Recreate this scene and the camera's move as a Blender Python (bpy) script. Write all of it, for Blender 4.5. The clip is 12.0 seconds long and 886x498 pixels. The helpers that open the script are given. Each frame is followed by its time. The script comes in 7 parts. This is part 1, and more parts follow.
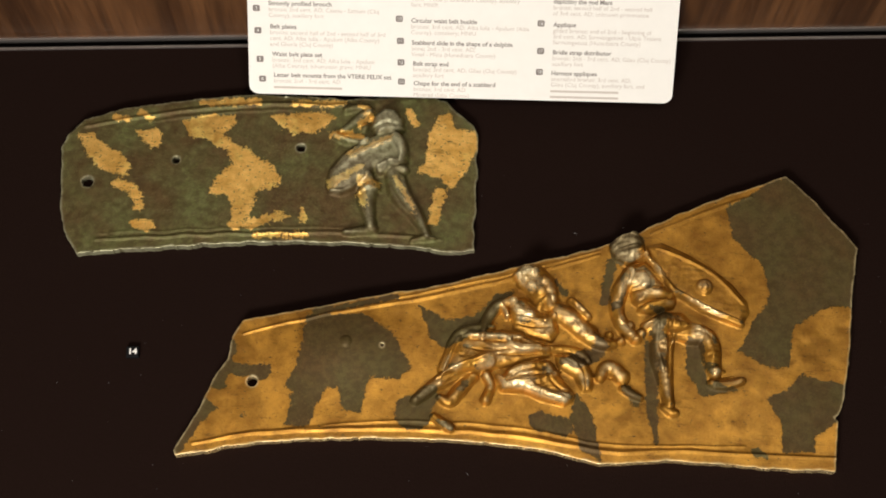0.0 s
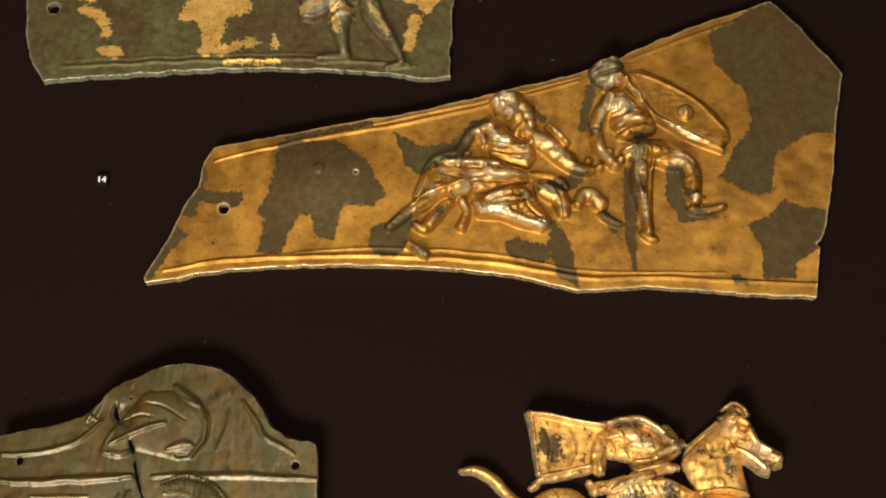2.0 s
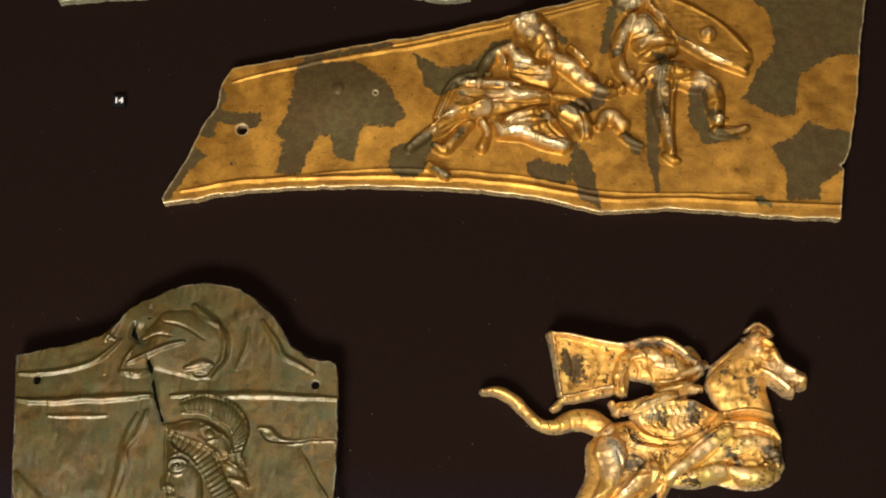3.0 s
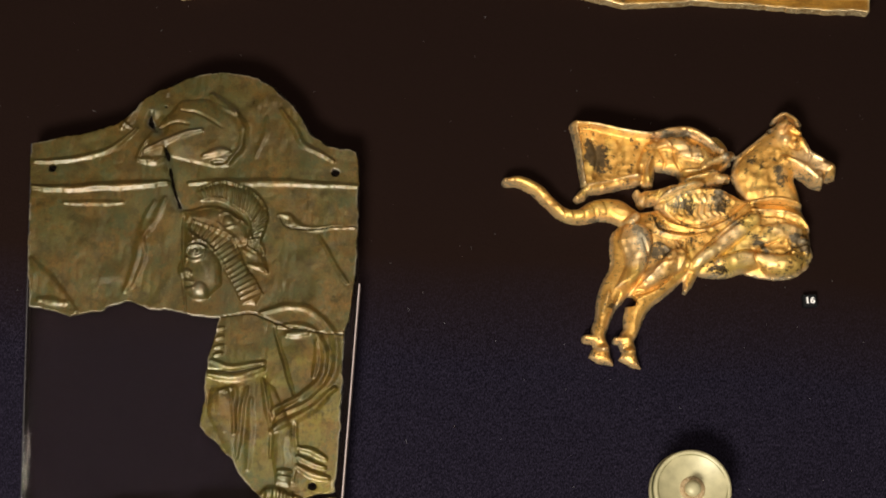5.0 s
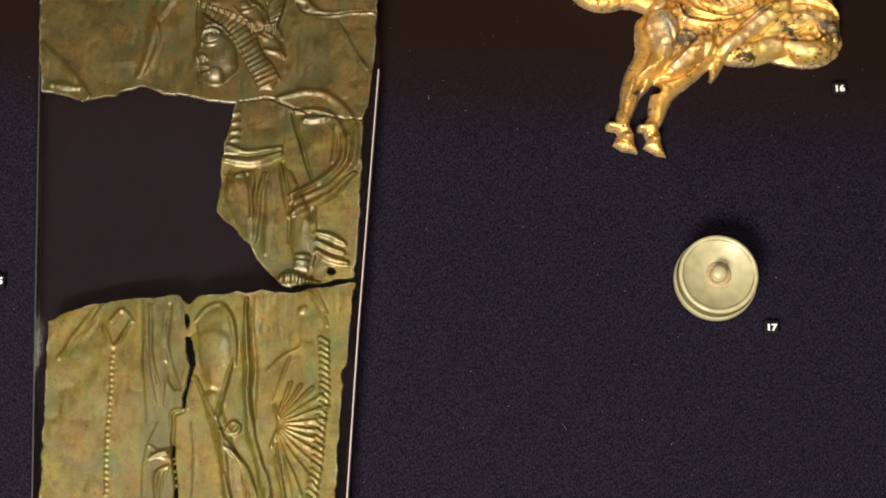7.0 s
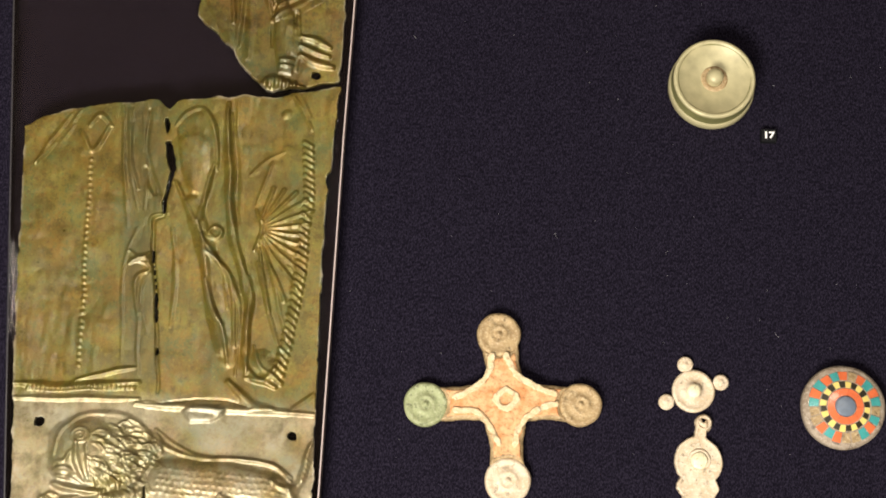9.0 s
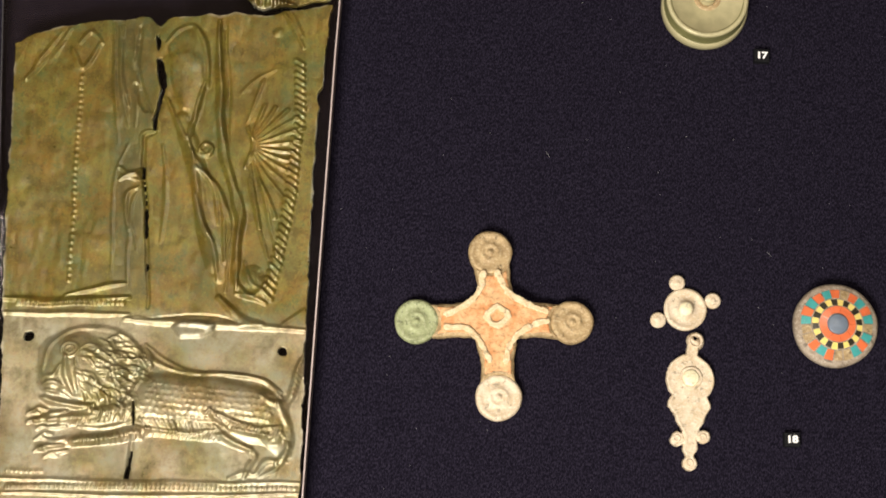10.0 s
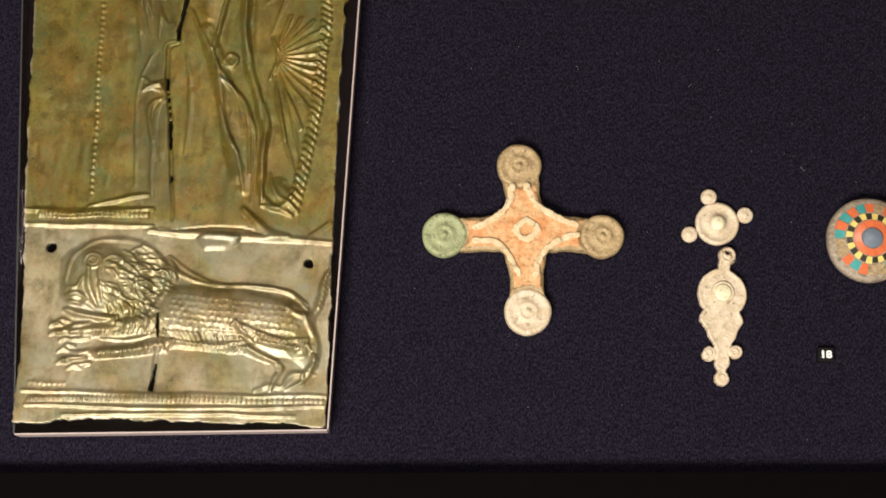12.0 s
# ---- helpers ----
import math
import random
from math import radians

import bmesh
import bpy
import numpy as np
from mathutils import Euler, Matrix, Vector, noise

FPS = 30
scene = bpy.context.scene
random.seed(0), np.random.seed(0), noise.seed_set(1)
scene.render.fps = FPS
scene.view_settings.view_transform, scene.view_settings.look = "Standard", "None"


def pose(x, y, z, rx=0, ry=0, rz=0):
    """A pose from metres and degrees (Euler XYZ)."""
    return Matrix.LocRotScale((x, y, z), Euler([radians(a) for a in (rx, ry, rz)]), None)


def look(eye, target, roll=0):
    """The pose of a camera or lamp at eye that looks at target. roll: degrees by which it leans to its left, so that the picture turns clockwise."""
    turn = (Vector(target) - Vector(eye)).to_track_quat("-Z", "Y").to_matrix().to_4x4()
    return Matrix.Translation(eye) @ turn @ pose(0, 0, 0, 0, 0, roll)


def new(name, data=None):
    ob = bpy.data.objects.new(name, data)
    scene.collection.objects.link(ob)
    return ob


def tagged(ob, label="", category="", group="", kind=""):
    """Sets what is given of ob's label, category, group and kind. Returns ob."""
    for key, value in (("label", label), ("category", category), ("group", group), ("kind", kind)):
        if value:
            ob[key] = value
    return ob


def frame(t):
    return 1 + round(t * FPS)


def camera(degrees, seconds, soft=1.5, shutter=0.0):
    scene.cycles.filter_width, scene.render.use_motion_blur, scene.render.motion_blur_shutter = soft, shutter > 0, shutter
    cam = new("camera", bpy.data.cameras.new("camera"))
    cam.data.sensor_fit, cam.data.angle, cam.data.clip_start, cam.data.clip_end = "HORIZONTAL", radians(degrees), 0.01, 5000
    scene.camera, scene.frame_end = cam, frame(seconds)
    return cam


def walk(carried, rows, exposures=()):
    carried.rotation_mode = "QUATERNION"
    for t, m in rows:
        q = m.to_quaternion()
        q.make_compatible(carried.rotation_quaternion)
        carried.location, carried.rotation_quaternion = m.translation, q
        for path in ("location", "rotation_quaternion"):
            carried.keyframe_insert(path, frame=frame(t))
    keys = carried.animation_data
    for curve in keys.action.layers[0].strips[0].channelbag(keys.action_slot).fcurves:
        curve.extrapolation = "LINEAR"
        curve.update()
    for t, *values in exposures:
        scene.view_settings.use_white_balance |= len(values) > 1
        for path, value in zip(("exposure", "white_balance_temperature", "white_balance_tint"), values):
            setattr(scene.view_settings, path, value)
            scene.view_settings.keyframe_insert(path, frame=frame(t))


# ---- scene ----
MM = 0.001

# ---- camera and walk ----
cam = camera(31.28, 12.0, soft=1.8)
PATH = [
    (0, (0.0000, 0.0000, 0.6430), (-0.0007, 0.1336, 0.2660), 2.36),
    (0.5, (0.0041, -0.0069, 0.6385), (0.0039, 0.1230, 0.2602), 2.35),
    (1, (0.0082, -0.0107, 0.6338), (0.0082, 0.1133, 0.2535), 2.49),
    (1.5, (0.0118, -0.0198, 0.6258), (0.0121, 0.0972, 0.2433), 2.61),
    (2, (0.0116, -0.0289, 0.6198), (0.0120, 0.0834, 0.2359), 2.64),
    (2.5, (0.0088, -0.0403, 0.6132), (0.0093, 0.0700, 0.2287), 2.63),
    (3, (0.0049, -0.0531, 0.6067), (0.0052, 0.0561, 0.2220), 2.66),
    (3.2, (0.0056, -0.0588, 0.6035), (0.0058, 0.0502, 0.2187), 2.70),
    (4.8, (0.0003, -0.1154, 0.5800), (0.0007, -0.0066, 0.1951), 2.53),
    (5, (0.0002, -0.1240, 0.5763), (0.0004, -0.0177, 0.1907), 2.56),
    (5.5, (-0.0008, -0.1372, 0.5708), (-0.0006, -0.0331, 0.1846), 2.55),
    (6, (-0.0006, -0.1457, 0.5659), (-0.0005, -0.0469, 0.1783), 2.49),
    (6.5, (-0.0003, -0.1535, 0.5606), (-0.0003, -0.0605, 0.1716), 2.46),
    (7, (-0.0036, -0.1700, 0.5524), (-0.0037, -0.0822, 0.1622), 2.45),
    (7.5, (-0.0053, -0.1851, 0.5459), (-0.0055, -0.1001, 0.1551), 2.42),
    (7.7, (-0.0022, -0.1904, 0.5395), (-0.0021, -0.1058, 0.1486), 2.30),
    (9.3, (0.0042, -0.2360, 0.5228), (0.0040, -0.1509, 0.1319), 2.61),
    (9.5, (0.0052, -0.2412, 0.5214), (0.0049, -0.1560, 0.1305), 2.67),
    (10, (0.0075, -0.2530, 0.5170), (0.0074, -0.1689, 0.1260), 2.58),
    (10.5, (0.0083, -0.2631, 0.5111), (0.0082, -0.1806, 0.1197), 2.57),
    (11, (0.0053, -0.2717, 0.5062), (0.0052, -0.1897, 0.1147), 2.54),
    (11.5, (0.0031, -0.2769, 0.5041), (0.0029, -0.1954, 0.1125), 2.54),
    (12, (-0.0001, -0.2763, 0.5041), (-0.0004, -0.1947, 0.1125), 2.56),
]
EXPOSURES = [(0.0, 0.05), (1.5, 0.16), (2.5, 0.25), (3.2, 0.2), (5.0, 0.08), (6.0, 0.18), (7.5, 0.42), (9.5, 0.22), (12.0, 0.02)]
walk(cam, [(t, look(eye, target, roll)) for t, eye, target, roll in PATH], EXPOSURES)

# ---- light ----
world = bpy.data.worlds.new("gallery_dusk")
scene.world = world
world.use_nodes = True
world.node_tree.nodes["Background"].inputs[0].default_value = (1.0, 0.85, 0.7, 1)
world.node_tree.nodes["Background"].inputs[1].default_value = 0.02


def area_lamp(name, eye, target, size_x, size_y, power, colour):
    data = bpy.data.lights.new(name, "AREA")
    data.shape, data.size, data.size_y, data.energy, data.color = "RECTANGLE", size_x, size_y, power, colour
    ob = new(name, data)
    ob.matrix_world = look(eye, target)
    return ob


area_lamp("front_light", (-0.24, -0.70, 0.72), (-0.03, 0.05, 0.0), 0.38, 0.24, 14.8, (1.0, 0.94, 0.87))
area_lamp("top_light", (0.28, 0.10, 1.30), (0.0, -0.1, 0.0), 0.30, 0.16, 4.0, (1.0, 0.94, 0.84))
spot = area_lamp("spot_light", (-0.405, -0.02, 1.35), (-0.40, -0.019, 0.0), 0.06, 0.06, 1.5, (1.0, 0.93, 0.80))
spot.data.shape = "DISK"
# Added wide fill, so bare metal and acrylic have something to reflect.
area_lamp("fill_light", (0.0, 0.0, 1.68), (0.0, 0.001, 0.0), 2.4, 2.4, 2.2, (1.0, 0.66, 0.45))


# ---- materials ----
class Nodes:
    """A material with short calls for its nodes."""

    def __init__(self, name):
        self.material = bpy.data.materials.new(name)
        self.material.use_nodes = True
        self.tree = self.material.node_tree
        self.bsdf = self.tree.nodes["Principled BSDF"]
        self.coord = self.tree.nodes.new("ShaderNodeTexCoord").outputs["Object"]

    def link(self, a, b):
        self.tree.links.new(a, b)

    def put(self, name, value):
        socket = self.bsdf.inputs[name]
        if isinstance(value, bpy.types.NodeSocket):
            self.link(value, socket)
        else:
            socket.default_value = (*value, 1) if isinstance(value, tuple) else value
        return self

    def noise(self, scale, detail=4.0, rough=0.6, stretch=None):
        n = self.tree.nodes.new("ShaderNodeTexNoise")
        n.inputs["Scale"].default_value, n.inputs["Detail"].default_value, n.inputs["Roughness"].default_value = scale, detail, rough
        where = self.coord
        if stretch:
            m = self.tree.nodes.new("ShaderNodeMapping")
            m.inputs["Scale"].default_value = stretch
            self.link(where, m.inputs["Vector"])
            where = m.outputs[0]
        self.link(where, n.inputs["Vector"])
        return n.outputs["Fac"]

    def ramp(self, fac, *stops):
        r = self.tree.nodes.new("ShaderNodeValToRGB")
        e = r.color_ramp.elements
        while len(e) < len(stops):
            e.new(0.5)
        for item, (at, colour) in zip(e, stops):
            item.position, item.color = at, (*colour, 1) if isinstance(colour, tuple) else (colour, colour, colour, 1)
        self.link(fac, r.inputs[0])
        return r.outputs[0]

    def mix(self, fac, a, b, kind="MIX"):
        m = self.tree.nodes.new("ShaderNodeMix")
        m.data_type, m.blend_type = "RGBA", kind
        for socket, value in ((m.inputs[0], fac), (m.inputs[6], a), (m.inputs[7], b)):
            if isinstance(value, bpy.types.NodeSocket):
                self.link(value, socket)
            else:
                socket.default_value = (*value, 1) if isinstance(value, tuple) else value
        return m.outputs[2]

    def math(self, kind, a, b):
        m = self.tree.nodes.new("ShaderNodeMath")
        m.operation = kind
        for socket, value in zip(m.inputs, (a, b)):
            if isinstance(value, bpy.types.NodeSocket):
                self.link(value, socket)
            else:
                socket.default_value = value
        return m.outputs[0]

    def attribute(self, name):
        a = self.tree.nodes.new("ShaderNodeAttribute")
        a.attribute_name = name
        return a.outputs["Fac"]

    def axis(self, n):
        s = self.tree.nodes.new("ShaderNodeSeparateXYZ")
        self.link(self.coord, s.inputs[0])
        return s.outputs[n]

    def bump(self, height, strength, distance):
        b = self.tree.nodes.new("ShaderNodeBump")
        b.inputs["Strength"].default_value, b.inputs["Distance"].default_value = strength, distance
        self.link(height, b.inputs["Height"])
        self.link(b.outputs[0], self.bsdf.inputs["Normal"])
        return self


def plain(name, colour, rough=0.6, metal=0.0, grain=300.0, spread=0.25, relief=0.15, gloss=0.5):
    m = Nodes(name)
    dark = tuple(c * (1 - spread) for c in colour)
    light = tuple(min(1.0, c * (1 + spread)) for c in colour)
    f = m.noise(grain, 6)
    m.put("Base Color", m.mix(m.noise(grain / 7, 3), m.ramp(f, (0.3, dark), (0.7, light)), colour))
    m.put("Roughness", rough).put("Metallic", metal).put("Specular IOR Level", gloss).bump(f, relief, 0.0004)
    return m.material


def gilded(name, patina, patina_dark, gold, gold_dark, bright, pits=0.36, fray=1.9):
    """Fire-gilded bronze: gold where the attribute gilt is high, ragged and speckled, patina elsewhere, pale metal on
    rubbed edges and as painted highlights on raised forms.
    """
    m = Nodes(name)
    fine, mid, wide = m.noise(1300, 6, 0.75), m.noise(330, 6, 0.72), m.noise(45, 5, 0.65)
    edge = m.math("ADD", m.attribute("gilt"), m.math("MULTIPLY", m.math("SUBTRACT", mid, 0.5), fray))
    edge = m.math("ADD", edge, m.math("MULTIPLY", m.math("SUBTRACT", fine, 0.5), 0.5 * fray))
    fac = m.ramp(edge, (0.46, 0.0), (0.53, 1.0))
    specks = m.ramp(m.noise(620, 4, 0.6, (1, 1.6, 1)), (pits - 0.04, 1.0), (pits + 0.02, 0.0))
    fac = m.math("MULTIPLY", fac, m.math("SUBTRACT", 1.0, specks))
    old = m.mix(m.ramp(wide, (0.38, 0.0), (0.62, 1.0)), patina, patina_dark)
    old = m.mix(m.ramp(mid, (0.42, 0.55), (0.60, 0.0)), old, tuple(c * 0.5 for c in patina_dark))
    old = m.mix(m.ramp(fine, (0.54, 0.0), (0.74, 0.45)), old, tuple(c * 2.0 for c in patina))
    m.put("Specular IOR Level", 0.3)
    shine = m.mix(m.ramp(m.noise(110, 6, 0.7), (0.36, 0.0), (0.64, 1.0)), gold, gold_dark)
    shine = m.mix(m.ramp(fine, (0.30, 0.55), (0.45, 0.0)), shine, tuple(c * 0.35 for c in gold_dark))
    shine = m.mix(m.ramp(m.noise(28, 5, 0.7), (0.45, 0.0), (0.62, 0.55)), shine, tuple(v * 0.55 for v in gold_dark))
    shine = m.mix(m.ramp(m.noise(380, 5, 0.7, (0.22, 1.0, 1.0)), (0.34, 0.5), (0.42, 0.0)), shine, tuple(v * 0.35 for v in gold_dark))
    shine = m.mix(m.ramp(m.noise(60, 4, 0.6), (0.52, 0.0), (0.66, 0.6)), shine, tuple(min(1.0, v * 1.35) for v in gold))
    c = m.mix(fac, old, shine)
    # Rubbed metal, plus highlights of raised forms put into the pale colour.
    rub_glint = m.math("MULTIPLY", m.attribute("rub_glint"), m.ramp(mid, (0.34, 0.25), (0.58, 1.0)))
    c = m.mix(rub_glint, c, bright)
    m.put("Base Color", c)
    m.put("Metallic", m.ramp(fac, (0.0, 0.45), (1.0, 0.62)))
    rough = m.math("ADD", m.ramp(fac, (0.0, 0.50), (1.0, 0.36)), m.math("MULTIPLY", m.math("SUBTRACT", mid, 0.5), 0.35))
    m.put("Roughness", m.math("SUBTRACT", rough, m.math("MULTIPLY", rub_glint, 0.20)))
    m.bump(m.math("ADD", m.math("MULTIPLY", fac, 0.5), m.math("ADD", fine, mid)), 0.32, 0.0004)
    return m.material


def sheet_bronze(name, olive, brown, green, sheen_patina):
    """Thin patinated bronze sheet, olive with brown and green clouds, scratches, and bare rubbed spots doubling as
    painted sheen.
    """
    m = Nodes(name)
    fine, mid, wide = m.noise(1100, 6, 0.75), m.noise(170, 7, 0.72), m.noise(55, 7, 0.8)
    # Yellow-green patina and lamp sheen, both put into the base colour.
    base = m.mix(m.ramp(m.math("ADD", m.attribute("sheen_patina"), m.math("MULTIPLY", m.math("SUBTRACT", wide, 0.5), 0.8)), (0.3, 0.0), (0.7, 1.0)), olive, sheen_patina)
    c = m.mix(m.ramp(wide, (0.44, 0.0), (0.58, 0.9)), base, brown)
    c = m.mix(m.ramp(m.noise(85, 7, 0.8), (0.48, 0.0), (0.60, 0.85)), c, green)
    c = m.mix(m.ramp(mid, (0.40, 0.8), (0.55, 0.0)), c, tuple(v * 0.4 for v in olive))
    c = m.mix(m.ramp(m.noise(620, 6, 0.8, (1.0, 0.6, 1.0)), (0.36, 0.7), (0.47, 0.0)), c, tuple(v * 0.35 for v in brown))
    c = m.mix(m.ramp(m.noise(300, 5, 0.7), (0.60, 0.0), (0.72, 0.55)), c, (0.20, 0.085, 0.014))
    c = m.mix(m.ramp(m.noise(90, 5, 0.7, (1.0, 0.5, 1.0)), (0.56, 0.0), (0.70, 0.5)), c, tuple(v * 0.45 for v in brown))
    c = m.mix(m.ramp(fine, (0.54, 0.0), (0.72, 0.45)), c, tuple(min(1.0, v * 1.9) for v in olive))
    rub_glint = m.math("MULTIPLY", m.attribute("rub_glint"), m.ramp(mid, (0.34, 0.35), (0.60, 1.0)))
    streak = m.noise(260, 5, 0.65, (1.0, 0.25, 1.0))
    grey = m.math("MULTIPLY", m.attribute("grey"), m.ramp(streak, (0.35, 0.35), (0.6, 1.0)))
    c = m.mix(grey, c, (0.066, 0.066, 0.030))
    c = m.mix(rub_glint, c, (0.50, 0.44, 0.33))
    m.put("Base Color", c).put("Metallic", 0.42).put("Coat Weight", 0.25).put("Coat Roughness", 0.22)
    scratch = m.noise(420, 3, 0.5, (1.0, 0.12, 1.0))
    m.put("Roughness", m.math("ADD", 0.17, m.math("MULTIPLY", mid, 0.32)))
    m.bump(m.math("ADD", m.math("ADD", fine, m.math("MULTIPLY", scratch, 0.8)), m.math("MULTIPLY", mid, 2.4)), 0.24, 0.0005)
    return m.material


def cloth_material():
    """Black-blue woven cloth, its far half browned by reflected light put into the colour."""
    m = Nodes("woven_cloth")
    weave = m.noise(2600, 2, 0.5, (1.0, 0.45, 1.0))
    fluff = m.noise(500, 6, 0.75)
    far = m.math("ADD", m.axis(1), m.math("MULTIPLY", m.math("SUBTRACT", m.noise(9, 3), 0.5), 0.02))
    brown_veil = m.ramp(m.math("ADD", m.math("MULTIPLY", far, 4.0), 0.5), (CLOTH_A, 0.0), (CLOTH_B, 1.0))
    base = m.mix(brown_veil, (0.0052, 0.0042, 0.0079), (0.0112, 0.0058, 0.0044))
    base = m.mix(m.ramp(weave, (0.42, 0.0), (0.70, 0.8)), base, m.mix(brown_veil, (0.0275, 0.0228, 0.0375), (0.0150, 0.0080, 0.0064)))
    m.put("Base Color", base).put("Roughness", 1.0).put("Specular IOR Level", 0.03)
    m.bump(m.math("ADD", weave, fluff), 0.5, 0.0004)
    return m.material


def wood_material():
    m = Nodes("brown_veneer")
    g = m.noise(60, 6, 0.65, (1.0, 1.0, 0.06))
    f = m.noise(330, 5, 0.6, (1.0, 1.0, 0.04))
    c = m.mix(m.ramp(g, (0.35, 0.0), (0.65, 1.0)), (0.060, 0.024, 0.009), (0.17, 0.074, 0.028))
    m.put("Base Color", m.mix(m.ramp(f, (0.4, 0.0), (0.7, 0.6)), c, (0.02, 0.008, 0.004))).put("Roughness", 0.45)
    m.bump(f, 0.2, 0.0004)
    return m.material


def acrylic_material():
    m = Nodes("clear_acrylic_brown_tint")
    # Brown reflection and dimming of the clear slab are put into this tint.
    m.put("Base Color", (0.46, 0.41, 0.38)).put("Roughness", 0.02).put("IOR", 1.49).put("Specular IOR Level", 0.04).put("Transmission Weight", 1.0)
    return m.material


def faded_enamel():
    """Orange enamel worn to cream and tan."""
    m = Nodes("faded_orange_enamel")
    fine, mid = m.noise(900, 6, 0.75), m.noise(230, 6, 0.7)
    c = m.mix(m.ramp(mid, (0.40, 0.0), (0.58, 1.0)), (0.62, 0.26, 0.09), (0.66, 0.40, 0.19))
    c = m.mix(m.ramp(fine, (0.34, 0.7), (0.48, 0.0)), c, (0.20, 0.11, 0.05))
    m.put("Base Color", c).put("Roughness", 0.6).bump(m.math("ADD", fine, mid), 0.5, 0.0005)
    return m.material


def corroded(name, colour, dark, light):
    """Corroded bronze: pitted, blotched, pale on the high grain."""
    m = Nodes(name)
    fine, mid = m.noise(1100, 6, 0.75), m.noise(210, 6, 0.7)
    c = m.mix(m.ramp(mid, (0.40, 0.0), (0.60, 1.0)), colour, dark)
    c = m.mix(m.ramp(fine, (0.50, 0.0), (0.66, 0.8)), c, light)
    c = m.mix(m.ramp(m.noise(480, 5, 0.7), (0.34, 0.8), (0.44, 0.0)), c, tuple(v * 0.35 for v in dark))
    m.put("Base Color", c).put("Roughness", 0.6).put("Metallic", 0.08).bump(m.math("ADD", fine, mid), 0.5, 0.0005)
    return m.material


# Span over which the painted brown veil fades out on the cloth.
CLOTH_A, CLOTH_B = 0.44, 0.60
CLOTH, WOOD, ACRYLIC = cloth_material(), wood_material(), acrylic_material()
GILT_GREEN = gilded("worn_gilding_on_green_bronze", (0.145, 0.148, 0.052), (0.112, 0.070, 0.026), (0.95, 0.60, 0.17), (0.70, 0.39, 0.080), (0.52, 0.50, 0.33), 0.375, 1.6)
GILT_RICH = gilded("rich_gilding_on_dark_bronze", (0.100, 0.078, 0.024), (0.105, 0.062, 0.020), (0.52, 0.265, 0.040), (0.31, 0.143, 0.020), (0.95, 0.78, 0.44), 0.35, 1.1)
GILT_CAST = gilded("gilding_on_cast_bronze", (0.13, 0.080, 0.030), (0.065, 0.040, 0.015), (0.92, 0.54, 0.14), (0.60, 0.29, 0.055), (0.98, 0.84, 0.56), 0.355, 1.5)
SHEET = sheet_bronze("olive_bronze_sheet", (0.106, 0.086, 0.020), (0.165, 0.082, 0.013), (0.046, 0.056, 0.019), (0.190, 0.155, 0.024))
SHEET_PALE = sheet_bronze("pale_olive_bronze_sheet", (0.190, 0.155, 0.026), (0.230, 0.122, 0.015), (0.074, 0.094, 0.028), (0.195, 0.165, 0.028))
GREEN_BRONZE = plain("green_patinated_bronze", (0.190, 0.180, 0.070), 0.45, 0.15, 140, 0.4, 0.2)
RIM_BRONZE = plain("yellow_grey_bronze", (0.45, 0.40, 0.22), 0.45, 0.15, 200, 0.3, 0.2)
TAN_BRONZE = corroded("tan_corroded_bronze", (0.44, 0.31, 0.15), (0.30, 0.20, 0.09), (0.62, 0.50, 0.30))
PALE_BRONZE = corroded("pale_corroded_bronze", (0.68, 0.56, 0.40), (0.56, 0.43, 0.27), (0.80, 0.72, 0.58))
PALE_GREEN = corroded("pale_green_corrosion", (0.33, 0.36, 0.18), (0.26, 0.28, 0.13), (0.50, 0.50, 0.33))
ORANGE_ENAMEL = faded_enamel()
SPOT_ENAMEL = corroded("pale_yellow_enamel", (0.84, 0.76, 0.50), (0.76, 0.66, 0.40), (0.88, 0.84, 0.68))
CREAM_ENAMEL = corroded("cream_enamel", (0.74, 0.58, 0.35), (0.62, 0.45, 0.24), (0.82, 0.71, 0.50))
RED_ENAMEL = plain("red_orange_enamel", (0.66, 0.15, 0.055), 0.18, 0.0, 400, 0.25, 0.1)
TEAL_ENAMEL = plain("teal_enamel", (0.06, 0.30, 0.28), 0.18, 0.0, 400, 0.3, 0.1)
YELLOW_ENAMEL = plain("yellow_enamel", (0.75, 0.58, 0.16), 0.3, 0.0, 400, 0.2, 0.1)
BLACK_ENAMEL = plain("black_enamel", (0.03, 0.025, 0.015), 0.3, 0.0, 400, 0.3, 0.1)
GREY_ENAMEL = plain("blue_grey_enamel", (0.14, 0.17, 0.21), 0.35, 0.0, 400, 0.3, 0.2)
GREY_BRONZE = corroded("grey_brown_bronze", (0.36, 0.29, 0.21), (0.24, 0.18, 0.12), (0.54, 0.47, 0.38))
BLACK_PLASTIC = plain("black_plastic", (0.006, 0.006, 0.0065), 0.6, 0.0, 500, 0.2, 0.05, 0.15)
BLACK_METAL = plain("black_lacquer", (0.0025, 0.002, 0.002), 0.9, 0.0, 200, 0.2, 0.05, 0.02)
WHITE_PRINT = plain("white_print", (0.82, 0.80, 0.76), 0.6, 0.0, 500, 0.05, 0.02)
CARD_WHITE = plain("white_card", (0.82, 0.80, 0.75), 0.6, 0.0, 200, 0.03, 0.02)
INK_DARK = plain("dark_ink", (0.20, 0.175, 0.16), 0.7, 0.0, 500, 0.1, 0.02)
INK_GREY = plain("grey_ink", (0.56, 0.50, 0.45), 0.7, 0.0, 500, 0.1, 0.02)
ALUMINIUM = plain("aluminium", (0.35, 0.32, 0.30), 0.35, 0.8, 400, 0.1, 0.05)
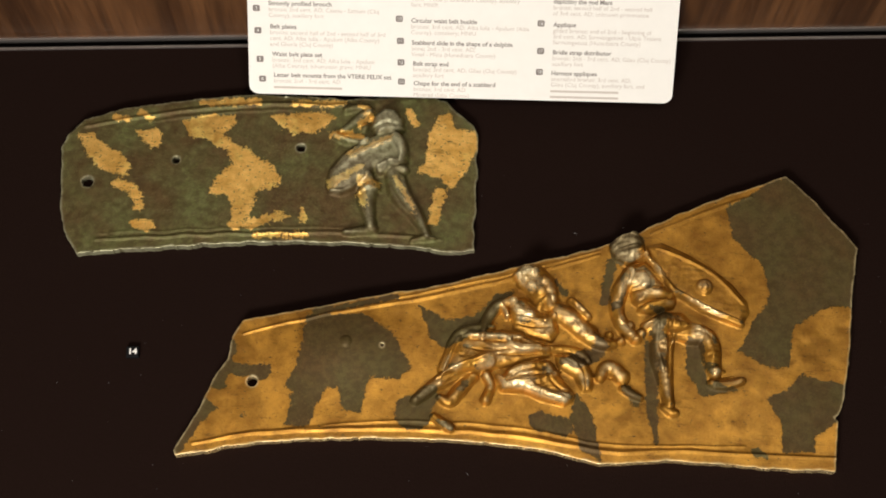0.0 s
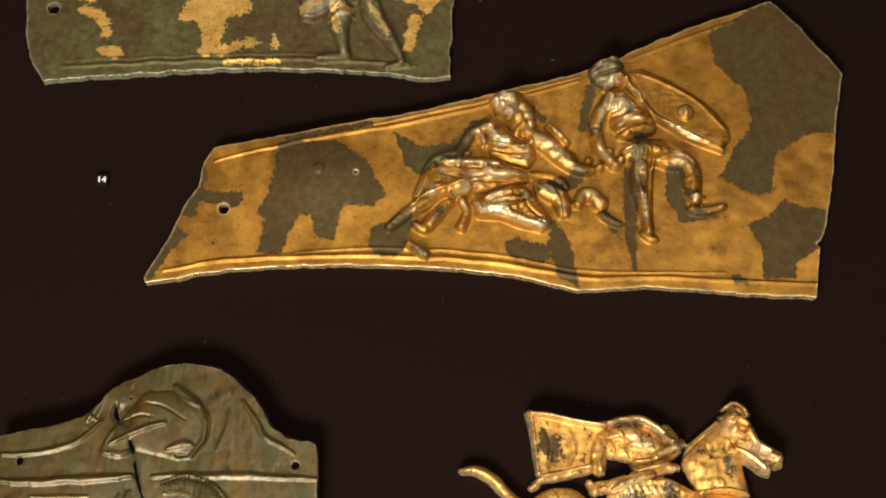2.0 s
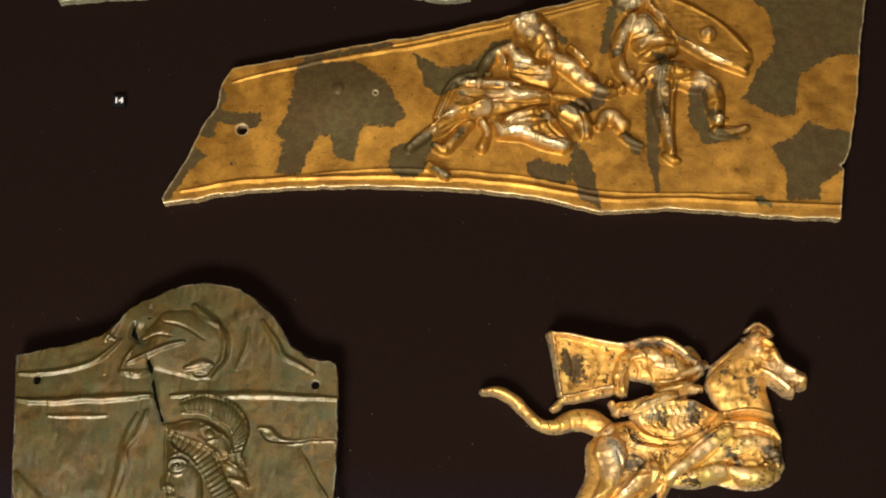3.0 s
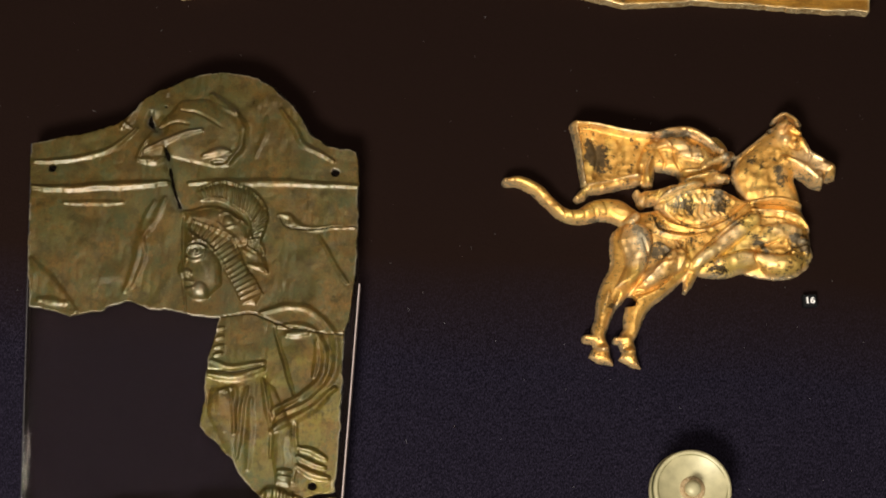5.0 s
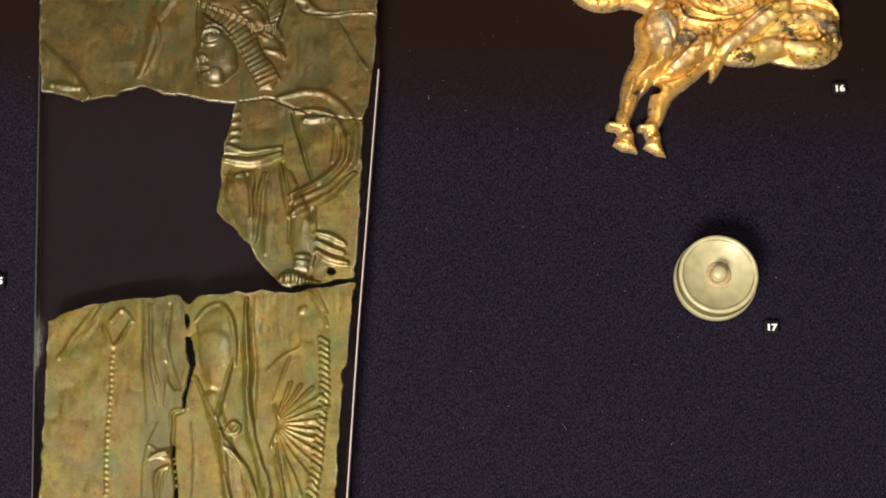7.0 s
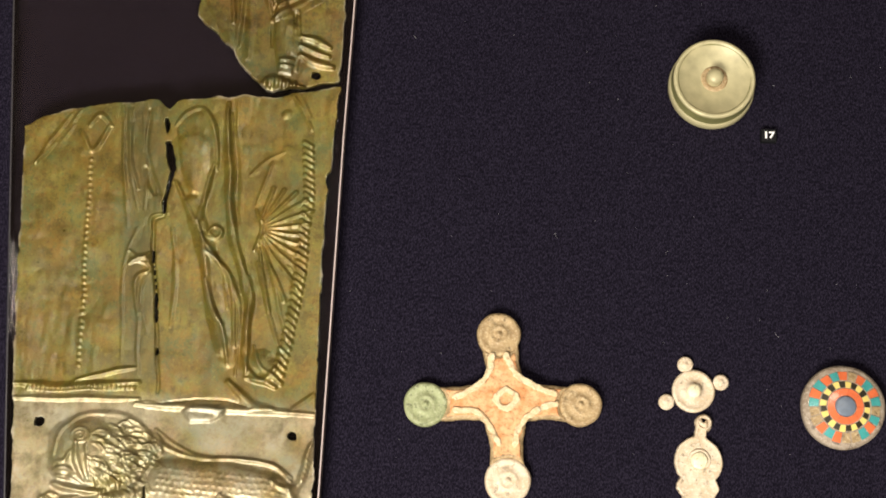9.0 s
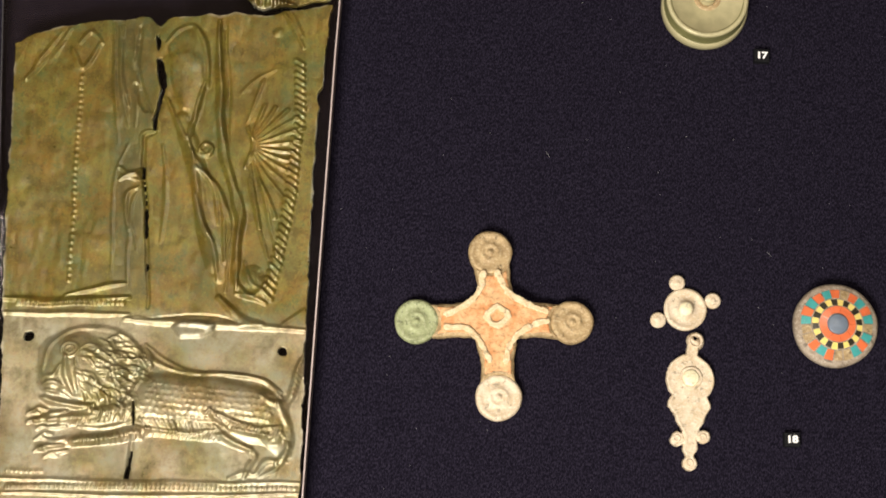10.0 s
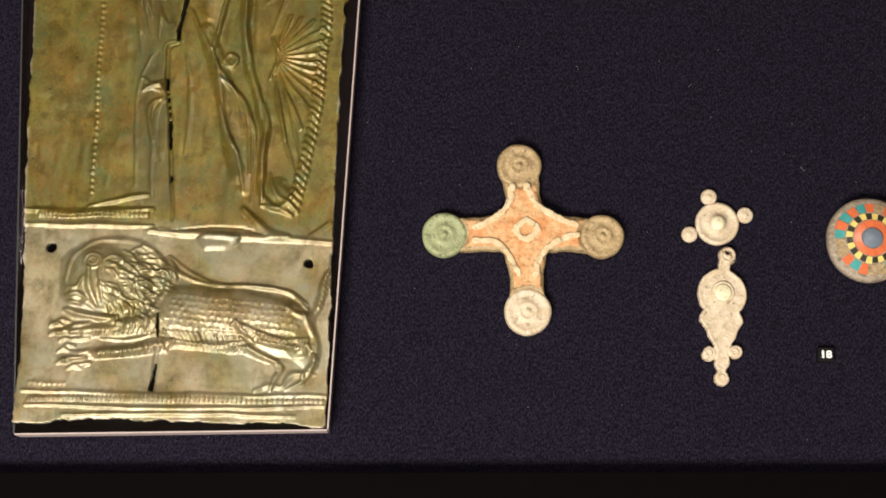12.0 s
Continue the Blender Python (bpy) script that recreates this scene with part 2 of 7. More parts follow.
# For a strip added to hide glints in the slab's left side.
GLINT_COVER = plain("dark_cover_strip", (0.030, 0.026, 0.026), 0.5, 0.0, 300, 0.1, 0.05)
# Pale colour stands for light caught in the clear polished edge.
LIT_EDGE = plain("lit_edge_strip", (0.46, 0.37, 0.34), 0.4, 0.0, 300, 0.1, 0.05)
WALL_PAINT = plain("dark_warm_wall_paint", (0.16, 0.12, 0.09), 0.8, 0.0, 12, 0.15, 0.1)
LINT = plain("pale_lint", (0.26, 0.25, 0.25), 0.9, 0.0, 500, 0.2, 0.0)


# ---- building tools ----
def link_mesh(name, verts, faces, material, parent=None, label="", smooth=False, materials=None, slots=None):
    """One mesh object from points in millimetres on the board. A thing takes its origin at its foot."""
    v = np.asarray(verts, float) * MM
    at = Vector((0, 0, 0))
    if parent is None:
        at = Vector(((v[:, 0].min() + v[:, 0].max()) / 2, (v[:, 1].min() + v[:, 1].max()) / 2, v[:, 2].min()))
    else:
        root = parent
        while root.parent:
            root = root.parent
        at = root.matrix_world.translation.copy()
    data = bpy.data.meshes.new(name)
    data.from_pydata((v - np.array(at)).tolist(), [], faces)
    for m in materials or [material]:
        data.materials.append(m)
    if slots is not None:
        data.polygons.foreach_set("material_index", slots)
    if smooth is True:
        data.polygons.foreach_set("use_smooth", [True] * len(data.polygons))
    elif smooth is not False:
        data.polygons.foreach_set("use_smooth", smooth)
    data.update()
    ob = new(name, data)
    if parent is None:
        ob.matrix_world = Matrix.Translation(at)
    else:
        ob.parent = parent
        ob.matrix_parent_inverse = Matrix.Identity(4)
    if label:
        ob["label"] = label
    return ob


def holder(name, x, y, z=0.0):
    ob = new(name)
    ob.empty_display_size = 0.01
    ob.matrix_world = Matrix.Translation((x * MM, y * MM, z * MM))
    return ob


LATTICE = np.random.RandomState(7).rand(256, 256)


def value_noise(x, y, size, seed=0):
    """Smooth noise from 0 to 1 with features about size millimetres wide."""
    u, v = np.asarray(x) / size + 31.7 * seed + 500, np.asarray(y) / size + 17.3 * seed + 500
    i, j = np.floor(u).astype(int), np.floor(v).astype(int)
    a, b = u - i, v - j
    a, b = a * a * (3 - 2 * a), b * b * (3 - 2 * b)
    g = lambda p, q: LATTICE[p % 256, q % 256]
    return (g(i, j) * (1 - a) + g(i + 1, j) * a) * (1 - b) + (g(i, j + 1) * (1 - a) + g(i + 1, j + 1) * a) * b


def polygon(points):
    """The signed distance from an outline, in millimetres, less than nought inside."""
    p = np.asarray(points, float).reshape(-1, 2)

    def sdf(x, y):
        x, y = np.asarray(x, float), np.asarray(y, float)
        best, inside = np.full(x.shape, 1e9), np.zeros(x.shape, bool)
        for (ax, ay), (bx, by) in zip(p, np.roll(p, -1, 0)):
            ex, ey = bx - ax, by - ay
            k = np.clip(((x - ax) * ex + (y - ay) * ey) / (ex * ex + ey * ey + 1e-9), 0, 1)
            best = np.minimum(best, np.hypot(x - ax - k * ex, y - ay - k * ey))
            if ay != by:
                inside ^= ((ay > y) != (by > y)) & (x < ax + (y - ay) / (by - ay) * ex)
        return np.where(inside, -best, best)

    return sdf


def tapered(x0, y0, r0, x1, y1, r1):
    """The distance from a tapered stroke's axis as a share of its half width, and that half width."""
    ex, ey = x1 - x0, y1 - y0

    def field(x, y):
        k = np.clip(((x - x0) * ex + (y - y0) * ey) / (ex * ex + ey * ey + 1e-9), 0, 1)
        return np.hypot(x - x0 - k * ex, y - y0 - k * ey), r0 + k * (r1 - r0)

    return field, (min(x0 - r0, x1 - r1), max(x0 + r0, x1 + r1), min(y0 - r0, y1 - r1), max(y0 + r0, y1 + r1))


def spline(points, pieces=6):
    """A smooth run of points through x, y pairs."""
    p = np.asarray(points, float).reshape(-1, 2)
    q = np.vstack([2 * p[0] - p[1], p, 2 * p[-1] - p[-2]])
    out = []
    for k in range(len(p) - 1):
        p0, p1, p2, p3 = q[k : k + 4]
        for t in np.arange(pieces) / pieces:
            out.append(0.5 * (2 * p1 + (p2 - p0) * t + (2 * p0 - 5 * p1 + 4 * p2 - p3) * t**2 + (3 * p1 - p0 - 3 * p2 + p3) * t**3))
    return np.array(out + [p[-1]])


def ribbon(points, r, taper=True):
    """The distance from a smooth curve, and the half width there, which dwindles to the ends."""
    p = spline(points)
    n = len(p) - 1
    width = [r * (0.35 + 0.65 * math.sin(math.pi * min(1.0, max(0.0, (k + 0.5) / n))) ** 0.5) if taper else r for k in range(n)]

    def field(x, y):
        best, half = np.full(x.shape, 1e9), np.full(x.shape, r)
        for (ax, ay), (bx, by), w in zip(p[:-1], p[1:], width):
            ex, ey = bx - ax, by - ay
            k = np.clip(((x - ax) * ex + (y - ay) * ey) / (ex * ex + ey * ey + 1e-9), 0, 1)
            d = np.hypot(x - ax - k * ex, y - ay - k * ey)
            near = d < best
            best, half = np.where(near, d, best), np.where(near, w, half)
        return best, half

    return field, (p[:, 0].min() - r, p[:, 0].max() + r, p[:, 1].min() - r, p[:, 1].max() + r)


class Relief:
    """Worked metal: forms raised on a surface, marks laid over them, grooves sunk into them."""

    def __init__(self, power=0.65, swell=1.04, warp=0.5, blend=0.8, wide=1.25, low=1.0):
        self.raised, self.sunk, self.domes, self.marks = [], [], [], []
        self.power, self.swell, self.warp, self.blend, self.wide, self.low = power, swell, warp, blend, wide, low

    def limb(self, x0, y0, r0, x1, y1, r1, h, foot=0.0):
        s = self.swell
        self.raised.append((*tapered(x0, y0, r0 * s, x1, y1, r1 * s), h, foot))
        return self

    def boss(self, x, y, r, h, foot=0.0):
        return self.limb(x, y, r, x + 0.01, y, r, h, foot)

    def path(self, points, h, foot=0.0):
        """A limb that swells and thins along a smooth curve through x, y, half width triples."""
        p = np.asarray(points, float).reshape(-1, 3)
        line = spline(p[:, :2].ravel(), 4)
        at = np.linspace(0, len(p) - 1, len(line))
        width = np.interp(at, range(len(p)), p[:, 2]) * self.swell
        pieces = [tapered(*line[k], width[k], *line[k + 1], width[k + 1])[0] for k in range(len(line) - 1)]

        def field(x, y):
            best, half = np.full(x.shape, 1e9), np.full(x.shape, 1.0)
            for f in pieces:
                d, r = f(x, y)
                near = d / r < best / half
                best, half = np.where(near, d, best), np.where(near, r, half)
            return best, half

        big = width.max()
        self.raised.append((field, (line[:, 0].min() - big, line[:, 0].max() + big, line[:, 1].min() - big, line[:, 1].max() + big), h, foot))
        return self

    def mark(self, x0, y0, r0, x1, y1, r1, h):
        self.marks.append((*tapered(x0, y0, r0, x1, y1, r1), h))
        return self

    def groove(self, x0, y0, r0, x1, y1, r1, depth):
        self.marks.append((*tapered(x0, y0, r0, x1, y1, r1), -depth))
        return self

    def chain(self, points, r, h, sink=False):
        """A ridge or groove along a smooth curve through x, y pairs."""
        self.marks.append((*ribbon(points, r * (1.0 if sink else self.wide)), -h if sink else h * self.low))
        return self

    def comb(self, inner, outer, n, r, h):
        """n hatches that lead from one smooth curve to another."""
        a, b = spline(inner), spline(outer)
        for k in range(n):
            u, v = a[int(k / (n - 1) * (len(a) - 1))], b[int(k / (n - 1) * (len(b) - 1))]
            self.mark(*u, r * 0.7, *v, r, h)
        return self

    def beads(self, x0, y0, x1, y1, n, r, h, lean=0.0):
        """A row of n short beads or hatches; lean: their half length across the row."""
        ux, uy = x1 - x0, y1 - y0
        l = math.hypot(ux, uy)
        for k in range(n):
            s = (k + 0.5) / n
            x, y = x0 + s * ux, y0 + s * uy
            dx, dy = (-uy * 0.8 + ux * 0.5) / l * lean, (ux * 0.8 + uy * 0.5) / l * lean
            self.mark(x - dx, y - dy, r, x + dx, y + dy, r * 1.2, h)
        return self

    def tufts(self, x, y, wide, high, n, length, turn, seed, h=0.8, r=0.5):
        """Locks of hair or fleece: short bent ridges scattered over an ellipse."""
        rng = random.Random(seed)
        for k in range(n):
            u, v = rng.uniform(-1, 1), rng.uniform(-1, 1)
            if u * u + v * v > 1:
                continue
            px, py, a = x + u * wide, y + v * high, turn(u, v) + rng.uniform(-0.25, 0.25)
            c, s, l = math.cos(a), math.sin(a), length * rng.uniform(0.7, 1.3)
            self.marks.append((*ribbon([px, py, px + 0.5 * l * c - 0.18 * l * s, py + 0.5 * l * s + 0.18 * l * c, px + l * c, py + l * s], r), h * rng.uniform(0.7, 1.2)))
        return self

    def dome(self, outline, h, soft):
        """A pad within an outline that rises over soft millimetres from its edge."""
        self.domes.append((polygon(outline), h, soft))
        return self

    def bent(self, x, y):
        w = self.warp
        return x + w * 2 * (value_noise(x, y, 9, 41) - 0.5) + 0.3 * w * (value_noise(x, y, 3, 43) - 0.5), y + w * 2 * (value_noise(x, y, 9, 42) - 0.5) + 0.3 * w * (value_noise(x, y, 3, 44) - 0.5)

    def height(self, x, y):
        x, y = self.bent(x, y)
        z = np.zeros(x.shape)
        for sdf, h, soft in self.domes:
            k = np.clip(-sdf(x, y) / soft, 0, 1)
            z = np.maximum(z, h * np.sqrt(k * (2 - k)))
        flat = z.copy()
        for field, (a, b, c, d), h, foot in self.raised:
            near = (x > a) & (x < b) & (y > c) & (y < d)
            if near.any():
                dist, r = field(x[near], y[near])
                k = np.clip(1 - (dist / r) ** 2, 0, 1)
                top = flat[near] * np.minimum(1, 2 * k) + foot * np.minimum(1, 3 * k) + h * k**self.power
                meet = np.clip(self.blend - np.abs(top - z[near]), 0, None) ** 2 / (4 * self.blend + 1e-9) * np.minimum(1, 4 * k)
                z[near] = np.maximum(z[near], top) + meet
        for field, (a, b, c, d), h in self.marks:
            near = (x > a - 1) & (x < b + 1) & (y > c - 1) & (y < d + 1)
            if near.any():
                dist, r = field(x[near], y[near])
                k = np.clip(1 - dist / (1.35 * r), 0, 1)
                z[near] += h * k * k * (3 - 2 * k)
        return z

    def outline(self):
        """The signed distance from the joined forms and pads."""
        pads, limbs = [s for s, _, _ in self.domes], [f for f, *_ in self.raised]

        def sdf(x, y):
            x, y = self.bent(np.asarray(x, float), np.asarray(y, float))
            best = np.full(x.shape, 1e9)
            for s in pads:
                best = np.minimum(best, s(x, y))
            for f in limbs:
                dist, r = f(x, y)
                best = np.minimum(best, dist - r)
            return best

        return sdf


def slit(sdf, *cracks):
    """Cuts open cracks, each a run of x, y pairs with a half width at the end."""
    fields = [ribbon(c[:-1], c[-1])[0] for c in cracks]

    def cut(x, y):
        d = sdf(x, y)
        for f in fields:
            dist, r = f(np.asarray(x, float), np.asarray(y, float))
            d = np.maximum(d, r - dist)
        return d

    return cut


def holed(sdf, *holes):
    def cut(x, y):
        d = sdf(x, y)
        for hx, hy, r in holes:
            d = np.maximum(d, r - np.hypot(x - hx, y - hy))
        return d

    return cut


def ragged(sdf, size, amount, seed=1):
    return lambda x, y: sdf(x, y) + (value_noise(x, y, size, seed) - 0.5) * amount + (value_noise(x, y, size / 3, seed + 5) - 0.5) * amount * 0.5


def slab(name, sdf, bounds, step, top, bottom, material, parent=None, label="", masks=None):
    """A closed slab with the outline sdf; top and bottom give heights in millimetres; masks are stored per point."""
    x0, x1, y0, y1 = bounds
    xs, ys = np.arange(x0, x1 + step, step), np.arange(y0, y1 + step, step)
    X, Y = np.meshgrid(xs, ys, indexing="ij")
    d = sdf(X, Y)
    ok = d < 0.55 * step
    cell = ok[:-1, :-1] & ok[1:, :-1] & ok[1:, 1:] & ok[:-1, 1:]
    used = np.zeros(X.shape, bool)
    for a, b in ((slice(None, -1), slice(None, -1)), (slice(1, None), slice(None, -1)), (slice(1, None), slice(1, None)), (slice(None, -1), slice(1, None))):
        used[a, b] |= cell
    x, y, dd = X[used], Y[used], d[used]
    rim = dd > -0.5 * step
    for _ in range(2):
        ax, ay = x[rim], y[rim]
        e = 0.05
        v = sdf(ax, ay)
        gx, gy = (sdf(ax + e, ay) - sdf(ax - e, ay)) / (2 * e), (sdf(ax, ay + e) - sdf(ax, ay - e)) / (2 * e)
        g = np.maximum(np.hypot(gx, gy), 0.3)
        move = np.clip(v / g, -step, step)
        x[rim], y[rim] = ax - move * gx / g, ay - move * gy / g
    index = -np.ones(X.shape, int)
    index[used] = np.arange(len(x))
    n = len(x)
    zt = top(x, y)
    zb = bottom(x, y) if callable(bottom) else np.full(n, float(bottom))
    zt = np.maximum(zt, zb + 0.2)
    q = np.stack([index[:-1, :-1][cell], index[1:, :-1][cell], index[1:, 1:][cell], index[:-1, 1:][cell]], 1)
    pad = np.pad(cell, 1)
    sides = []
    for here, a, b, c, dn in (
        (cell & ~pad[1:-1, :-2], index[:-1, :-1], index[1:, :-1], 0, 0),
        (cell & ~pad[2:, 1:-1], index[1:, :-1], index[1:, 1:], 0, 0),
        (cell & ~pad[1:-1, 2:], index[1:, 1:], index[:-1, 1:], 0, 0),
        (cell & ~pad[:-2, 1:-1], index[:-1, 1:], index[:-1, :-1], 0, 0),
    ):
        sides.append(np.stack([a[here] + n, b[here] + n, b[here], a[here]], 1))
    s = np.concatenate(sides)
    faces = np.concatenate([q, q[:, ::-1] + n, s])
    verts = np.concatenate([np.stack([x, y, zt], 1), np.stack([x, y, zb], 1)])
    smooth = np.r_[np.ones(len(q), bool), np.zeros(len(q) + len(s), bool)]
    ob = link_mesh(name, verts, faces.tolist(), material, parent, label, smooth)
    for key, f in (masks or {}).items():
        values = np.clip(f(x, y, zt), 0, 1)
        ob.data.attributes.new(key, "FLOAT", "POINT").data.foreach_set("value", np.r_[values, values].astype(np.float32))
    return ob


def bounds_of(points, pad=1.0):
    p = np.asarray(points, float).reshape(-1, 2)
    return p[:, 0].min() - pad, p[:, 0].max() + pad, p[:, 1].min() - pad, p[:, 1].max() + pad


def prism(name, points, z0, z1, material, parent=None, label="", bevel=0.0):
    """A straight block over an outline, with a small chamfer round its top."""
    p = np.asarray(points, float).reshape(-1, 2)
    n = len(p)
    mid = p.mean(0)
    rings = [(p, z0), (p, z1 - bevel)]
    if bevel:
        rings.append((p + (mid - p) / np.maximum(np.linalg.norm(mid - p, axis=1), 1e-6)[:, None] * bevel, z1))
    verts = np.concatenate([np.c_[r, np.full(n, z)] for r, z in rings])
    faces = [tuple(range(n))[::-1], tuple(range(len(verts) - n, len(verts)))]
    for k in range(len(rings) - 1):
        faces += [(k * n + i, k * n + (i + 1) % n, (k + 1) * n + (i + 1) % n, (k + 1) * n + i) for i in range(n)]
    if area(p) < 0:
        faces = [f[::-1] for f in faces]
    return link_mesh(name, verts, faces, material, parent, label)


def area(p):
    return 0.5 * np.sum(p[:, 0] * np.roll(p[:, 1], -1) - np.roll(p[:, 0], -1) * p[:, 1])


def box(name, x0, x1, y0, y1, z0, z1, material, parent=None, label="", bevel=0.0):
    return prism(name, [x0, y0, x1, y0, x1, y1, x0, y1], z0, z1, material, parent, label, bevel)


def turned(name, x, y, profile, material, parent=None, label="", sides=64, wobble=0.0, lean=(0.0, 0.0)):
    """A lathe form from radius, height pairs, from the foot upwards."""
    verts, faces = [], []
    for k, (r, z) in enumerate(profile):
        for i in range(sides):
            a = math.tau * i / sides
            rr = r * (1 + wobble * (math.sin(3 * a + 1) * 0.5 + math.sin(7 * a) * 0.3))
            verts.append((x + lean[0] * z + rr * math.cos(a), y + lean[1] * z + rr * math.sin(a), z))
        if k:
            faces += [((k - 1) * sides + i, (k - 1) * sides + (i + 1) % sides, k * sides + (i + 1) % sides, k * sides + i) for i in range(sides)]
    faces += [tuple(range(sides))[::-1], tuple(range((len(profile) - 1) * sides, len(profile) * sides))]
    return link_mesh(name, verts, faces, material, parent, label, True)


def sector(name, x, y, r0, r1, a0, a1, z0, z1, material, parent, label="", fall=0.0):
    """A curved tile between two radii and two angles; fall: how much lower its outer edge lies."""
    n = max(2, int((a1 - a0) / 0.12))
    low, high = [], []
    for r, z in ((r0, z1), (r1, z1 - fall)):
        for i in range(n + 1):
            a = a0 + (a1 - a0) * i / n
            high.append((x + r * math.cos(a), y + r * math.sin(a), z))
            low.append((x + r * math.cos(a), y + r * math.sin(a), z0 - (fall if r == r1 else 0)))
    m = n + 1
    k = 2 * m
    faces = []
    for i in range(n):
        faces += [(i, m + i, m + i + 1, i + 1), (k + i, k + i + 1, k + m + i + 1, k + m + i), (i, i + 1, k + i + 1, k + i), (m + i, k + m + i, k + m + i + 1, m + i + 1)]
    faces += [(0, k, k + m, m), (n, m + n, k + m + n, k + n)]
    return link_mesh(name, high + low, faces, material, parent, label)


def lettering(name, text, size, material, parent, at, label="", align="LEFT", bold=0.0):
    """Built-in type of the given size in millimetres as a flat mesh under parent, posed by at in the parent's frame."""
    curve = bpy.data.curves.new(name, "FONT")
    curve.body, curve.size, curve.align_x, curve.align_y, curve.offset = text, size * MM, align, "CENTER" if align == "CENTER" else "TOP_BASELINE", bold * MM
    curve.resolution_u = 3
    temp = new("type", curve)
    bpy.context.view_layer.update()
    data = bpy.data.meshes.new_from_object(temp.evaluated_get(bpy.context.evaluated_depsgraph_get()))
    bpy.data.objects.remove(temp)
    data.name = name
    data.materials.clear()
    data.materials.append(material)
    ob = new(name, data)
    ob.parent = parent
    ob.matrix_basis = at
    if label:
        ob["label"] = label
    return ob


def patches(*shapes):
    """A mask: 1 well inside any of the shapes, one half on their edges."""

    def mask(x, y, z):
        best = np.full(x.shape, -9.0)
        for s in shapes:
            best = np.maximum(best, -s(x, y))
        return np.clip(0.5 + best / 5.0, 0, 1)

    return mask


def blot(x0, y0, r0, x1, y1, r1):
    f = tapered(x0, y0, r0, x1, y1, r1)[0]

    def sdf(x, y):
        d, r = f(x, y)
        return d - r

    return sdf


# ---- the case: board, back wall, trim, front frame, room ----
BACK_L, BACK_R = (-279.4, 307.5), (273.1, 344.3)
FRONT_L, FRONT_R = (-189.7, -253.0), (197.1, -234.2)
slope = (BACK_R[1] - BACK_L[1]) / (BACK_R[0] - BACK_L[0])
back_at = lambda x: BACK_L[1] + slope * (x - BACK_L[0])
front_slope = (FRONT_R[1] - FRONT_L[1]) / (FRONT_R[0] - FRONT_L[0])
front_at = lambda x: FRONT_L[1] + front_slope * (x - FRONT_L[0])
WIDE = 420.0
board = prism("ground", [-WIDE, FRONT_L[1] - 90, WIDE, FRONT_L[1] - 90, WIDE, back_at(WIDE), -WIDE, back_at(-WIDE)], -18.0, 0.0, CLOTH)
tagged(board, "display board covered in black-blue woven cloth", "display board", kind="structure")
front = prism("trim", [-WIDE, FRONT_L[1] - 90, WIDE, FRONT_L[1] - 90, WIDE, front_at(WIDE), -WIDE, front_at(-WIDE)], 0.5, 6.0, BLACK_METAL, bevel=1.0)
tagged(front, "black lacquered front frame of the display case", "case frame", kind="structure")


def back_strip(name, y0, y1, z0, z1, material, bevel=0.0):
    return prism(name, [-WIDE, back_at(-WIDE) + y0, WIDE, back_at(WIDE) + y0, WIDE, back_at(WIDE) + y1, -WIDE, back_at(-WIDE) + y1], z0, z1, material, bevel=bevel)


tagged(back_strip("trim_back", 0.0, 1.2, -18.0, 0.8, ALUMINIUM, 0.2), "thin aluminium strip along the back edge of the board", "trim", kind="structure")
tagged(back_strip("trim_groove", 1.2, 5.0, -18.0, -3.0, BLACK_METAL), "dark gap behind the board", "trim", kind="structure")
tagged(back_strip("trim_rear", 5.0, 6.0, -18.0, 0.4, ALUMINIUM, 0.2), "thin grey strip at the foot of the veneered wall", "trim", kind="structure")
tagged(back_strip("wall_back", 6.0, 24.0, -18.0, 320.0, WOOD), "dark brown veneered back wall with upright grain", "wall", kind="structure")
for name, x0, x1, y0, y1, z0, z1 in (
    ("floor", -2500, 2500, -2500, 2500, -920, -900), ("ceiling", -2500, 2500, -2500, 2500, 1700, 1720),
    ("wall_west", -2520, -2500, -2500, 2500, -900, 1700), ("wall_east", 2500, 2520, -2500, 2500, -900, 1700),
    ("wall_south", -2500, 2500, -2520, -2500, -900, 1700), ("wall_north", -2500, 2500, 2500, 2520, -900, 1700),
):
    tagged(box(name, x0, x1, y0, y1, z0, z1, WALL_PAINT), "dark warm painted gallery " + name.split("_")[0], name.split("_")[0], kind="structure")
cabinet = box("display_plinth", -WIDE, WIDE, FRONT_L[1] - 90, back_at(0) - 30, -900, -18.5, BLACK_METAL)
tagged(cabinet, "black lacquered plinth under the display board", "plinth")


# ---- printed card ----
CARD = (-89.5, 293.5, 8.0, 1.35)
card = holder("text_card", CARD[0], CARD[1], CARD[2])
card.matrix_world = pose(CARD[0] * MM, CARD[1] * MM, CARD[2] * MM, 0, 0, CARD[3]) @ pose(0, 0, 0, 42, 0, 0)
tagged(card, "white printed caption card with rounded corners, leaning on a wedge", "caption card")


def flat_part(name, points, z0, z1, material, parent, label=""):
    ob = prism(name, points, z0, z1, material, None, label)
    at = ob.matrix_world.copy()
    ob.parent = parent
    ob.matrix_basis = at
    return ob


def rounded(x0, x1, y0, y1, r, n=6):
    out = []
    for cx, cy, a in ((x1 - r, y1 - r, 0), (x0 + r, y1 - r, 90), (x0 + r, y0 + r, 180), (x1 - r, y0 + r, 270)):
        for k in range(n + 1):
            t = radians(a + 90 * k / n)
            out += [cx + r * math.cos(t), cy + r * math.sin(t)]
    return out


CARD_W = (186.1, 0.0)[0]
flat_part("sheet", rounded(0, CARD_W, 0, 140, 4.0), -1.6, 0.0, CARD_WHITE, card)
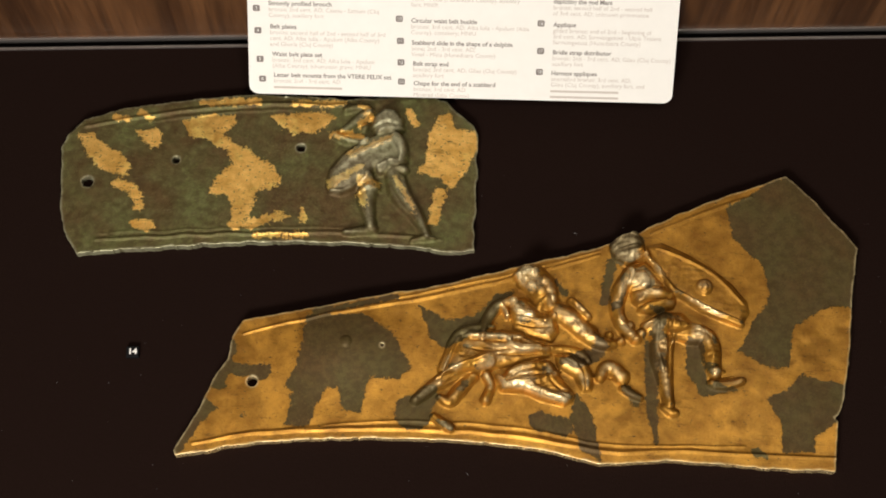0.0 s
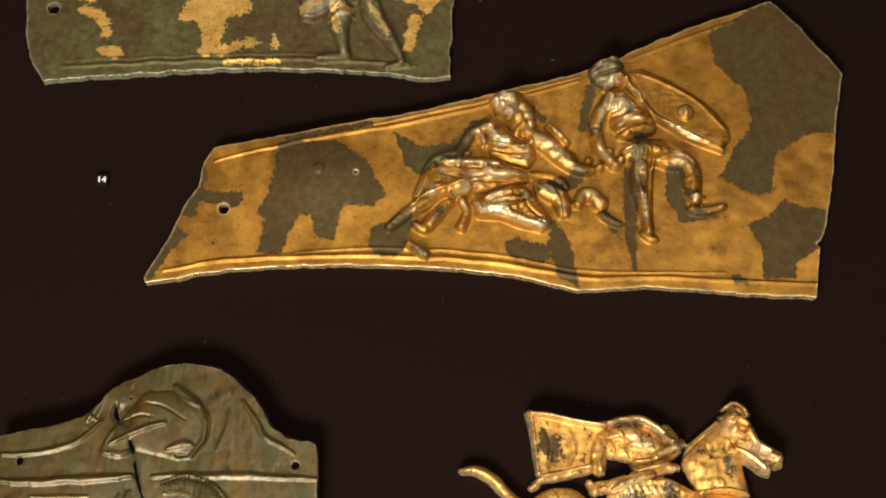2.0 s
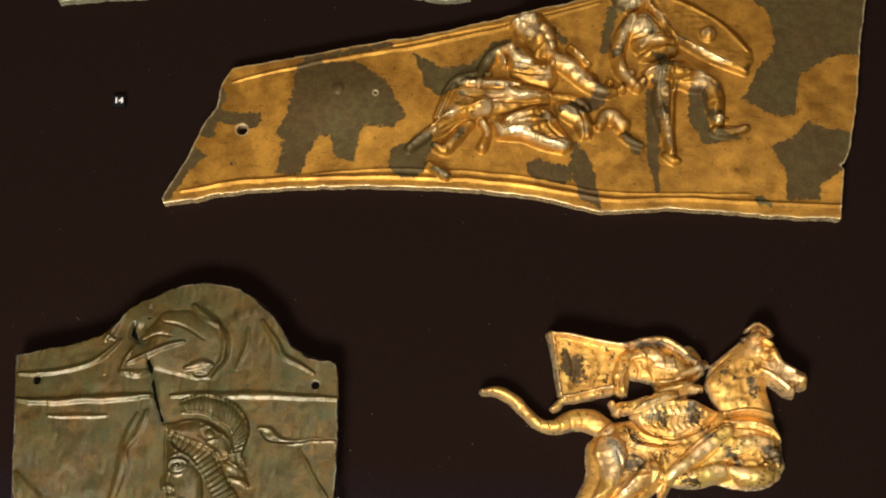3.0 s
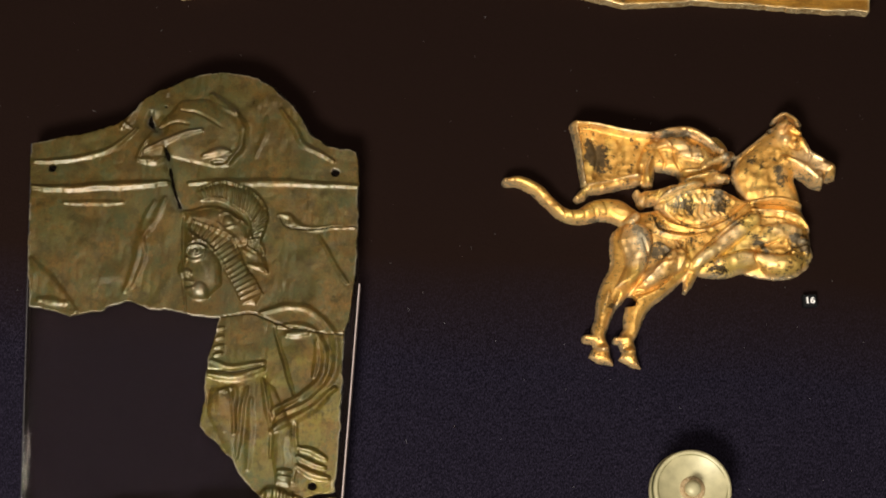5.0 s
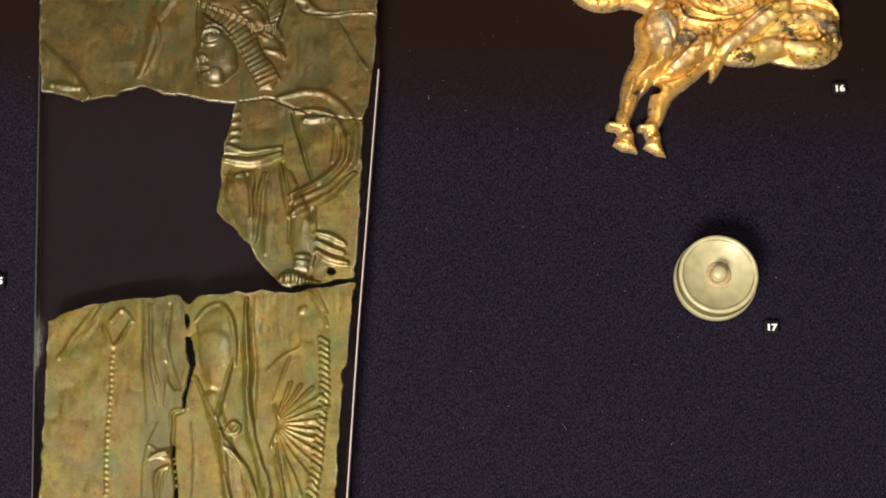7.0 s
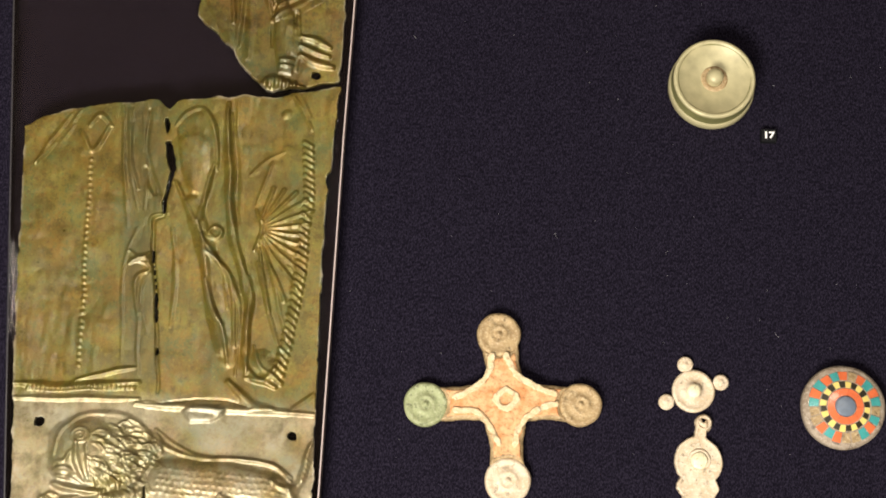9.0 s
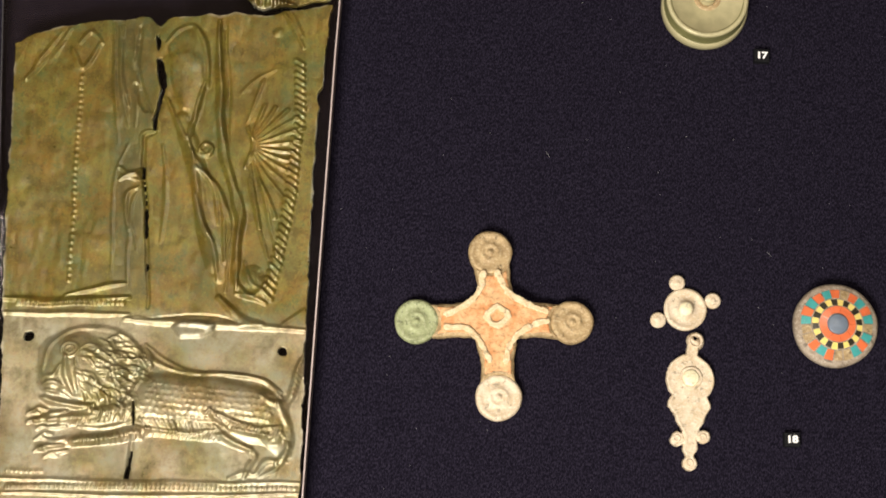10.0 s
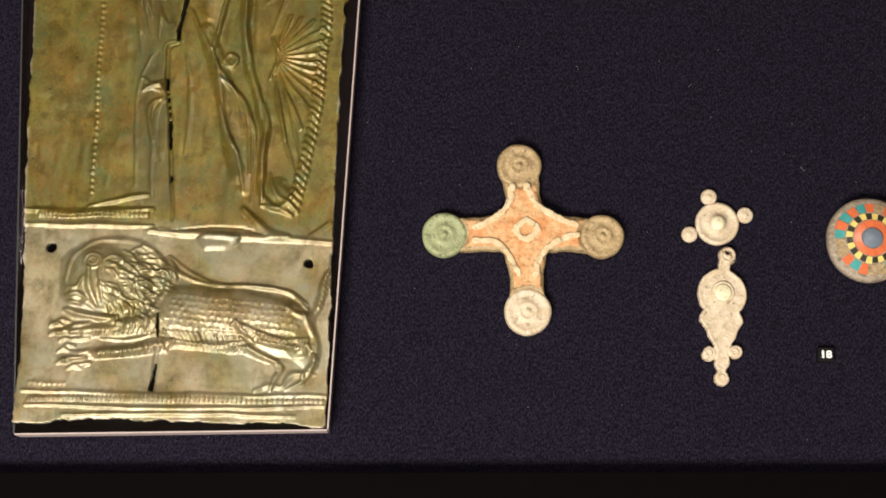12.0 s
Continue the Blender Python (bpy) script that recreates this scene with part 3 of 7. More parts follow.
flat_part("wedge", [4, 3, CARD_W - 4, 3, CARD_W - 4, 130, 4, 130], -8.5, -1.7, BLACK_METAL, card, "black wedge behind the card")

COLUMNS = (
    ("3", 3.8, 38.4, 9.0, 40.7, "Strongly profiled brooch", ("bronze; 2nd cent. AD; Caseiu - Samum (Cluj", "County), auxiliary fort")),
    ("4", 4.3, 28.6, 9.5, 30.5, "Belt plates", ("bronze; second half of 2nd - second half of 3rd", "cent. AD; Alba Iulia - Apulum (Alba County)", "and Gherla (Cluj County)")),
    ("5", 5.0, 15.8, 10.3, 18.2, "Waist belt plate set", ("bronze; 3rd cent. AD; Alba Iulia - Apulum", "(Alba County), inhumation grave; MNIU")),
    ("6", 5.9, 6.9, 10.8, 8.8, "Letter belt mounts from the VTERE FELIX set", ("bronze; 2nd - 3rd cent. AD", "")),
    ("", 65.3, 44.8, 70.5, 44.2, "", ("Vetel - Micia (Hunedoara County), auxiliary", "fort; MNIR")),
    ("10", 65.5, 35.2, 70.6, 34.6, "Circular waist belt buckle", ("bronze; 3rd cent. AD; Alba Iulia - Apulum (Alba", "County), cemetery; MNIU")),
    ("11", 66.1, 25.4, 71.0, 24.8, "Scabbard slide in the shape of a dolphin", ("bone; 2nd - 3rd cent. AD;", "Vetel - Micia (Hunedoara County)")),
    ("12", 66.5, 15.8, 71.7, 15.4, "Belt strap end", ("bronze; 3rd cent. AD; Gilau (Cluj County)", "auxiliary fort")),
    ("13", 66.8, 7.1, 72.1, 6.5, "Chape for the end of a scabbard", ("bronze; 3rd cent. AD", "Moigrad (Salaj County)")),
    ("", 126.3, 44.6, 131.7, 44.5, "depicting the god Mars", ("bronze; second half of 2nd - second half", "of 3rd cent. AD; unknown provenance")),
    ("16", 126.8, 34.7, 132.2, 34.3, "Applique", ("gilded bronze; end of 2nd - beginning of", "3rd cent. AD; Sarmizegetusa - Ulpia Traiana", "Sarmizegetusa (Hunedoara County)")),
    ("17", 127.2, 22.4, 132.4, 22.0, "Bridle strap distributor", ("bronze; 2nd - 3rd cent. AD; Gilau (Cluj County)", "auxiliary fort")),
    ("18", 127.1, 13.0, 132.3, 12.6, "Harness appliques", ("enamelled bronze; 3rd cent. AD;", "Gilau (Cluj County), auxiliary fort, and", "", "")),
)
LINE = abs((132.2, 34.3)[1] - (132.4, 31.7)[1])
for number, nx, ny, hx, hy, heading, lines in COLUMNS:
    if number:
        tab = flat_part("number_tab", rounded(nx - 1.5, nx + 1.5, ny - 1.35, ny + 1.35, 0.5, 2), 0.05, 0.15, INK_DARK, card, "dark square tab")
        lettering("numeral", number, 2.0, WHITE_PRINT, tab, pose(0, 0, 0.14 * MM), "white numeral", "CENTER")
    if heading:
        lettering("heading", heading, 2.75, INK_DARK, card, pose(hx * MM, (hy - 0.9) * MM, 0.12 * MM), "bold dark heading", bold=0.05)
    for k, text in enumerate(lines, 1 if heading else 0):
        y = hy - k * LINE - 0.9
        if text:
            lettering("text_line", text, 2.65, INK_GREY, card, pose(hx * MM, y * MM, 0.12 * MM), "grey caption text")
        else:
            flat_part("text_bar", [hx, y, hx + 30, y, hx + 30, y + 0.9, hx, y + 0.9], 0.05, 0.15, INK_GREY, card, "grey unreadable text")


# ---- plate with one warrior ----
def warrior_plate():
    line = [
        -170.1, 265.2, -167.7, 271.8, -161.1, 278.9, -149.2, 283.6, -134.6, 287.6, -119.9, 290.0, -100.2, 293.1, -80.3, 295.0, -45.2, 294.8, -25.2, 296.9, -9.0, 297.7, -2.1, 295.9,
        0.8, 291.9, 4.7, 288.8, 9.3, 284.9, 12.5, 279.4, 11.4, 269.4, 12.4, 260.9, 11.4, 255.5, 12.5, 245.1, 11.6, 237.2, 12.5, 226.4, 0.4, 225.0, -11.8, 226.7,
        -23.9, 227.4, -45.8, 227.2, -65.1, 226.7, -84.4, 225.3, -110.8, 222.5, -132.3, 220.1, -149.0, 217.8, -157.3, 216.6, -161.0, 221.6, -164.0, 227.9, -166.8, 236.8, -167.9, 249.9]
    r = Relief()
    # raised borders
    r.chain([-160.7, 275.7, -134.1, 282.4, -99.7, 288.2, -69.9, 290.8, -45.0, 291.5], 0.8, 0.8)
    r.chain([-133.8, 279.4, -99.5, 285.5, -69.7, 288.1], 0.5, 0.5)
    r.chain([-149.6, 223.4, -111.2, 227.1, -65.4, 230.8, -24.2, 231.8, -2.3, 230.8], 0.7, 0.7)
    r.chain([-149.9, 226.2, -111.5, 229.6, -65.6, 233.2, -36.5, 234.1], 0.4, 0.4)
    # the figure, in plain forms
    r.dome([-53.4, 251.6, -52.2, 259.6, -47.1, 266.5, -38.9, 273.6, -29.3, 279.2, -23.9, 280.0, -19.7, 275.6, -18.9, 270.3, -20.6, 264.9, -26.0, 263.3, -32.7, 260.6, -35.4, 256.2, -41.2, 251.9, -47.1, 248.2, -51.5, 248.3], 3.6, 4)
    r.chain([-53.0, 252.7, -51.8, 259.6, -46.8, 266.2, -38.3, 273.1, -28.8, 278.9], 1.0, 0.8)
    r.chain([-52.0, 249.6, -46.7, 249.3, -40.5, 252.8, -34.9, 256.7], 1.0, 1.2)
    r.chain([-47.8, 259.8, -38.5, 268.2, -26.6, 274.2], 1.4, 0.6)
    r.path([-50.9, 276.5, 1.4, -43.8, 274.1, 1.9, -37.4, 273.7, 1.9], 3.2)
    r.path([-48.1, 279.0, 1.4, -44.8, 280.8, 2.2, -41.0, 284.3, 2.4, -37.3, 288.0, 2.2], 3.0)
    r.path([-46.8, 288.9, 1.4, -41.4, 290.2, 1.7, -36.9, 289.9, 1.7], 2.4)
    r.boss(-36.5, 288.0, 2.2, 3.6)
    r.boss(-38.1, 281.2, 2.2, 2.2)
    r.dome([-35.8, 280.2, -34.7, 286.0, -29.9, 290.3, -24.9, 289.7, -20.7, 285.3, -20.2, 279.9, -24.3, 277.8, -32.1, 275.8], 5.4, 6)
    r.chain([-34.3, 279.7, -28.2, 281.7, -21.0, 281.5], 0.7, 1.0, True)
    r.boss(-27.1, 284.4, 2.9, 0.9)
    r.chain([-33.2, 277.6, -26.9, 279.6, -21.4, 279.3], 0.7, 0.9)
    r.path([-23.2, 275.4, 3.4, -20.4, 269.2, 2.6, -21.5, 262.7, 2.4], 2.6)
    r.boss(-34.9, 257.3, 1.9, 2.0, 2)
    r.path([-30.3, 261.2, 2.2, -25.0, 263.6, 2.4, -20.0, 261.7, 2.2], 2.4, 1)
    r.chain([-28.5, 264.5, -23.5, 263.1, -19.6, 264.4], 0.7, 1.0, True)
    r.path([-34.7, 253.1, 4.6, -35.6, 247.2, 4.1, -33.9, 240.5, 2.9, -32.7, 235.4, 2.4], 3.4)
    r.path([-43.1, 231.8, 1.4, -36.9, 233.1, 1.9, -31.1, 233.9, 1.9], 2.6)
    r.chain([-38.5, 252.3, -37.2, 246.6, -34.9, 240.0], 0.7, 0.8, True)
    r.chain([-39.8, 249.6, -35.1, 252.5, -29.7, 251.7], 1.0, 0.9)
    r.path([-24.8, 260.4, 4.1, -22.5, 254.2, 4.6, -19.3, 248.0, 4.1, -14.8, 242.5, 3.4, -10.9, 236.5, 2.6, -8.2, 231.5, 1.7], 3.2)
    r.path([-14.9, 229.8, 1.0, -10.1, 230.6, 1.2, -5.3, 230.8, 1.2], 1.8)
    r.chain([-25.5, 255.6, -19.7, 246.7, -12.4, 236.7], 0.7, 0.9, True)
    r.chain([-20.3, 258.5, -17.9, 250.7, -13.7, 244.1], 1.0, 0.7)
    r.chain([-33.7, 287.4, -32.5, 283.6], 0.4, 0.5, True)
    r.chain([-32.2, 287.2, -31.1, 283.7], 0.4, 0.5, True)
    r.chain([-30.7, 287.0, -29.6, 283.8], 0.4, 0.5, True)
    r.chain([-29.2, 286.8, -28.1, 283.8], 0.4, 0.5, True)
    r.chain([-27.7, 286.6, -26.6, 283.9], 0.4, 0.5, True)
    r.chain([-26.3, 286.9, -25.1, 284.0], 0.4, 0.5, True)
    r.chain([-24.8, 287.3, -23.6, 284.1], 0.4, 0.5, True)
    r.chain([-23.3, 287.6, -22.1, 284.1], 0.4, 0.5, True)
    sdf = ragged(holed(polygon(line), (-156.4, 249.9, 2.2), (-119.3, 261.8, 1.6), (-65.4, 270.4, 1.9)), 5.0, 0.9)
    gold = patches(
        polygon([-162.8, 272.0, -156.7, 273.2, -151.0, 267.2, -144.0, 263.8, -137.9, 257.7, -139.7, 253.9, -148.3, 254.6, -155.0, 258.5, -159.3, 264.1]),
        polygon([-138.3, 274.9, -128.5, 277.0, -126.4, 272.8, -128.0, 266.8, -132.1, 268.2, -135.9, 271.5]),
        polygon([-117.7, 280.5, -108.1, 283.7, -95.6, 284.3, -94.5, 280.3, -99.1, 275.7, -95.7, 270.8, -89.4, 269.2, -85.4, 265.9, -78.1, 261.7, -73.0, 256.7, -74.8, 251.3, -82.8, 249.3,
                 -83.9, 242.2, -85.4, 237.7, -93.5, 232.6, -92.5, 240.4, -96.0, 246.8, -103.9, 247.2, -101.5, 253.2, -98.0, 258.1, -94.4, 261.5, -97.4, 268.0, -105.7, 271.6, -114.6, 273.9]),
        polygon([-79.5, 284.9, -57.3, 288.2, -51.6, 285.2, -59.0, 277.7, -68.9, 276.7, -76.1, 280.7]),
        polygon([-9.9, 279.1, -6.1, 289.4, 0.1, 289.7, 0.9, 283.4, 10.4, 282.3, 12.4, 275.3, 8.1, 263.9, 1.6, 254.5, -5.5, 260.0, -14.5, 261.2, -10.3, 266.2]),
        polygon([-6.2, 254.1, 0.1, 254.5, -2.5, 246.2, -4.5, 238.0, -8.2, 237.8]),
        polygon([-93.6, 233.6, -81.7, 237.1, -71.1, 240.7, -67.9, 238.0, -82.6, 232.6, -92.1, 230.6]),
        blot(-135.7, 246.7, 2.2, -133.0, 239.5, 2.0), blot(-134.0, 231.6, 1.9, -127.2, 230.9, 2.2), blot(-144.1, 249.5, 2.0, -137.4, 248.7, 1.5), blot(-109.3, 289.4, 1.5, -86.2, 291.4, 2.0), blot(-70.0, 291.1, 1.5, -47.1, 292.8, 1.5),
        blot(-82.3, 228.7, 1.0, -60.5, 230.1, 1.0), blot(-146.9, 281.0, 1.5, -142.6, 280.1, 1.0), blot(-136.7, 283.7, 1.5, -131.9, 280.6, 1.2), blot(-62.5, 240.6, 1.2, -61.7, 236.7, 1.2), blot(-18.6, 289.6, 1.7, -15.8, 284.2, 1.5),
        blot(-51.1, 277.6, 2.0, -39.0, 275.5, 2.0), blot(-50.4, 253.0, 2.2, -38.1, 261.6, 1.2), blot(-43.4, 266.7, 1.5, -26.6, 275.6, 1.2), blot(-37.7, 255.0, 2.2, -31.5, 254.0, 2.0), blot(-37.4, 249.7, 2.0, -35.9, 244.5, 1.5),
        blot(-23.1, 257.0, 1.2, -13.7, 241.7, 1.0), blot(-39.4, 282.5, 1.7, -35.9, 286.0, 1.5), blot(-40.0, 291.2, 1.2, -36.0, 288.7, 1.2))

    def top(x, y):
        arch = 0.5 * np.sin((x + 160) / 34.0) + 0.9 * (value_noise(x, y, 28, 3) - 0.5) + 0.25 * (value_noise(x, y, 3, 4) - 0.5)
        return 4.0 + arch * 0.7 + 0.25 * (value_noise(x, y, 2.2, 5) - 0.5) + 1.2 * r.height(x, y) - 0.9 * np.abs(value_noise(x, y, 3.0, 54) - 0.5) * np.clip(r.height(x, y) / 2 - 0.4, 0, 1)

    def rub_glint(x, y, z):
        return np.clip((r.height(x, y) - 2.2) / 2.0, 0, 1) * 0.6 + np.clip(0.9 + sdf(x, y), 0, 1) * 0.8

    ob = slab("gilded_plate", sdf, bounds_of(line), 0.6, top, 0.0, GILT_GREEN, masks={"gilt": gold, "rub_glint": rub_glint})
    return tagged(ob, "green bronze plate with worn gilding and one raised warrior", "relief plate")


warrior_plate()


# ---- large plate with two fighting figures ----
def battle_plate():
    line = [
        -107.7, 133.7, -99.9, 148.7, -93.3, 165.1, -88.8, 173.1, -87.4, 183.2, -83.7, 190.6, -67.4, 194.6, -50.9, 197.9, -34.5, 202.4, -1.3, 209.8, 27.2, 218.6, 60.8, 228.6,
        70.5, 231.9, 82.6, 237.7, 94.8, 244.5, 114.4, 254.1, 131.7, 261.1, 146.7, 267.4, 152.0, 263.4, 168.0, 246.0, 173.9, 239.0, 176.8, 235.0, 174.9, 224.2, 173.4, 211.9,
        172.0, 194.4, 170.1, 179.5, 167.7, 166.8, 165.6, 161.4, 164.2, 160.4, 165.5, 158.8, 163.8, 137.2, 133.7, 137.7, 110.6, 138.5, 94.4, 138.7, 80.5, 137.1, 66.6, 136.4,
        52.7, 139.1, 38.8, 141.5, 20.2, 142.7, -3.0, 143.1, -26.2, 142.7, -49.3, 141.4, -72.3, 138.9, -86.0, 136.1, -99.5, 132.7, -106.6, 131.4]
    r = Relief(0.8, 1.14, 0.3, 1.4)
    r.chain([-99.9, 136.9, -72.7, 142.9, -26.5, 146.7, 20.0, 147.0, 52.6, 144.0, 71.2, 141.4, 99.0, 143.1, 164.0, 142.9], 0.9, 0.9)
    r.chain([-86.4, 140.6, -26.6, 149.5, 19.9, 150.3, 52.6, 147.1, 71.2, 144.4, 126.9, 146.3], 0.5, 0.5)
    r.chain([-83.2, 184.7, -53.0, 193.1, -1.2, 205.6, 27.3, 214.0, 65.7, 226.6], 0.7, 0.8)
    r.chain([-20.2, 203.1, 27.3, 216.0, 65.7, 228.6], 0.5, 0.6)
    r.chain([87.5, 237.2, 114.4, 249.7, 131.6, 256.8], 0.7, 0.7)
    r.boss(-39.9, 182.5, 2.1, 0.9)
    dx, dy = -40.7, 180.5
    # crouching figure: curled head, torso, raised arm
    r.dome([29.3, 215.5, 32.0, 219.7, 37.3, 220.9, 42.1, 219.4, 46.8, 214.6, 48.6, 208.4, 47.8, 202.9, 44.2, 199.8, 39.5, 201.0, 35.4, 207.8, 31.3, 210.6], 6.6, 6)
    r.boss(31.2, 214.4, 2.3, 1.7)
    r.boss(35.1, 217.3, 2.5, 1.7)
    r.boss(39.1, 216.0, 2.3, 1.7)
    r.boss(42.9, 213.1, 2.3, 1.7)
    r.boss(36.9, 209.9, 2.5, 1.7)
    r.boss(40.7, 207.6, 2.7, 1.7)
    r.boss(45.3, 209.5, 2.5, 1.7)
    r.boss(47.3, 205.4, 1.8, 1.7)
    r.boss(43.6, 203.7, 2.3, 1.7)
    r.boss(40.9, 201.6, 1.6, 1.7)
    r.boss(34.1, 212.7, 1.8, 1.7)
    r.boss(46.0, 201.3, 1.6, 1.7)
    r.dome([27.8, 205.0, 34.3, 205.8, 41.8, 201.1, 47.9, 198.4, 49.0, 190.6, 45.9, 186.1, 38.2, 187.7, 30.1, 191.7, 28.5, 198.6], 4.6, 6)
    r.path([29.2, 203.6, 2.5, 23.3, 201.3, 2.5, 19.7, 196.7, 2.3, 17.6, 191.7, 2.0, 16.9, 186.7, 1.4], 4.2, 0.6)
    r.path([24.7, 201.9, 1.1, 26.6, 199.0, 1.1, 27.4, 196.5, 0.9], 2.6, 3)
    r.path([30.7, 200.6, 1.8, 34.0, 198.8, 2.0, 37.3, 198.0, 1.6], 2.0)
    r.chain([30.0, 193.9, 37.0, 192.5, 43.9, 192.8], 0.7, 1.2, True)
    r.chain([35.5, 203.3, 40.2, 199.3, 46.1, 198.4], 0.7, 1.2, True)
    r.chain([31.8, 196.7, 36.9, 195.5, 43.3, 195.8], 0.9, 1.0)
    r.path([48.8, 200.0, 3.6, 54.2, 197.2, 4.3, 59.1, 192.5, 3.8, 63.8, 188.8, 3.2, 68.4, 187.1, 2.5, 72.1, 187.2, 1.8], 4.4, 0.6)
    r.path([54.0, 205.2, 1.6, 57.6, 201.8, 1.8, 60.9, 198.5, 1.6], 4.6, 0.8)
    r.boss(54.8, 200.2, 1.6, 2.0)
    r.boss(67.0, 188.0, 2.0, 1.8)
    r.boss(70.2, 191.1, 1.6, 5.0)
    r.boss(62.8, 193.2, 2.0, 1.6)
    r.boss(59.5, 197.5, 1.8, 1.6)
    # drapery over the hip and the stretched leg
    r.dome([1.3, 173.9, 3.9, 181.8, 6.7, 186.3, 11.7, 188.9, 27.8, 188.7, 35.9, 188.1, 45.2, 184.1, 46.5, 180.7, 35.1, 177.1, 28.3, 175.1, 19.2, 173.2, 10.1, 171.8, -0.1, 168.5], 4.2, 6)
    r.path([0.4, 172.4, 1.4, 2.9, 178.8, 1.6, 5.0, 184.7, 1.8, 8.5, 189.3, 1.8, 15.1, 191.6, 1.6, 21.3, 191.8, 1.1], 2.0, 1.6)
    r.path([8.9, 188.8, 1.8, 16.3, 188.2, 2.0, 24.4, 188.5, 2.0, 32.9, 188.4, 1.8], 2.6, 1)
    r.path([28.5, 183.8, 1.6, 33.8, 182.6, 1.8, 40.7, 183.4, 1.6], 2.2, 1)
    r.path([27.9, 186.7, 1.1, 29.4, 182.9, 1.1], 1.8, 1)
    r.chain([11.8, 185.5, 21.0, 185.4, 30.3, 185.4], 0.7, 1.2, True)
    r.chain([9.7, 182.0, 18.9, 181.0, 28.0, 182.3], 0.7, 0.8, True)
    r.chain([23.5, 179.7, 35.0, 180.2, 45.3, 182.1], 0.7, 1.4, True)
    r.chain([33.7, 186.5, 40.6, 185.8, 46.4, 183.6], 0.9, 1.2)
    r.path([19.1, 176.6, 3.8, 11.2, 173.3, 3.2, 3.8, 169.6, 2.9, -2.0, 166.0, 2.5, -6.4, 162.0, 2.3, -9.9, 158.9, 1.8], 4.4, 0.6)
    r.chain([-1.7, 168.4, 7.7, 173.7, 19.5, 178.1], 0.9, 1.4)
    r.chain([1.2, 166.1, 9.0, 170.3, 19.2, 173.2], 0.6, 1.2, True)
    r.boss(18.6, 177.1, 2.7, 1.6)
    r.boss(-9.5, 159.4, 1.6, 1.4)
    r.path([13.6, 170.5, 2.7, 8.1, 164.0, 2.9, 4.2, 159.1, 2.5, 0.0, 160.8, 1.4], 3.4, 0.4)
    r.path([-1.9, 152.6, 1.4, 0.9, 150.4, 1.8, 4.9, 148.2, 1.8], 4.0, 0.6)
    r.boss(4.2, 148.6, 1.4, 1.6)
    r.path([19.3, 170.8, 1.8, 21.3, 166.1, 1.6, 19.2, 160.2, 2.0], 4.0, 1)
    r.boss(19.2, 160.2, 1.4, 1.4)
    # lower cloth and knee
    r.dome([24.3, 169.6, 30.5, 175.6, 40.8, 179.0, 47.0, 176.9, 50.8, 170.5, 56.4, 164.2, 55.1, 160.8, 51.5, 159.2, 43.5, 161.5, 35.5, 163.6, 25.9, 164.1], 5.8, 6)
    r.path([26.7, 165.8, 2.0, 35.4, 166.7, 2.5, 43.5, 163.2, 2.3, 51.9, 161.2, 1.6], 2.0)
    r.path([28.8, 172.7, 1.4, 35.1, 175.4, 1.6, 44.3, 177.2, 1.4], 1.8)
    r.chain([27.6, 168.7, 36.4, 171.1, 46.7, 172.5], 0.8, 1.3, True)
    r.chain([30.8, 167.9, 42.2, 169.4, 50.1, 174.1], 0.8, 1.1)
    r.chain([44.4, 171.9, 47.9, 167.2, 54.8, 163.7], 0.7, 1.2, True)
    r.chain([42.2, 166.0, 49.1, 164.9, 54.6, 165.6], 0.7, 1.1, True)
    r.path([24.3, 170.5, 1.1, 26.7, 166.8, 1.1], 3.5, 1)
    r.dome([47.6, 180.8, 55.6, 181.6, 61.2, 178.5, 64.1, 172.3, 62.8, 166.0, 58.9, 165.3, 55.4, 171.9, 49.3, 175.0], 5.0, 6)
    r.path([42.3, 182.5, 1.4, 49.8, 183.8, 1.6, 57.9, 182.2, 1.6, 61.6, 179.4, 1.1], 2.0, 1)
    r.chain([54.5, 180.1, 59.2, 174.5, 60.5, 166.8], 0.7, 1.2, True)
    r.chain([52.2, 179.5, 56.2, 177.7, 60.3, 176.5], 0.8, 1.2)
    # head lying on the ground
    r.path([66.3, 172.4, 2.0, 68.6, 176.8, 2.5, 71.8, 177.0, 2.7, 75.5, 173.3, 3.2], 3.6, 1)
    r.boss(75.5, 172.8, 2.3, 1.8, 1)
    r.boss(71.3, 174.5, 1.4, 1.8, 1)
    r.path([76.4, 168.5, 1.8, 80.6, 165.8, 1.8, 83.3, 164.5, 1.4], 2.6, 0.6)
    r.chain([69.5, 173.5, 72.7, 172.2], 0.6, 1.2, True)
    # standing warrior: shield, helmet, torso
    r.dome([85.6, 231.2, 92.2, 233.0, 103.9, 228.0, 114.5, 221.9, 122.6, 215.5, 128.3, 208.2, 129.0, 203.3, 126.1, 198.5, 114.3, 202.2, 105.1, 206.5, 96.9, 211.1, 89.9, 220.3], 2.0, 4)
    r.path([85.7, 226.6, 1.1, 91.8, 218.4, 1.1, 96.9, 212.1, 1.1, 105.1, 207.0, 1.4, 114.6, 202.4, 1.6, 125.2, 198.2, 1.4], 2.2, 2)
    r.chain([89.9, 230.4, 103.9, 225.5, 115.6, 218.9, 126.2, 207.4], 0.7, 0.8)
    r.boss(110.0, 213.7, 3.4, 1.4, 1.2)
    r.boss(110.0, 213.4, 1.6, 2.6, 1.2)
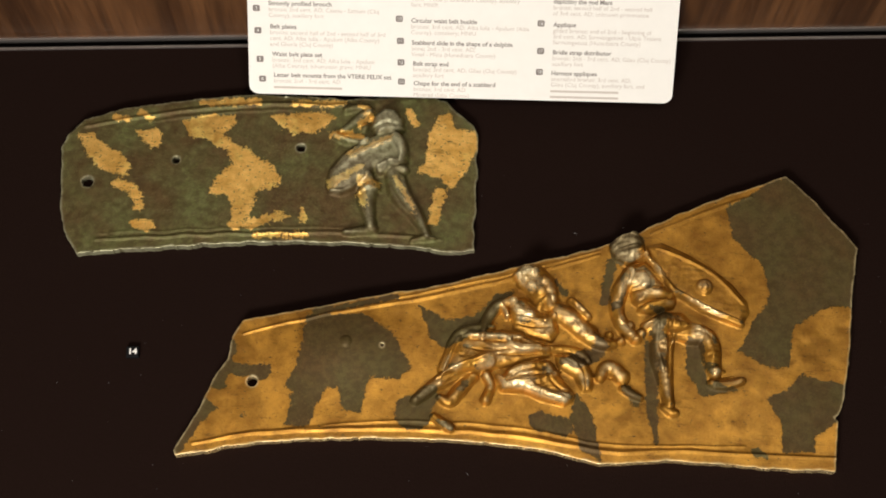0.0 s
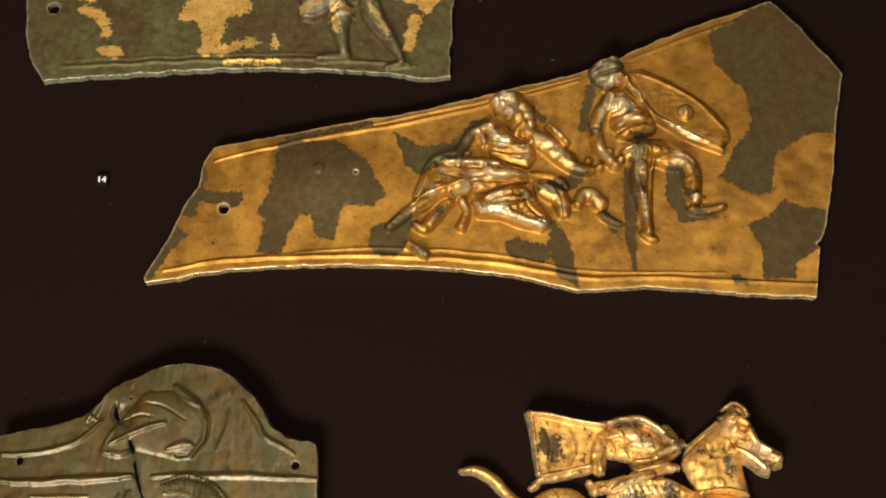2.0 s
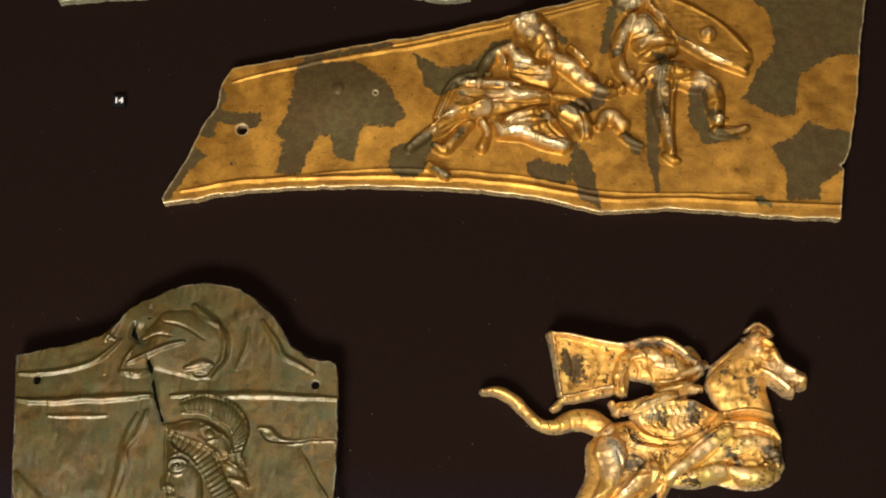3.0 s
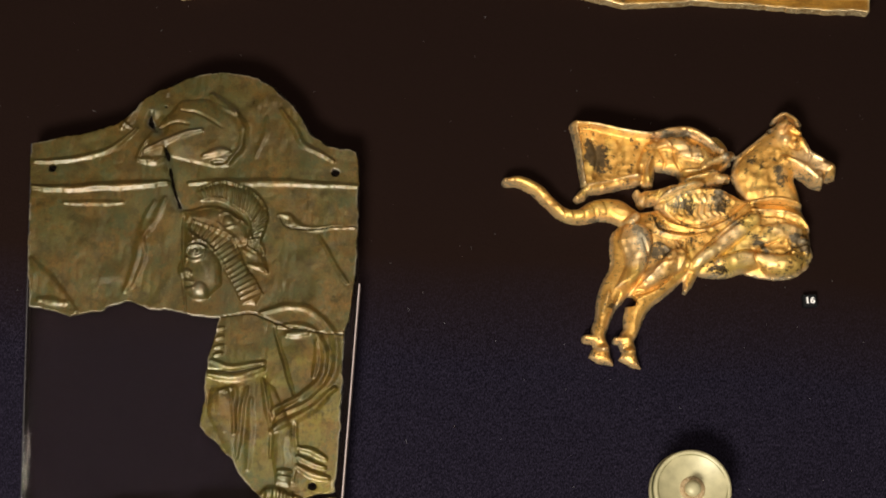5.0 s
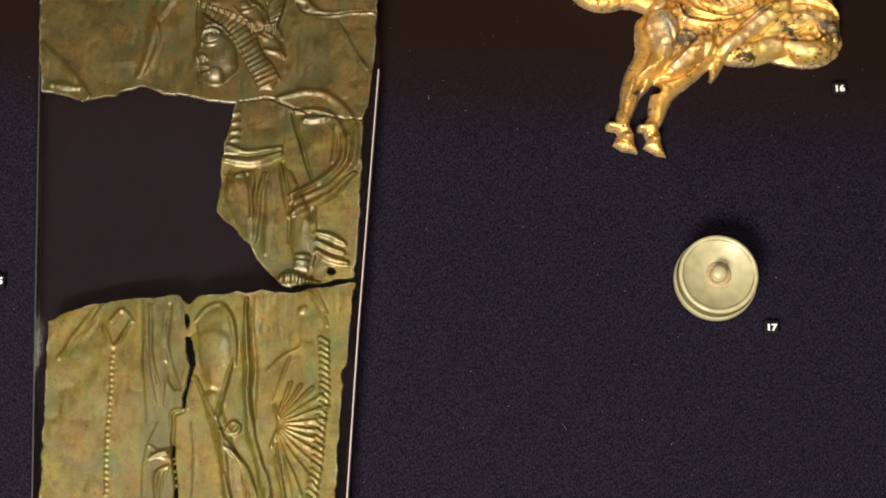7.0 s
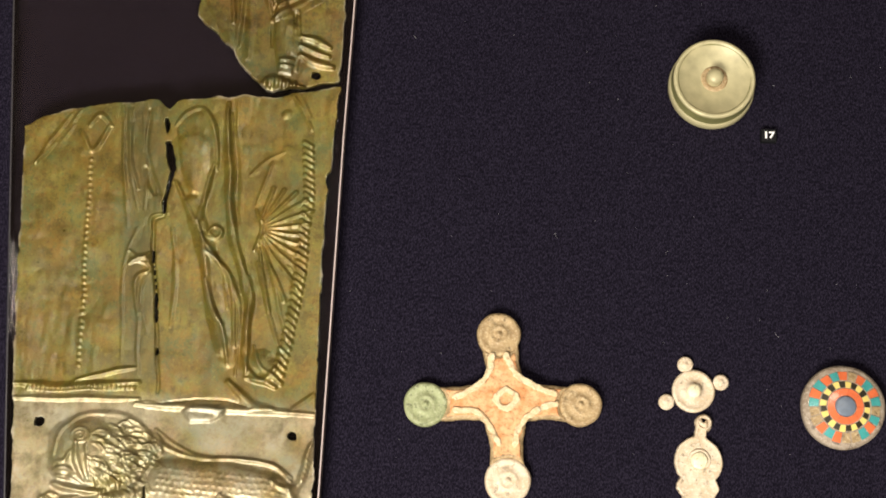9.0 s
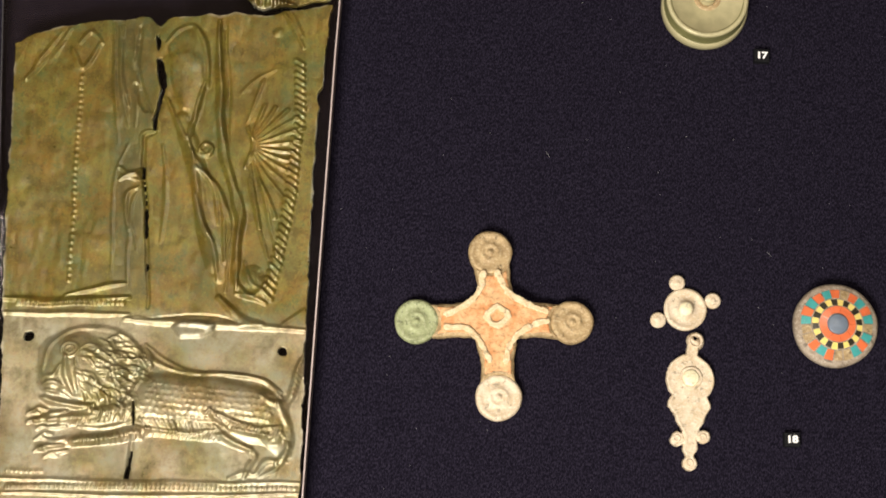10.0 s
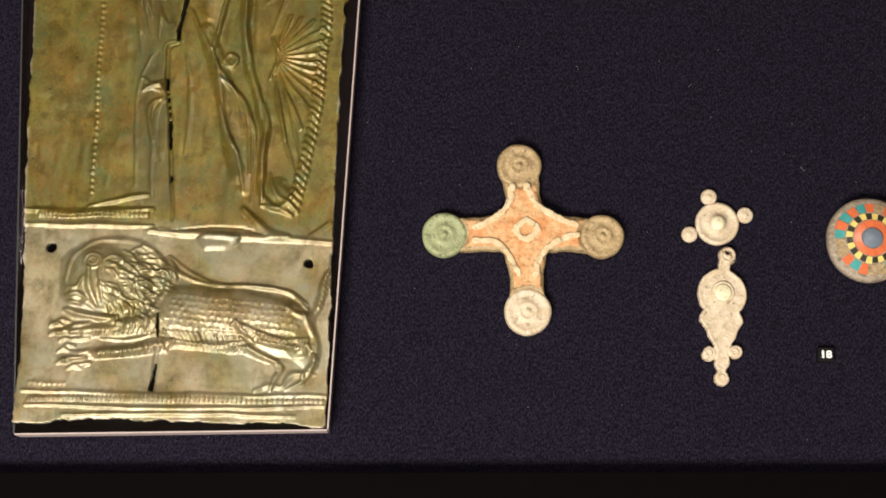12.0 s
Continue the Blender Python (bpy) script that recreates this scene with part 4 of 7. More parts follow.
    r.dome([69.3, 228.4, 72.0, 234.2, 77.1, 238.0, 81.8, 237.1, 84.7, 232.2, 86.6, 226.7, 82.9, 224.0, 77.0, 222.2, 72.6, 224.0], 6.8, 5)
    r.path([71.1, 230.6, 1.4, 76.7, 236.4, 1.6, 81.4, 235.6, 1.4], 1.4)
    r.path([73.5, 225.6, 1.4, 78.2, 226.3, 1.4, 83.3, 228.1, 1.4], 1.5)
    r.boss(79.4, 224.3, 1.4, 1.6)
    r.boss(83.3, 227.6, 1.4, 1.2)
    r.chain([72.1, 227.6, 77.2, 229.8, 82.8, 231.1], 0.6, 1.3, True)
    r.dome([77.3, 221.2, 85.2, 224.1, 91.3, 218.8, 98.3, 210.6, 97.4, 204.1, 92.3, 201.4, 84.9, 201.1, 79.8, 205.3, 77.8, 213.5], 5.0, 7)
    r.path([80.1, 215.3, 2.7, 83.4, 216.5, 2.9, 85.3, 214.1, 2.3], 1.8)
    r.path([82.5, 206.4, 1.6, 87.6, 209.2, 2.3, 95.1, 209.5, 1.8], 2.0)
    r.path([83.5, 202.5, 1.4, 89.5, 204.8, 1.8, 96.9, 206.6, 1.4], 1.8)
    r.chain([78.8, 210.3, 85.3, 211.1, 92.3, 212.9], 0.7, 1.4, True)
    r.chain([83.0, 204.5, 89.0, 206.7, 96.5, 207.6], 0.7, 1.3, True)
    r.chain([85.2, 221.6, 89.9, 216.3, 94.6, 211.5], 0.7, 1.1, True)
    r.chain([81.6, 208.4, 87.6, 210.7], 0.7, 1.0)
    r.path([78.3, 218.2, 2.9, 74.6, 210.8, 3.2, 73.1, 202.5, 2.7, 75.2, 196.2, 2.7, 79.4, 191.5, 2.3], 4.6, 0.4)
    r.boss(81.3, 189.6, 2.3, 5.2)
    r.boss(74.9, 188.3, 1.8, 5.0)
    r.boss(83.6, 192.2, 2.0, 5.4)
    r.path([84.9, 195.7, 1.6, 89.1, 197.3, 1.6], 5.4)
    r.boss(78.5, 195.4, 2.0, 4.6)
    # legs of the standing warrior
    r.dome([83.6, 194.6, 87.2, 198.7, 92.8, 202.4, 101.1, 201.8, 104.8, 197.5, 109.0, 195.7, 99.3, 192.9, 92.4, 192.5, 85.9, 191.8], 4.6, 5)
    r.path([92.3, 196.5, 4.5, 92.4, 188.1, 4.5, 92.2, 180.8, 4.3, 93.6, 173.6, 3.2, 94.7, 167.4, 2.3, 95.4, 162.6, 2.0], 3.8, 0.4)
    r.path([93.4, 161.1, 1.6, 96.1, 159.3, 2.0, 97.9, 158.9, 1.4], 3.0)
    r.boss(94.7, 168.3, 1.8, 1.8)
    r.chain([90.0, 195.4, 90.1, 185.6, 92.4, 176.0], 0.8, 1.2)
    r.chain([95.1, 194.4, 95.1, 183.4, 94.7, 173.6], 0.7, 1.2, True)
    r.path([96.5, 198.1, 1.1, 97.0, 192.7, 1.1, 96.5, 188.8, 0.7], 2.2, 2)
    r.path([97.4, 194.7, 3.4, 103.9, 193.1, 4.3, 109.9, 192.3, 3.8, 112.6, 187.6, 3.8, 113.3, 181.7, 3.4, 114.4, 176.4, 2.5], 4.6, 0.6)
    r.path([113.0, 172.0, 1.8, 119.0, 171.3, 2.0, 125.9, 173.6, 1.4], 3.6, 0.6)
    r.chain([112.6, 177.3, 118.1, 177.3], 0.9, 1.5)
    r.chain([113.0, 170.1, 119.9, 170.2, 125.4, 172.1], 0.6, 1.0)
    r.chain([101.6, 194.7, 109.0, 195.3, 114.5, 191.1], 0.9, 1.0)
    r.chain([112.1, 173.9, 117.6, 174.2, 123.1, 174.9], 0.6, 1.2, True)
    sdf = ragged(holed(polygon(line), (-77.5, 164.2, 2.3), (-24.7, 181.8, 0.6)), 6.0, 0.8, 2)
    bare = patches(
        polygon([-56.6, 193.4, -34.1, 195.7, -20.6, 187.7, -12.0, 173.3, -17.1, 167.8, -28.9, 168.2, -31.5, 160.3, -32.2, 153.1, -39.7, 153.7, -41.6, 164.2, -47.3, 162.9, -51.5, 155.5, -54.3, 145.6, -63.0, 146.9, -59.6, 160.9, -63.8, 163.1, -58.8, 175.5, -57.2, 185.4]),
        polygon([-10.5, 201.1, 1.7, 194.2, 13.1, 196.7, 22.7, 207.2, 28.7, 207.5, 16.2, 189.4, 2.3, 181.4, -4.7, 187.9]),
        polygon([120.5, 251.0, 147.9, 268.2, 177.8, 235.1, 174.2, 208.2, 164.2, 208.5, 148.3, 199.5, 145.6, 180.8, 137.1, 179.9, 124.4, 186.7, 130.4, 198.6, 139.3, 212.3, 136.3, 225.4, 123.0, 237.6]),
        polygon([135.8, 166.8, 143.9, 171.0, 151.2, 178.2, 170.4, 174.2, 166.5, 159.6, 155.5, 151.9, 155.3, 145.3, 142.2, 144.2, 142.6, 158.4]),
        polygon([85.5, 190.3, 90.3, 188.0, 91.2, 168.5, 90.2, 146.0, 85.6, 163.0]), polygon([102.7, 191.6, 108.8, 189.9, 111.5, 171.4, 127.9, 169.8, 108.6, 167.4, 103.0, 178.8]),
        polygon([56.9, 165.7, 64.1, 155.2, 67.6, 136.5, 58.7, 143.1, 54.8, 154.8]), blot(42.0, 153.0, 3.7, 52.5, 151.1, 3.3), blot(70.6, 222.2, 2.2, 68.3, 206.9, 1.9),
        blot(-10.6, 154.1, 7.5, -3.9, 161.6, 3.7), blot(77.3, 232.8, 7.3, 75.3, 227.5, 4.4), blot(56.7, 179.1, 3.8, 66.1, 183.2, 2.8),
        blot(-91.8, 162.3, 2.8, -87.5, 179.5, 1.9), blot(-106.6, 134.0, 1.8, -96.8, 152.4, 3.3), blot(-84.2, 168.7, 1.9, -72.5, 169.3, 2.4), blot(131.5, 144.2, 2.3, 135.0, 142.4, 1.4), blot(-20.2, 203.6, 1.2, -53.1, 195.3, 1.4),
        blot(89.8, 192.9, 1.9, 92.2, 200.5, 2.4), blot(78.1, 167.9, 1.9, 81.8, 162.8, 1.4), blot(51.5, 208.6, 1.4, 47.8, 213.5, 1.2))

    def gilt(x, y, z):
        wear = 0.15 * np.clip((value_noise(x, y, 9, 8) - 0.5) * 4, 0, 1) + 0.35 * np.clip((value_noise(x, y * 2.5, 6, 9) - 0.5) * 3, 0, 1) * np.clip((-55 - x) / 25, 0, 1)
        return 1.0 - bare(x, y, z) - wear - 0.5 * np.clip((value_noise(x, y * 1.3, 5.5, 53) - 0.52) * 5, 0, 1) * np.clip(r.height(x, y) / 3 - 0.3, 0, 1)

    def top(x, y):
        swell = 3.2 * np.exp(-((x - dx) ** 2 / 420 + (y - dy) ** 2 / 260))
        return 4.6 + swell + 1.2 * (value_noise(x, y, 45, 6) - 0.5) - (1.2 * np.abs(value_noise(x + 0.4 * y, y * 1.4, 5.5, 51) - 0.5) + 1.5 * np.abs(value_noise(x, y, 2.4, 52) - 0.5)) * np.clip(r.height(x, y) / 3 - 0.5, 0, 1) + 0.2 * (value_noise(x, y, 4, 4) - 0.5) + r.height(x, y) * (1 + 0.06 * (value_noise(x, y, 2.2, 12) - 0.5))

    def rub_glint(x, y, z):
        return (1 - 0.75 * bare(x, y, z)) * np.clip((r.height(x, y) - 3.2) / 2.5, 0, 1) * 0.85 * np.clip((value_noise(x, y, 6, 33) - 0.3) * 3, 0, 1) + np.clip(0.9 + sdf(x, y), 0, 1) * 0.8

    ob = slab("gilded_plate", sdf, bounds_of(line), 0.45, top, 0.0, GILT_RICH, masks={"gilt": gilt, "rub_glint": rub_glint})
    return tagged(ob, "large broken gilded bronze plate with two raised fighting figures", "relief plate")


battle_plate()


# ---- embossed sheet on its clear acrylic stand ----
SHEET_TOP = [
    -156.2, 66.8, -145.4, 69.5, -136.0, 71.5, -124.7, 75.5, -118.8, 81.4, -114.9, 86.2, -111.0, 89.8, -107.8, 90.5, -102.7, 93.7, -95.4, 96.8, -86.9, 98.4, -76.0, 97.7,
    -67.1, 93.0, -61.4, 88.7, -58.0, 85.4, -54.4, 79.8, -50.9, 74.3, -44.2, 70.5, -37.8, 69.6, -33.9, 68.7, -32.5, 62.7, -31.9, 43.7, -31.5, 32.7, -31.4, 18.6,
    -32.3, 8.8, -34.2, -1.9, -34.1, -20.9, -33.9, -41.6, -34.6, -58.9, -45.4, -61.7, -59.4, -63.5, -69.1, -54.3, -71.9, -49.3, -80.2, -41.5, -84.5, -38.0, -83.4, -27.2,
    -83.3, -14.6, -81.2, -1.9, -80.5, 2.4, -92.0, 3.6, -106.6, 5.1, -114.8, 7.8, -123.1, 3.8, -135.2, 0.7, -142.7, 2.9, -150.6, 3.6, -152.5, 20.8, -154.7, 47.1]


def acrylic_stand():
    base = [-156.4, 67.2, -136.1, 72.2, -125.3, 75.9, -118.9, 82.6, -111.0, 90.5, -102.8, 94.8, -87.0, 99.3, -75.7, 98.6, -66.7, 94.2, -58.1, 86.7, -50.5, 75.2, -43.9, 71.4, -33.3, 69.4, -32.1, 62.7, -30.1, 17.6, -32.3, -77.8]
    low = [-34.0, -232.2, -131.2, -238.2]
    stand = holder("acrylic_stand", base[0] + 60, base[1] - 150, 0.0)
    slab_ob = prism("slab", base + low, 0.3, 7.9, ACRYLIC, stand)
    slab_ob.visible_shadow = False

    def edge(x0, y0, x1, y1, w=0.45):
        l = math.hypot(x1 - x0, y1 - y0)
        nx, ny = -(y1 - y0) / l * w, (x1 - x0) / l * w
        prism("edge", [x0, y0, x1, y1, x1 - nx, y1 - ny, x0 - nx, y0 - ny], 0.2, 8.0, LIT_EDGE, stand, "pale strip for light caught in the polished edge")

    ax, ay, bx, by = -30.1, 18.0, -32.3, -77.8
    edge(low[0], low[1], bx, by)
    edge(bx, by, ax, ay)
    edge(low[2], low[3], low[0], low[1])
    lx, ly = low[2], low[3]
    # Added dark strip that keeps lamps from glinting through the left side.
    prism("edge", [lx - 0.5, ly, lx, ly, base[0], base[1], base[0] - 0.5, base[1]], 0.2, 8.0, GLINT_COVER, stand, "dark strip added over the left cut edge")
    tagged(stand, "clear acrylic slab carrying the two bronze sheets", "display stand")


acrylic_stand()


def mars_sheet():
    r = Relief(1.0, 1.1, 0.6, 0.8, 1.55, 0.8)
    r.chain([-154.0, 59.9, -143.5, 61.0, -133.1, 63.3, -123.9, 67.3, -117.1, 74.4], 0.8, 1.2).chain([-63.3, 84.7, -57.4, 76.2, -53.2, 70.1, -41.8, 64.7], 0.9, 1.2)
    r.chain([-154.9, 49.1, -129.7, 50.9, -103.5, 53.2], 1.1, 1.5).chain([-95.1, 53.6, -77.2, 55.0, -58.1, 55.0, -32.3, 55.3], 1.0, 1.1)
    # upper ornament: a beaked helmet
    r.dome([-117.0, 63.1, -114.0, 70.0, -106.8, 79.4, -100.9, 86.1, -90.3, 87.0, -80.4, 82.9, -75.9, 76.3, -76.2, 68.4, -80.9, 60.7, -87.2, 60.0, -94.7, 61.9, -105.5, 64.1, -111.5, 60.7], 1.5, 7)
    r.chain([-89.4, 88.7, -83.8, 85.0, -79.7, 82.0], 1.3, 1.6)
    r.chain([-79.7, 82.0, -76.4, 76.7, -76.7, 69.0, -81.0, 62.1], 1.1, 1.1)
    r.chain([-113.6, 65.5, -105.9, 69.5, -99.8, 72.5, -92.5, 74.2], 0.8, 1.5)
    r.chain([-115.8, 61.8, -109.5, 61.2, -105.4, 63.2], 1.1, 1.4)
    r.chain([-115.8, 61.8, -115.0, 66.6, -112.8, 70.5], 0.6, 1.0)
    r.chain([-90.7, 64.3, -84.5, 66.2, -81.1, 66.1], 1.1, 1.4)
    r.chain([-87.3, 61.8, -83.1, 62.0], 1.1, 1.0, True)
    r.chain([-116.9, 86.3, -119.5, 78.9, -122.3, 74.6], 1.1, 1.2)
    r.chain([-124.7, 78.2, -119.1, 74.8], 0.6, 0.9)
    r.chain([-100.6, 82.0, -93.0, 80.5, -85.2, 75.4], 0.6, 0.7, True)
    r.chain([-71.8, 65.2, -68.6, 74.4, -68.6, 81.2], 0.8, 0.5)
    r.chain([-108.5, 74.8, -102.3, 77.4, -97.0, 76.5], 0.6, 0.6, True)
    # crest, helmet bowl with its own small face
    r.dome([-92.2, 50.4, -83.6, 53.9, -73.0, 52.2, -66.0, 43.2, -65.8, 33.9, -69.1, 27.7, -72.2, 29.3, -70.6, 36.4, -73.1, 42.8, -79.9, 46.5, -89.0, 47.4], 1.2, 3)
    r.comb([-88.9, 47.0, -80.9, 46.5, -73.5, 42.4, -71.4, 35.9, -72.2, 29.7], [-91.0, 51.8, -81.5, 54.4, -71.8, 51.3, -66.0, 42.3, -68.3, 27.7], 22, 0.5, 0.8)
    r.chain([-90.7, 47.4, -81.0, 46.9, -73.1, 42.8, -70.5, 35.3, -71.8, 29.3], 0.5, 0.8)
    r.chain([-91.4, 51.8, -81.5, 54.4, -71.9, 51.8, -66.0, 42.7, -67.9, 27.7], 0.5, 0.7)
    r.dome([-96.6, 42.7, -82.8, 44.0, -74.2, 40.2, -70.3, 31.6, -75.6, 30.0, -82.0, 33.2, -89.7, 37.3, -95.9, 39.2], 1.7, 4)
    r.chain([-96.6, 42.7, -85.0, 44.1, -75.1, 40.6, -69.9, 32.4], 0.6, 0.9)
    r.boss(-79.4, 39.9, 1.9, 0.7)
    r.chain([-83.5, 38.4, -80.1, 34.8, -75.2, 31.3], 0.6, 0.8)
    r.chain([-82.7, 41.5, -79.6, 42.6, -76.3, 40.1], 0.5, 0.9)
    r.chain([-80.2, 36.8, -77.4, 37.8], 0.5, 0.8)
    # face in profile, eye, lips, chin
    r.dome([-95.7, 37.0, -92.2, 35.4, -85.1, 29.6, -81.3, 22.8, -80.6, 14.6, -85.6, 9.2, -91.0, 9.4, -93.7, 12.5, -95.2, 16.1, -95.9, 18.7, -94.6, 23.1], 2.4, 7)
    r.path([-94.7, 24.4, 1.1, -95.5, 19.6, 1.5, -92.9, 18.4, 1.5], 1.0)
    r.boss(-88.3, 12.1, 3.4, 1.2)
    r.chain([-94.0, 15.7, -91.0, 15.2], 0.6, 1.0)
    r.chain([-93.3, 12.7, -90.5, 13.1], 0.6, 0.9)
    r.chain([-94.3, 14.2, -90.5, 14.2], 0.4, 0.7, True)
    r.chain([-93.4, 18.4, -90.7, 16.7], 0.4, 0.7, True)
    r.chain([-88.3, 22.5, -86.1, 17.8], 1.1, 0.4)
    r.chain([-94.8, 26.1, -93.4, 28.8, -90.5, 29.6, -87.1, 28.6], 0.5, 1.1)
    r.chain([-94.3, 24.4, -91.7, 23.2, -88.8, 23.8, -86.5, 26.5], 0.5, 0.8)
    r.boss(-91.5, 26.7, 1.5, 1.0)
    r.chain([-94.3, 30.5, -90.7, 32.0, -86.4, 30.8], 0.5, 0.8)
    # plaited cheek band and neck guard
    r.dome([-95.0, 38.3, -92.5, 39.3, -80.0, 33.7, -72.6, 23.2, -65.6, 12.2, -67.8, 7.9, -72.8, 8.5, -78.8, 18.1, -85.1, 29.1, -92.6, 34.5], 0.9, 3)
    r.comb([-94.2, 34.4, -85.0, 28.7, -78.4, 18.1, -72.3, 8.1], [-92.9, 39.3, -79.6, 33.8, -72.1, 22.8, -65.4, 11.8], 24, 0.5, 0.55)
    r.chain([-94.2, 34.4, -85.0, 28.7, -78.4, 18.1, -72.8, 8.5], 0.4, 0.7)
    r.chain([-92.9, 39.3, -79.6, 33.8, -72.1, 22.8, -65.4, 11.8], 0.4, 0.6)
    r.chain([-73.4, 28.4, -66.9, 25.6, -64.1, 20.9], 1.1, 1.0)
    r.chain([-70.9, 23.2, -65.9, 22.2, -64.1, 20.9], 0.8, 0.9)
    r.chain([-67.3, 31.7, -65.4, 27.4], 0.8, 0.8)
    r.chain([-76.7, 31.7, -73.1, 25.3, -69.6, 19.0], 0.6, 0.8, True)
    for q in (3.4, 2.0):
        r.marks.append((*ribbon([v for k in range(15) for v in (-91.0 + q * math.cos(math.tau * k / 14), 27.4 + 0.7 * q * math.sin(math.tau * k / 14))], 0.45, False), 0.8))
    r.mark(-91.0, 27.4, 0.8, -90.9, 27.4, 0.8, 0.9)
    # spear and drapery
    r.chain([-107.7, 45.7, -111.8, 34.5, -112.9, 23.6, -115.9, 11.5], 1.3, 0.7)
    r.chain([-104.0, 47.0, -106.6, 40.2, -110.8, 33.5], 1.1, 0.7)
    r.chain([-111.6, 32.3, -110.0, 23.7, -113.6, 12.7], 0.8, 0.6)
    r.chain([-151.7, 21.8, -143.6, 13.5, -133.2, 2.2], 1.3, 0.8)
    r.chain([-147.0, 6.5, -137.6, 4.8], 1.1, 0.8)
    r.chain([-141.5, 44.2, -128.9, 44.1, -119.6, 45.2], 0.8, 0.7)
    # arm, cloak loops and skirt folds
    r.chain([-65.5, 5.2, -55.4, 8.0, -46.0, 5.8, -38.0, -1.1, -36.5, -11.6, -38.5, -19.6, -45.0, -26.6, -57.2, -33.7], 1.1, 1.0)
    r.chain([-59.0, 0.6, -50.8, 0.9, -44.1, -2.2, -40.3, -10.1, -42.2, -19.2, -49.2, -25.7, -58.9, -31.8], 1.1, 1.1)
    r.chain([-58.5, -38.3, -50.7, -33.9, -44.9, -29.7, -36.7, -22.5], 1.3, 1.6)
    r.chain([-54.7, -2.2, -47.6, -1.9], 1.1, 1.4)
    r.chain([-49.1, -26.8, -54.9, -31.2, -58.7, -35.1], 0.8, 0.9, True)
    r.chain([-43.9, -4.7, -43.1, -11.9, -44.3, -18.2], 0.8, 0.9)
    r.chain([-81.8, -13.6, -74.3, -15.3, -63.0, -13.6], 0.8, 1.1)
    r.chain([-82.2, -19.0, -72.0, -18.8, -63.3, -15.7], 1.3, 1.7)
    r.chain([-82.8, -17.0, -72.2, -16.9, -64.1, -14.9], 0.6, 0.9, True)
    r.chain([-81.5, -1.7, -79.1, -0.7], 0.6, 1.0)
    r.chain([-81.2, -5.1, -78.8, -4.1], 0.6, 1.0)
    r.chain([-81.0, -8.5, -78.6, -7.5], 0.6, 1.0)
    r.chain([-80.7, -11.4, -78.4, -10.5], 0.6, 1.0)
    r.dome([-63.8, -19.1, -58.3, -23.0, -50.5, -37.2, -49.3, -49.4, -50.4, -57.6, -55.2, -57.8, -57.7, -43.6, -61.8, -31.5], 1.1, 5)
    r.dome([-81.0, -24.0, -75.4, -22.9, -72.6, -27.8, -70.1, -40.1, -70.0, -52.3, -77.5, -40.4, -81.6, -32.3], 0.9, 5)
    r.chain([-59.8, 0.1, -55.7, -12.4, -50.8, -24.8], 0.8, 1.0, True)
    r.chain([-68.4, -23.4, -69.6, -35.9, -69.9, -48.3], 0.8, 0.8)
    r.chain([-62.2, -19.0, -59.4, -31.4, -57.8, -47.7], 0.8, 0.9, True)
    r.chain([-77.7, -24.7, -72.9, -23.6, -71.9, -31.9, -71.7, -40.1], 0.8, 0.8)
    r.chain([-66.3, -27.5, -66.1, -39.9, -65.6, -52.1], 1.1, 0.6)
    r.chain([-49.4, -35.1, -49.0, -47.4, -49.3, -55.5], 0.8, 0.8)
    r.chain([-54.5, -52.5, -50.5, -52.3], 0.8, 1.1)
    r.chain([-54.4, -54.5, -50.4, -54.3], 0.6, 0.9)
    r.chain([-48.0, -44.0, -42.9, -45.1, -38.1, -47.3], 0.8, 1.4)
    r.chain([-48.2, -46.9, -43.3, -48.7, -38.4, -50.2], 0.8, 1.4)
    r.chain([-48.0, -50.2, -42.4, -52.8, -36.9, -54.2], 1.1, 1.6)
    r.chain([-60.9, -62.5, -57.0, -59.9, -53.0, -60.5, -46.9, -61.9], 1.1, 1.2)
    r.chain([-59.0, -60.0, -59.6, -62.8], 0.5, 1.0)
    r.chain([-56.6, -59.9, -57.2, -62.7], 0.5, 1.0)
    r.chain([-54.2, -59.8, -54.8, -62.6], 0.5, 1.0)
    r.chain([-51.8, -59.7, -52.5, -62.5], 0.5, 1.0)
    r.chain([-49.4, -59.6, -50.1, -62.4], 0.5, 1.0)
    r.chain([-61.8, 42.9, -57.6, 42.4, -55.4, 40.3, -49.0, 38.2, -32.3, 38.9], 0.8, 0.9)
    r.chain([-45.7, 35.3, -39.9, 24.6, -34.3, 17.3], 0.6, 0.7)
    # cracks
    r.chain([-105.9, 69.3, -104.0, 61.5, -102.2, 54.8, -100.4, 48.3, -97.9, 43.5], 1.7, 0.5, True).chain([-112.0, 81.5, -112.5, 76.9, -110.1, 73.8], 1.6, 0.9, True)
    r.chain([-96.8, 40.8, -96.5, 32.0, -93.3, 3.6], 0.5, 1.6, True)
    r.chain([-61.5, 42.4, -57.1, 38.6, -45.5, 38.3, -31.9, 39.3], 0.3, 2.0, True).chain([-79.6, 3.5, -69.4, 5.1, -63.0, 3.2, -50.4, -0.5, -32.7, -1.4], 0.35, 1.8, True)
    r.groove(-110.0, 78.4, 3.0, -107.4, 74.0, 2.6, 1.2)
    open_shape = slit(polygon(SHEET_TOP), [-107.3, 94.6, -106.8, 88.9, -106.7, 83.1, 0.45], [-105.8, 68.1, -103.5, 60.4, -101.6, 52.6, -98.3, 43.9, 0.4], [-112.4, 80.5, -112.3, 77.4, -110.6, 74.7, 0.6])
    filler = ribbon([-105.9, 69.3, -104.0, 61.5, -102.2, 54.8, -100.4, 48.3, -97.9, 43.5], 2.2)[0]
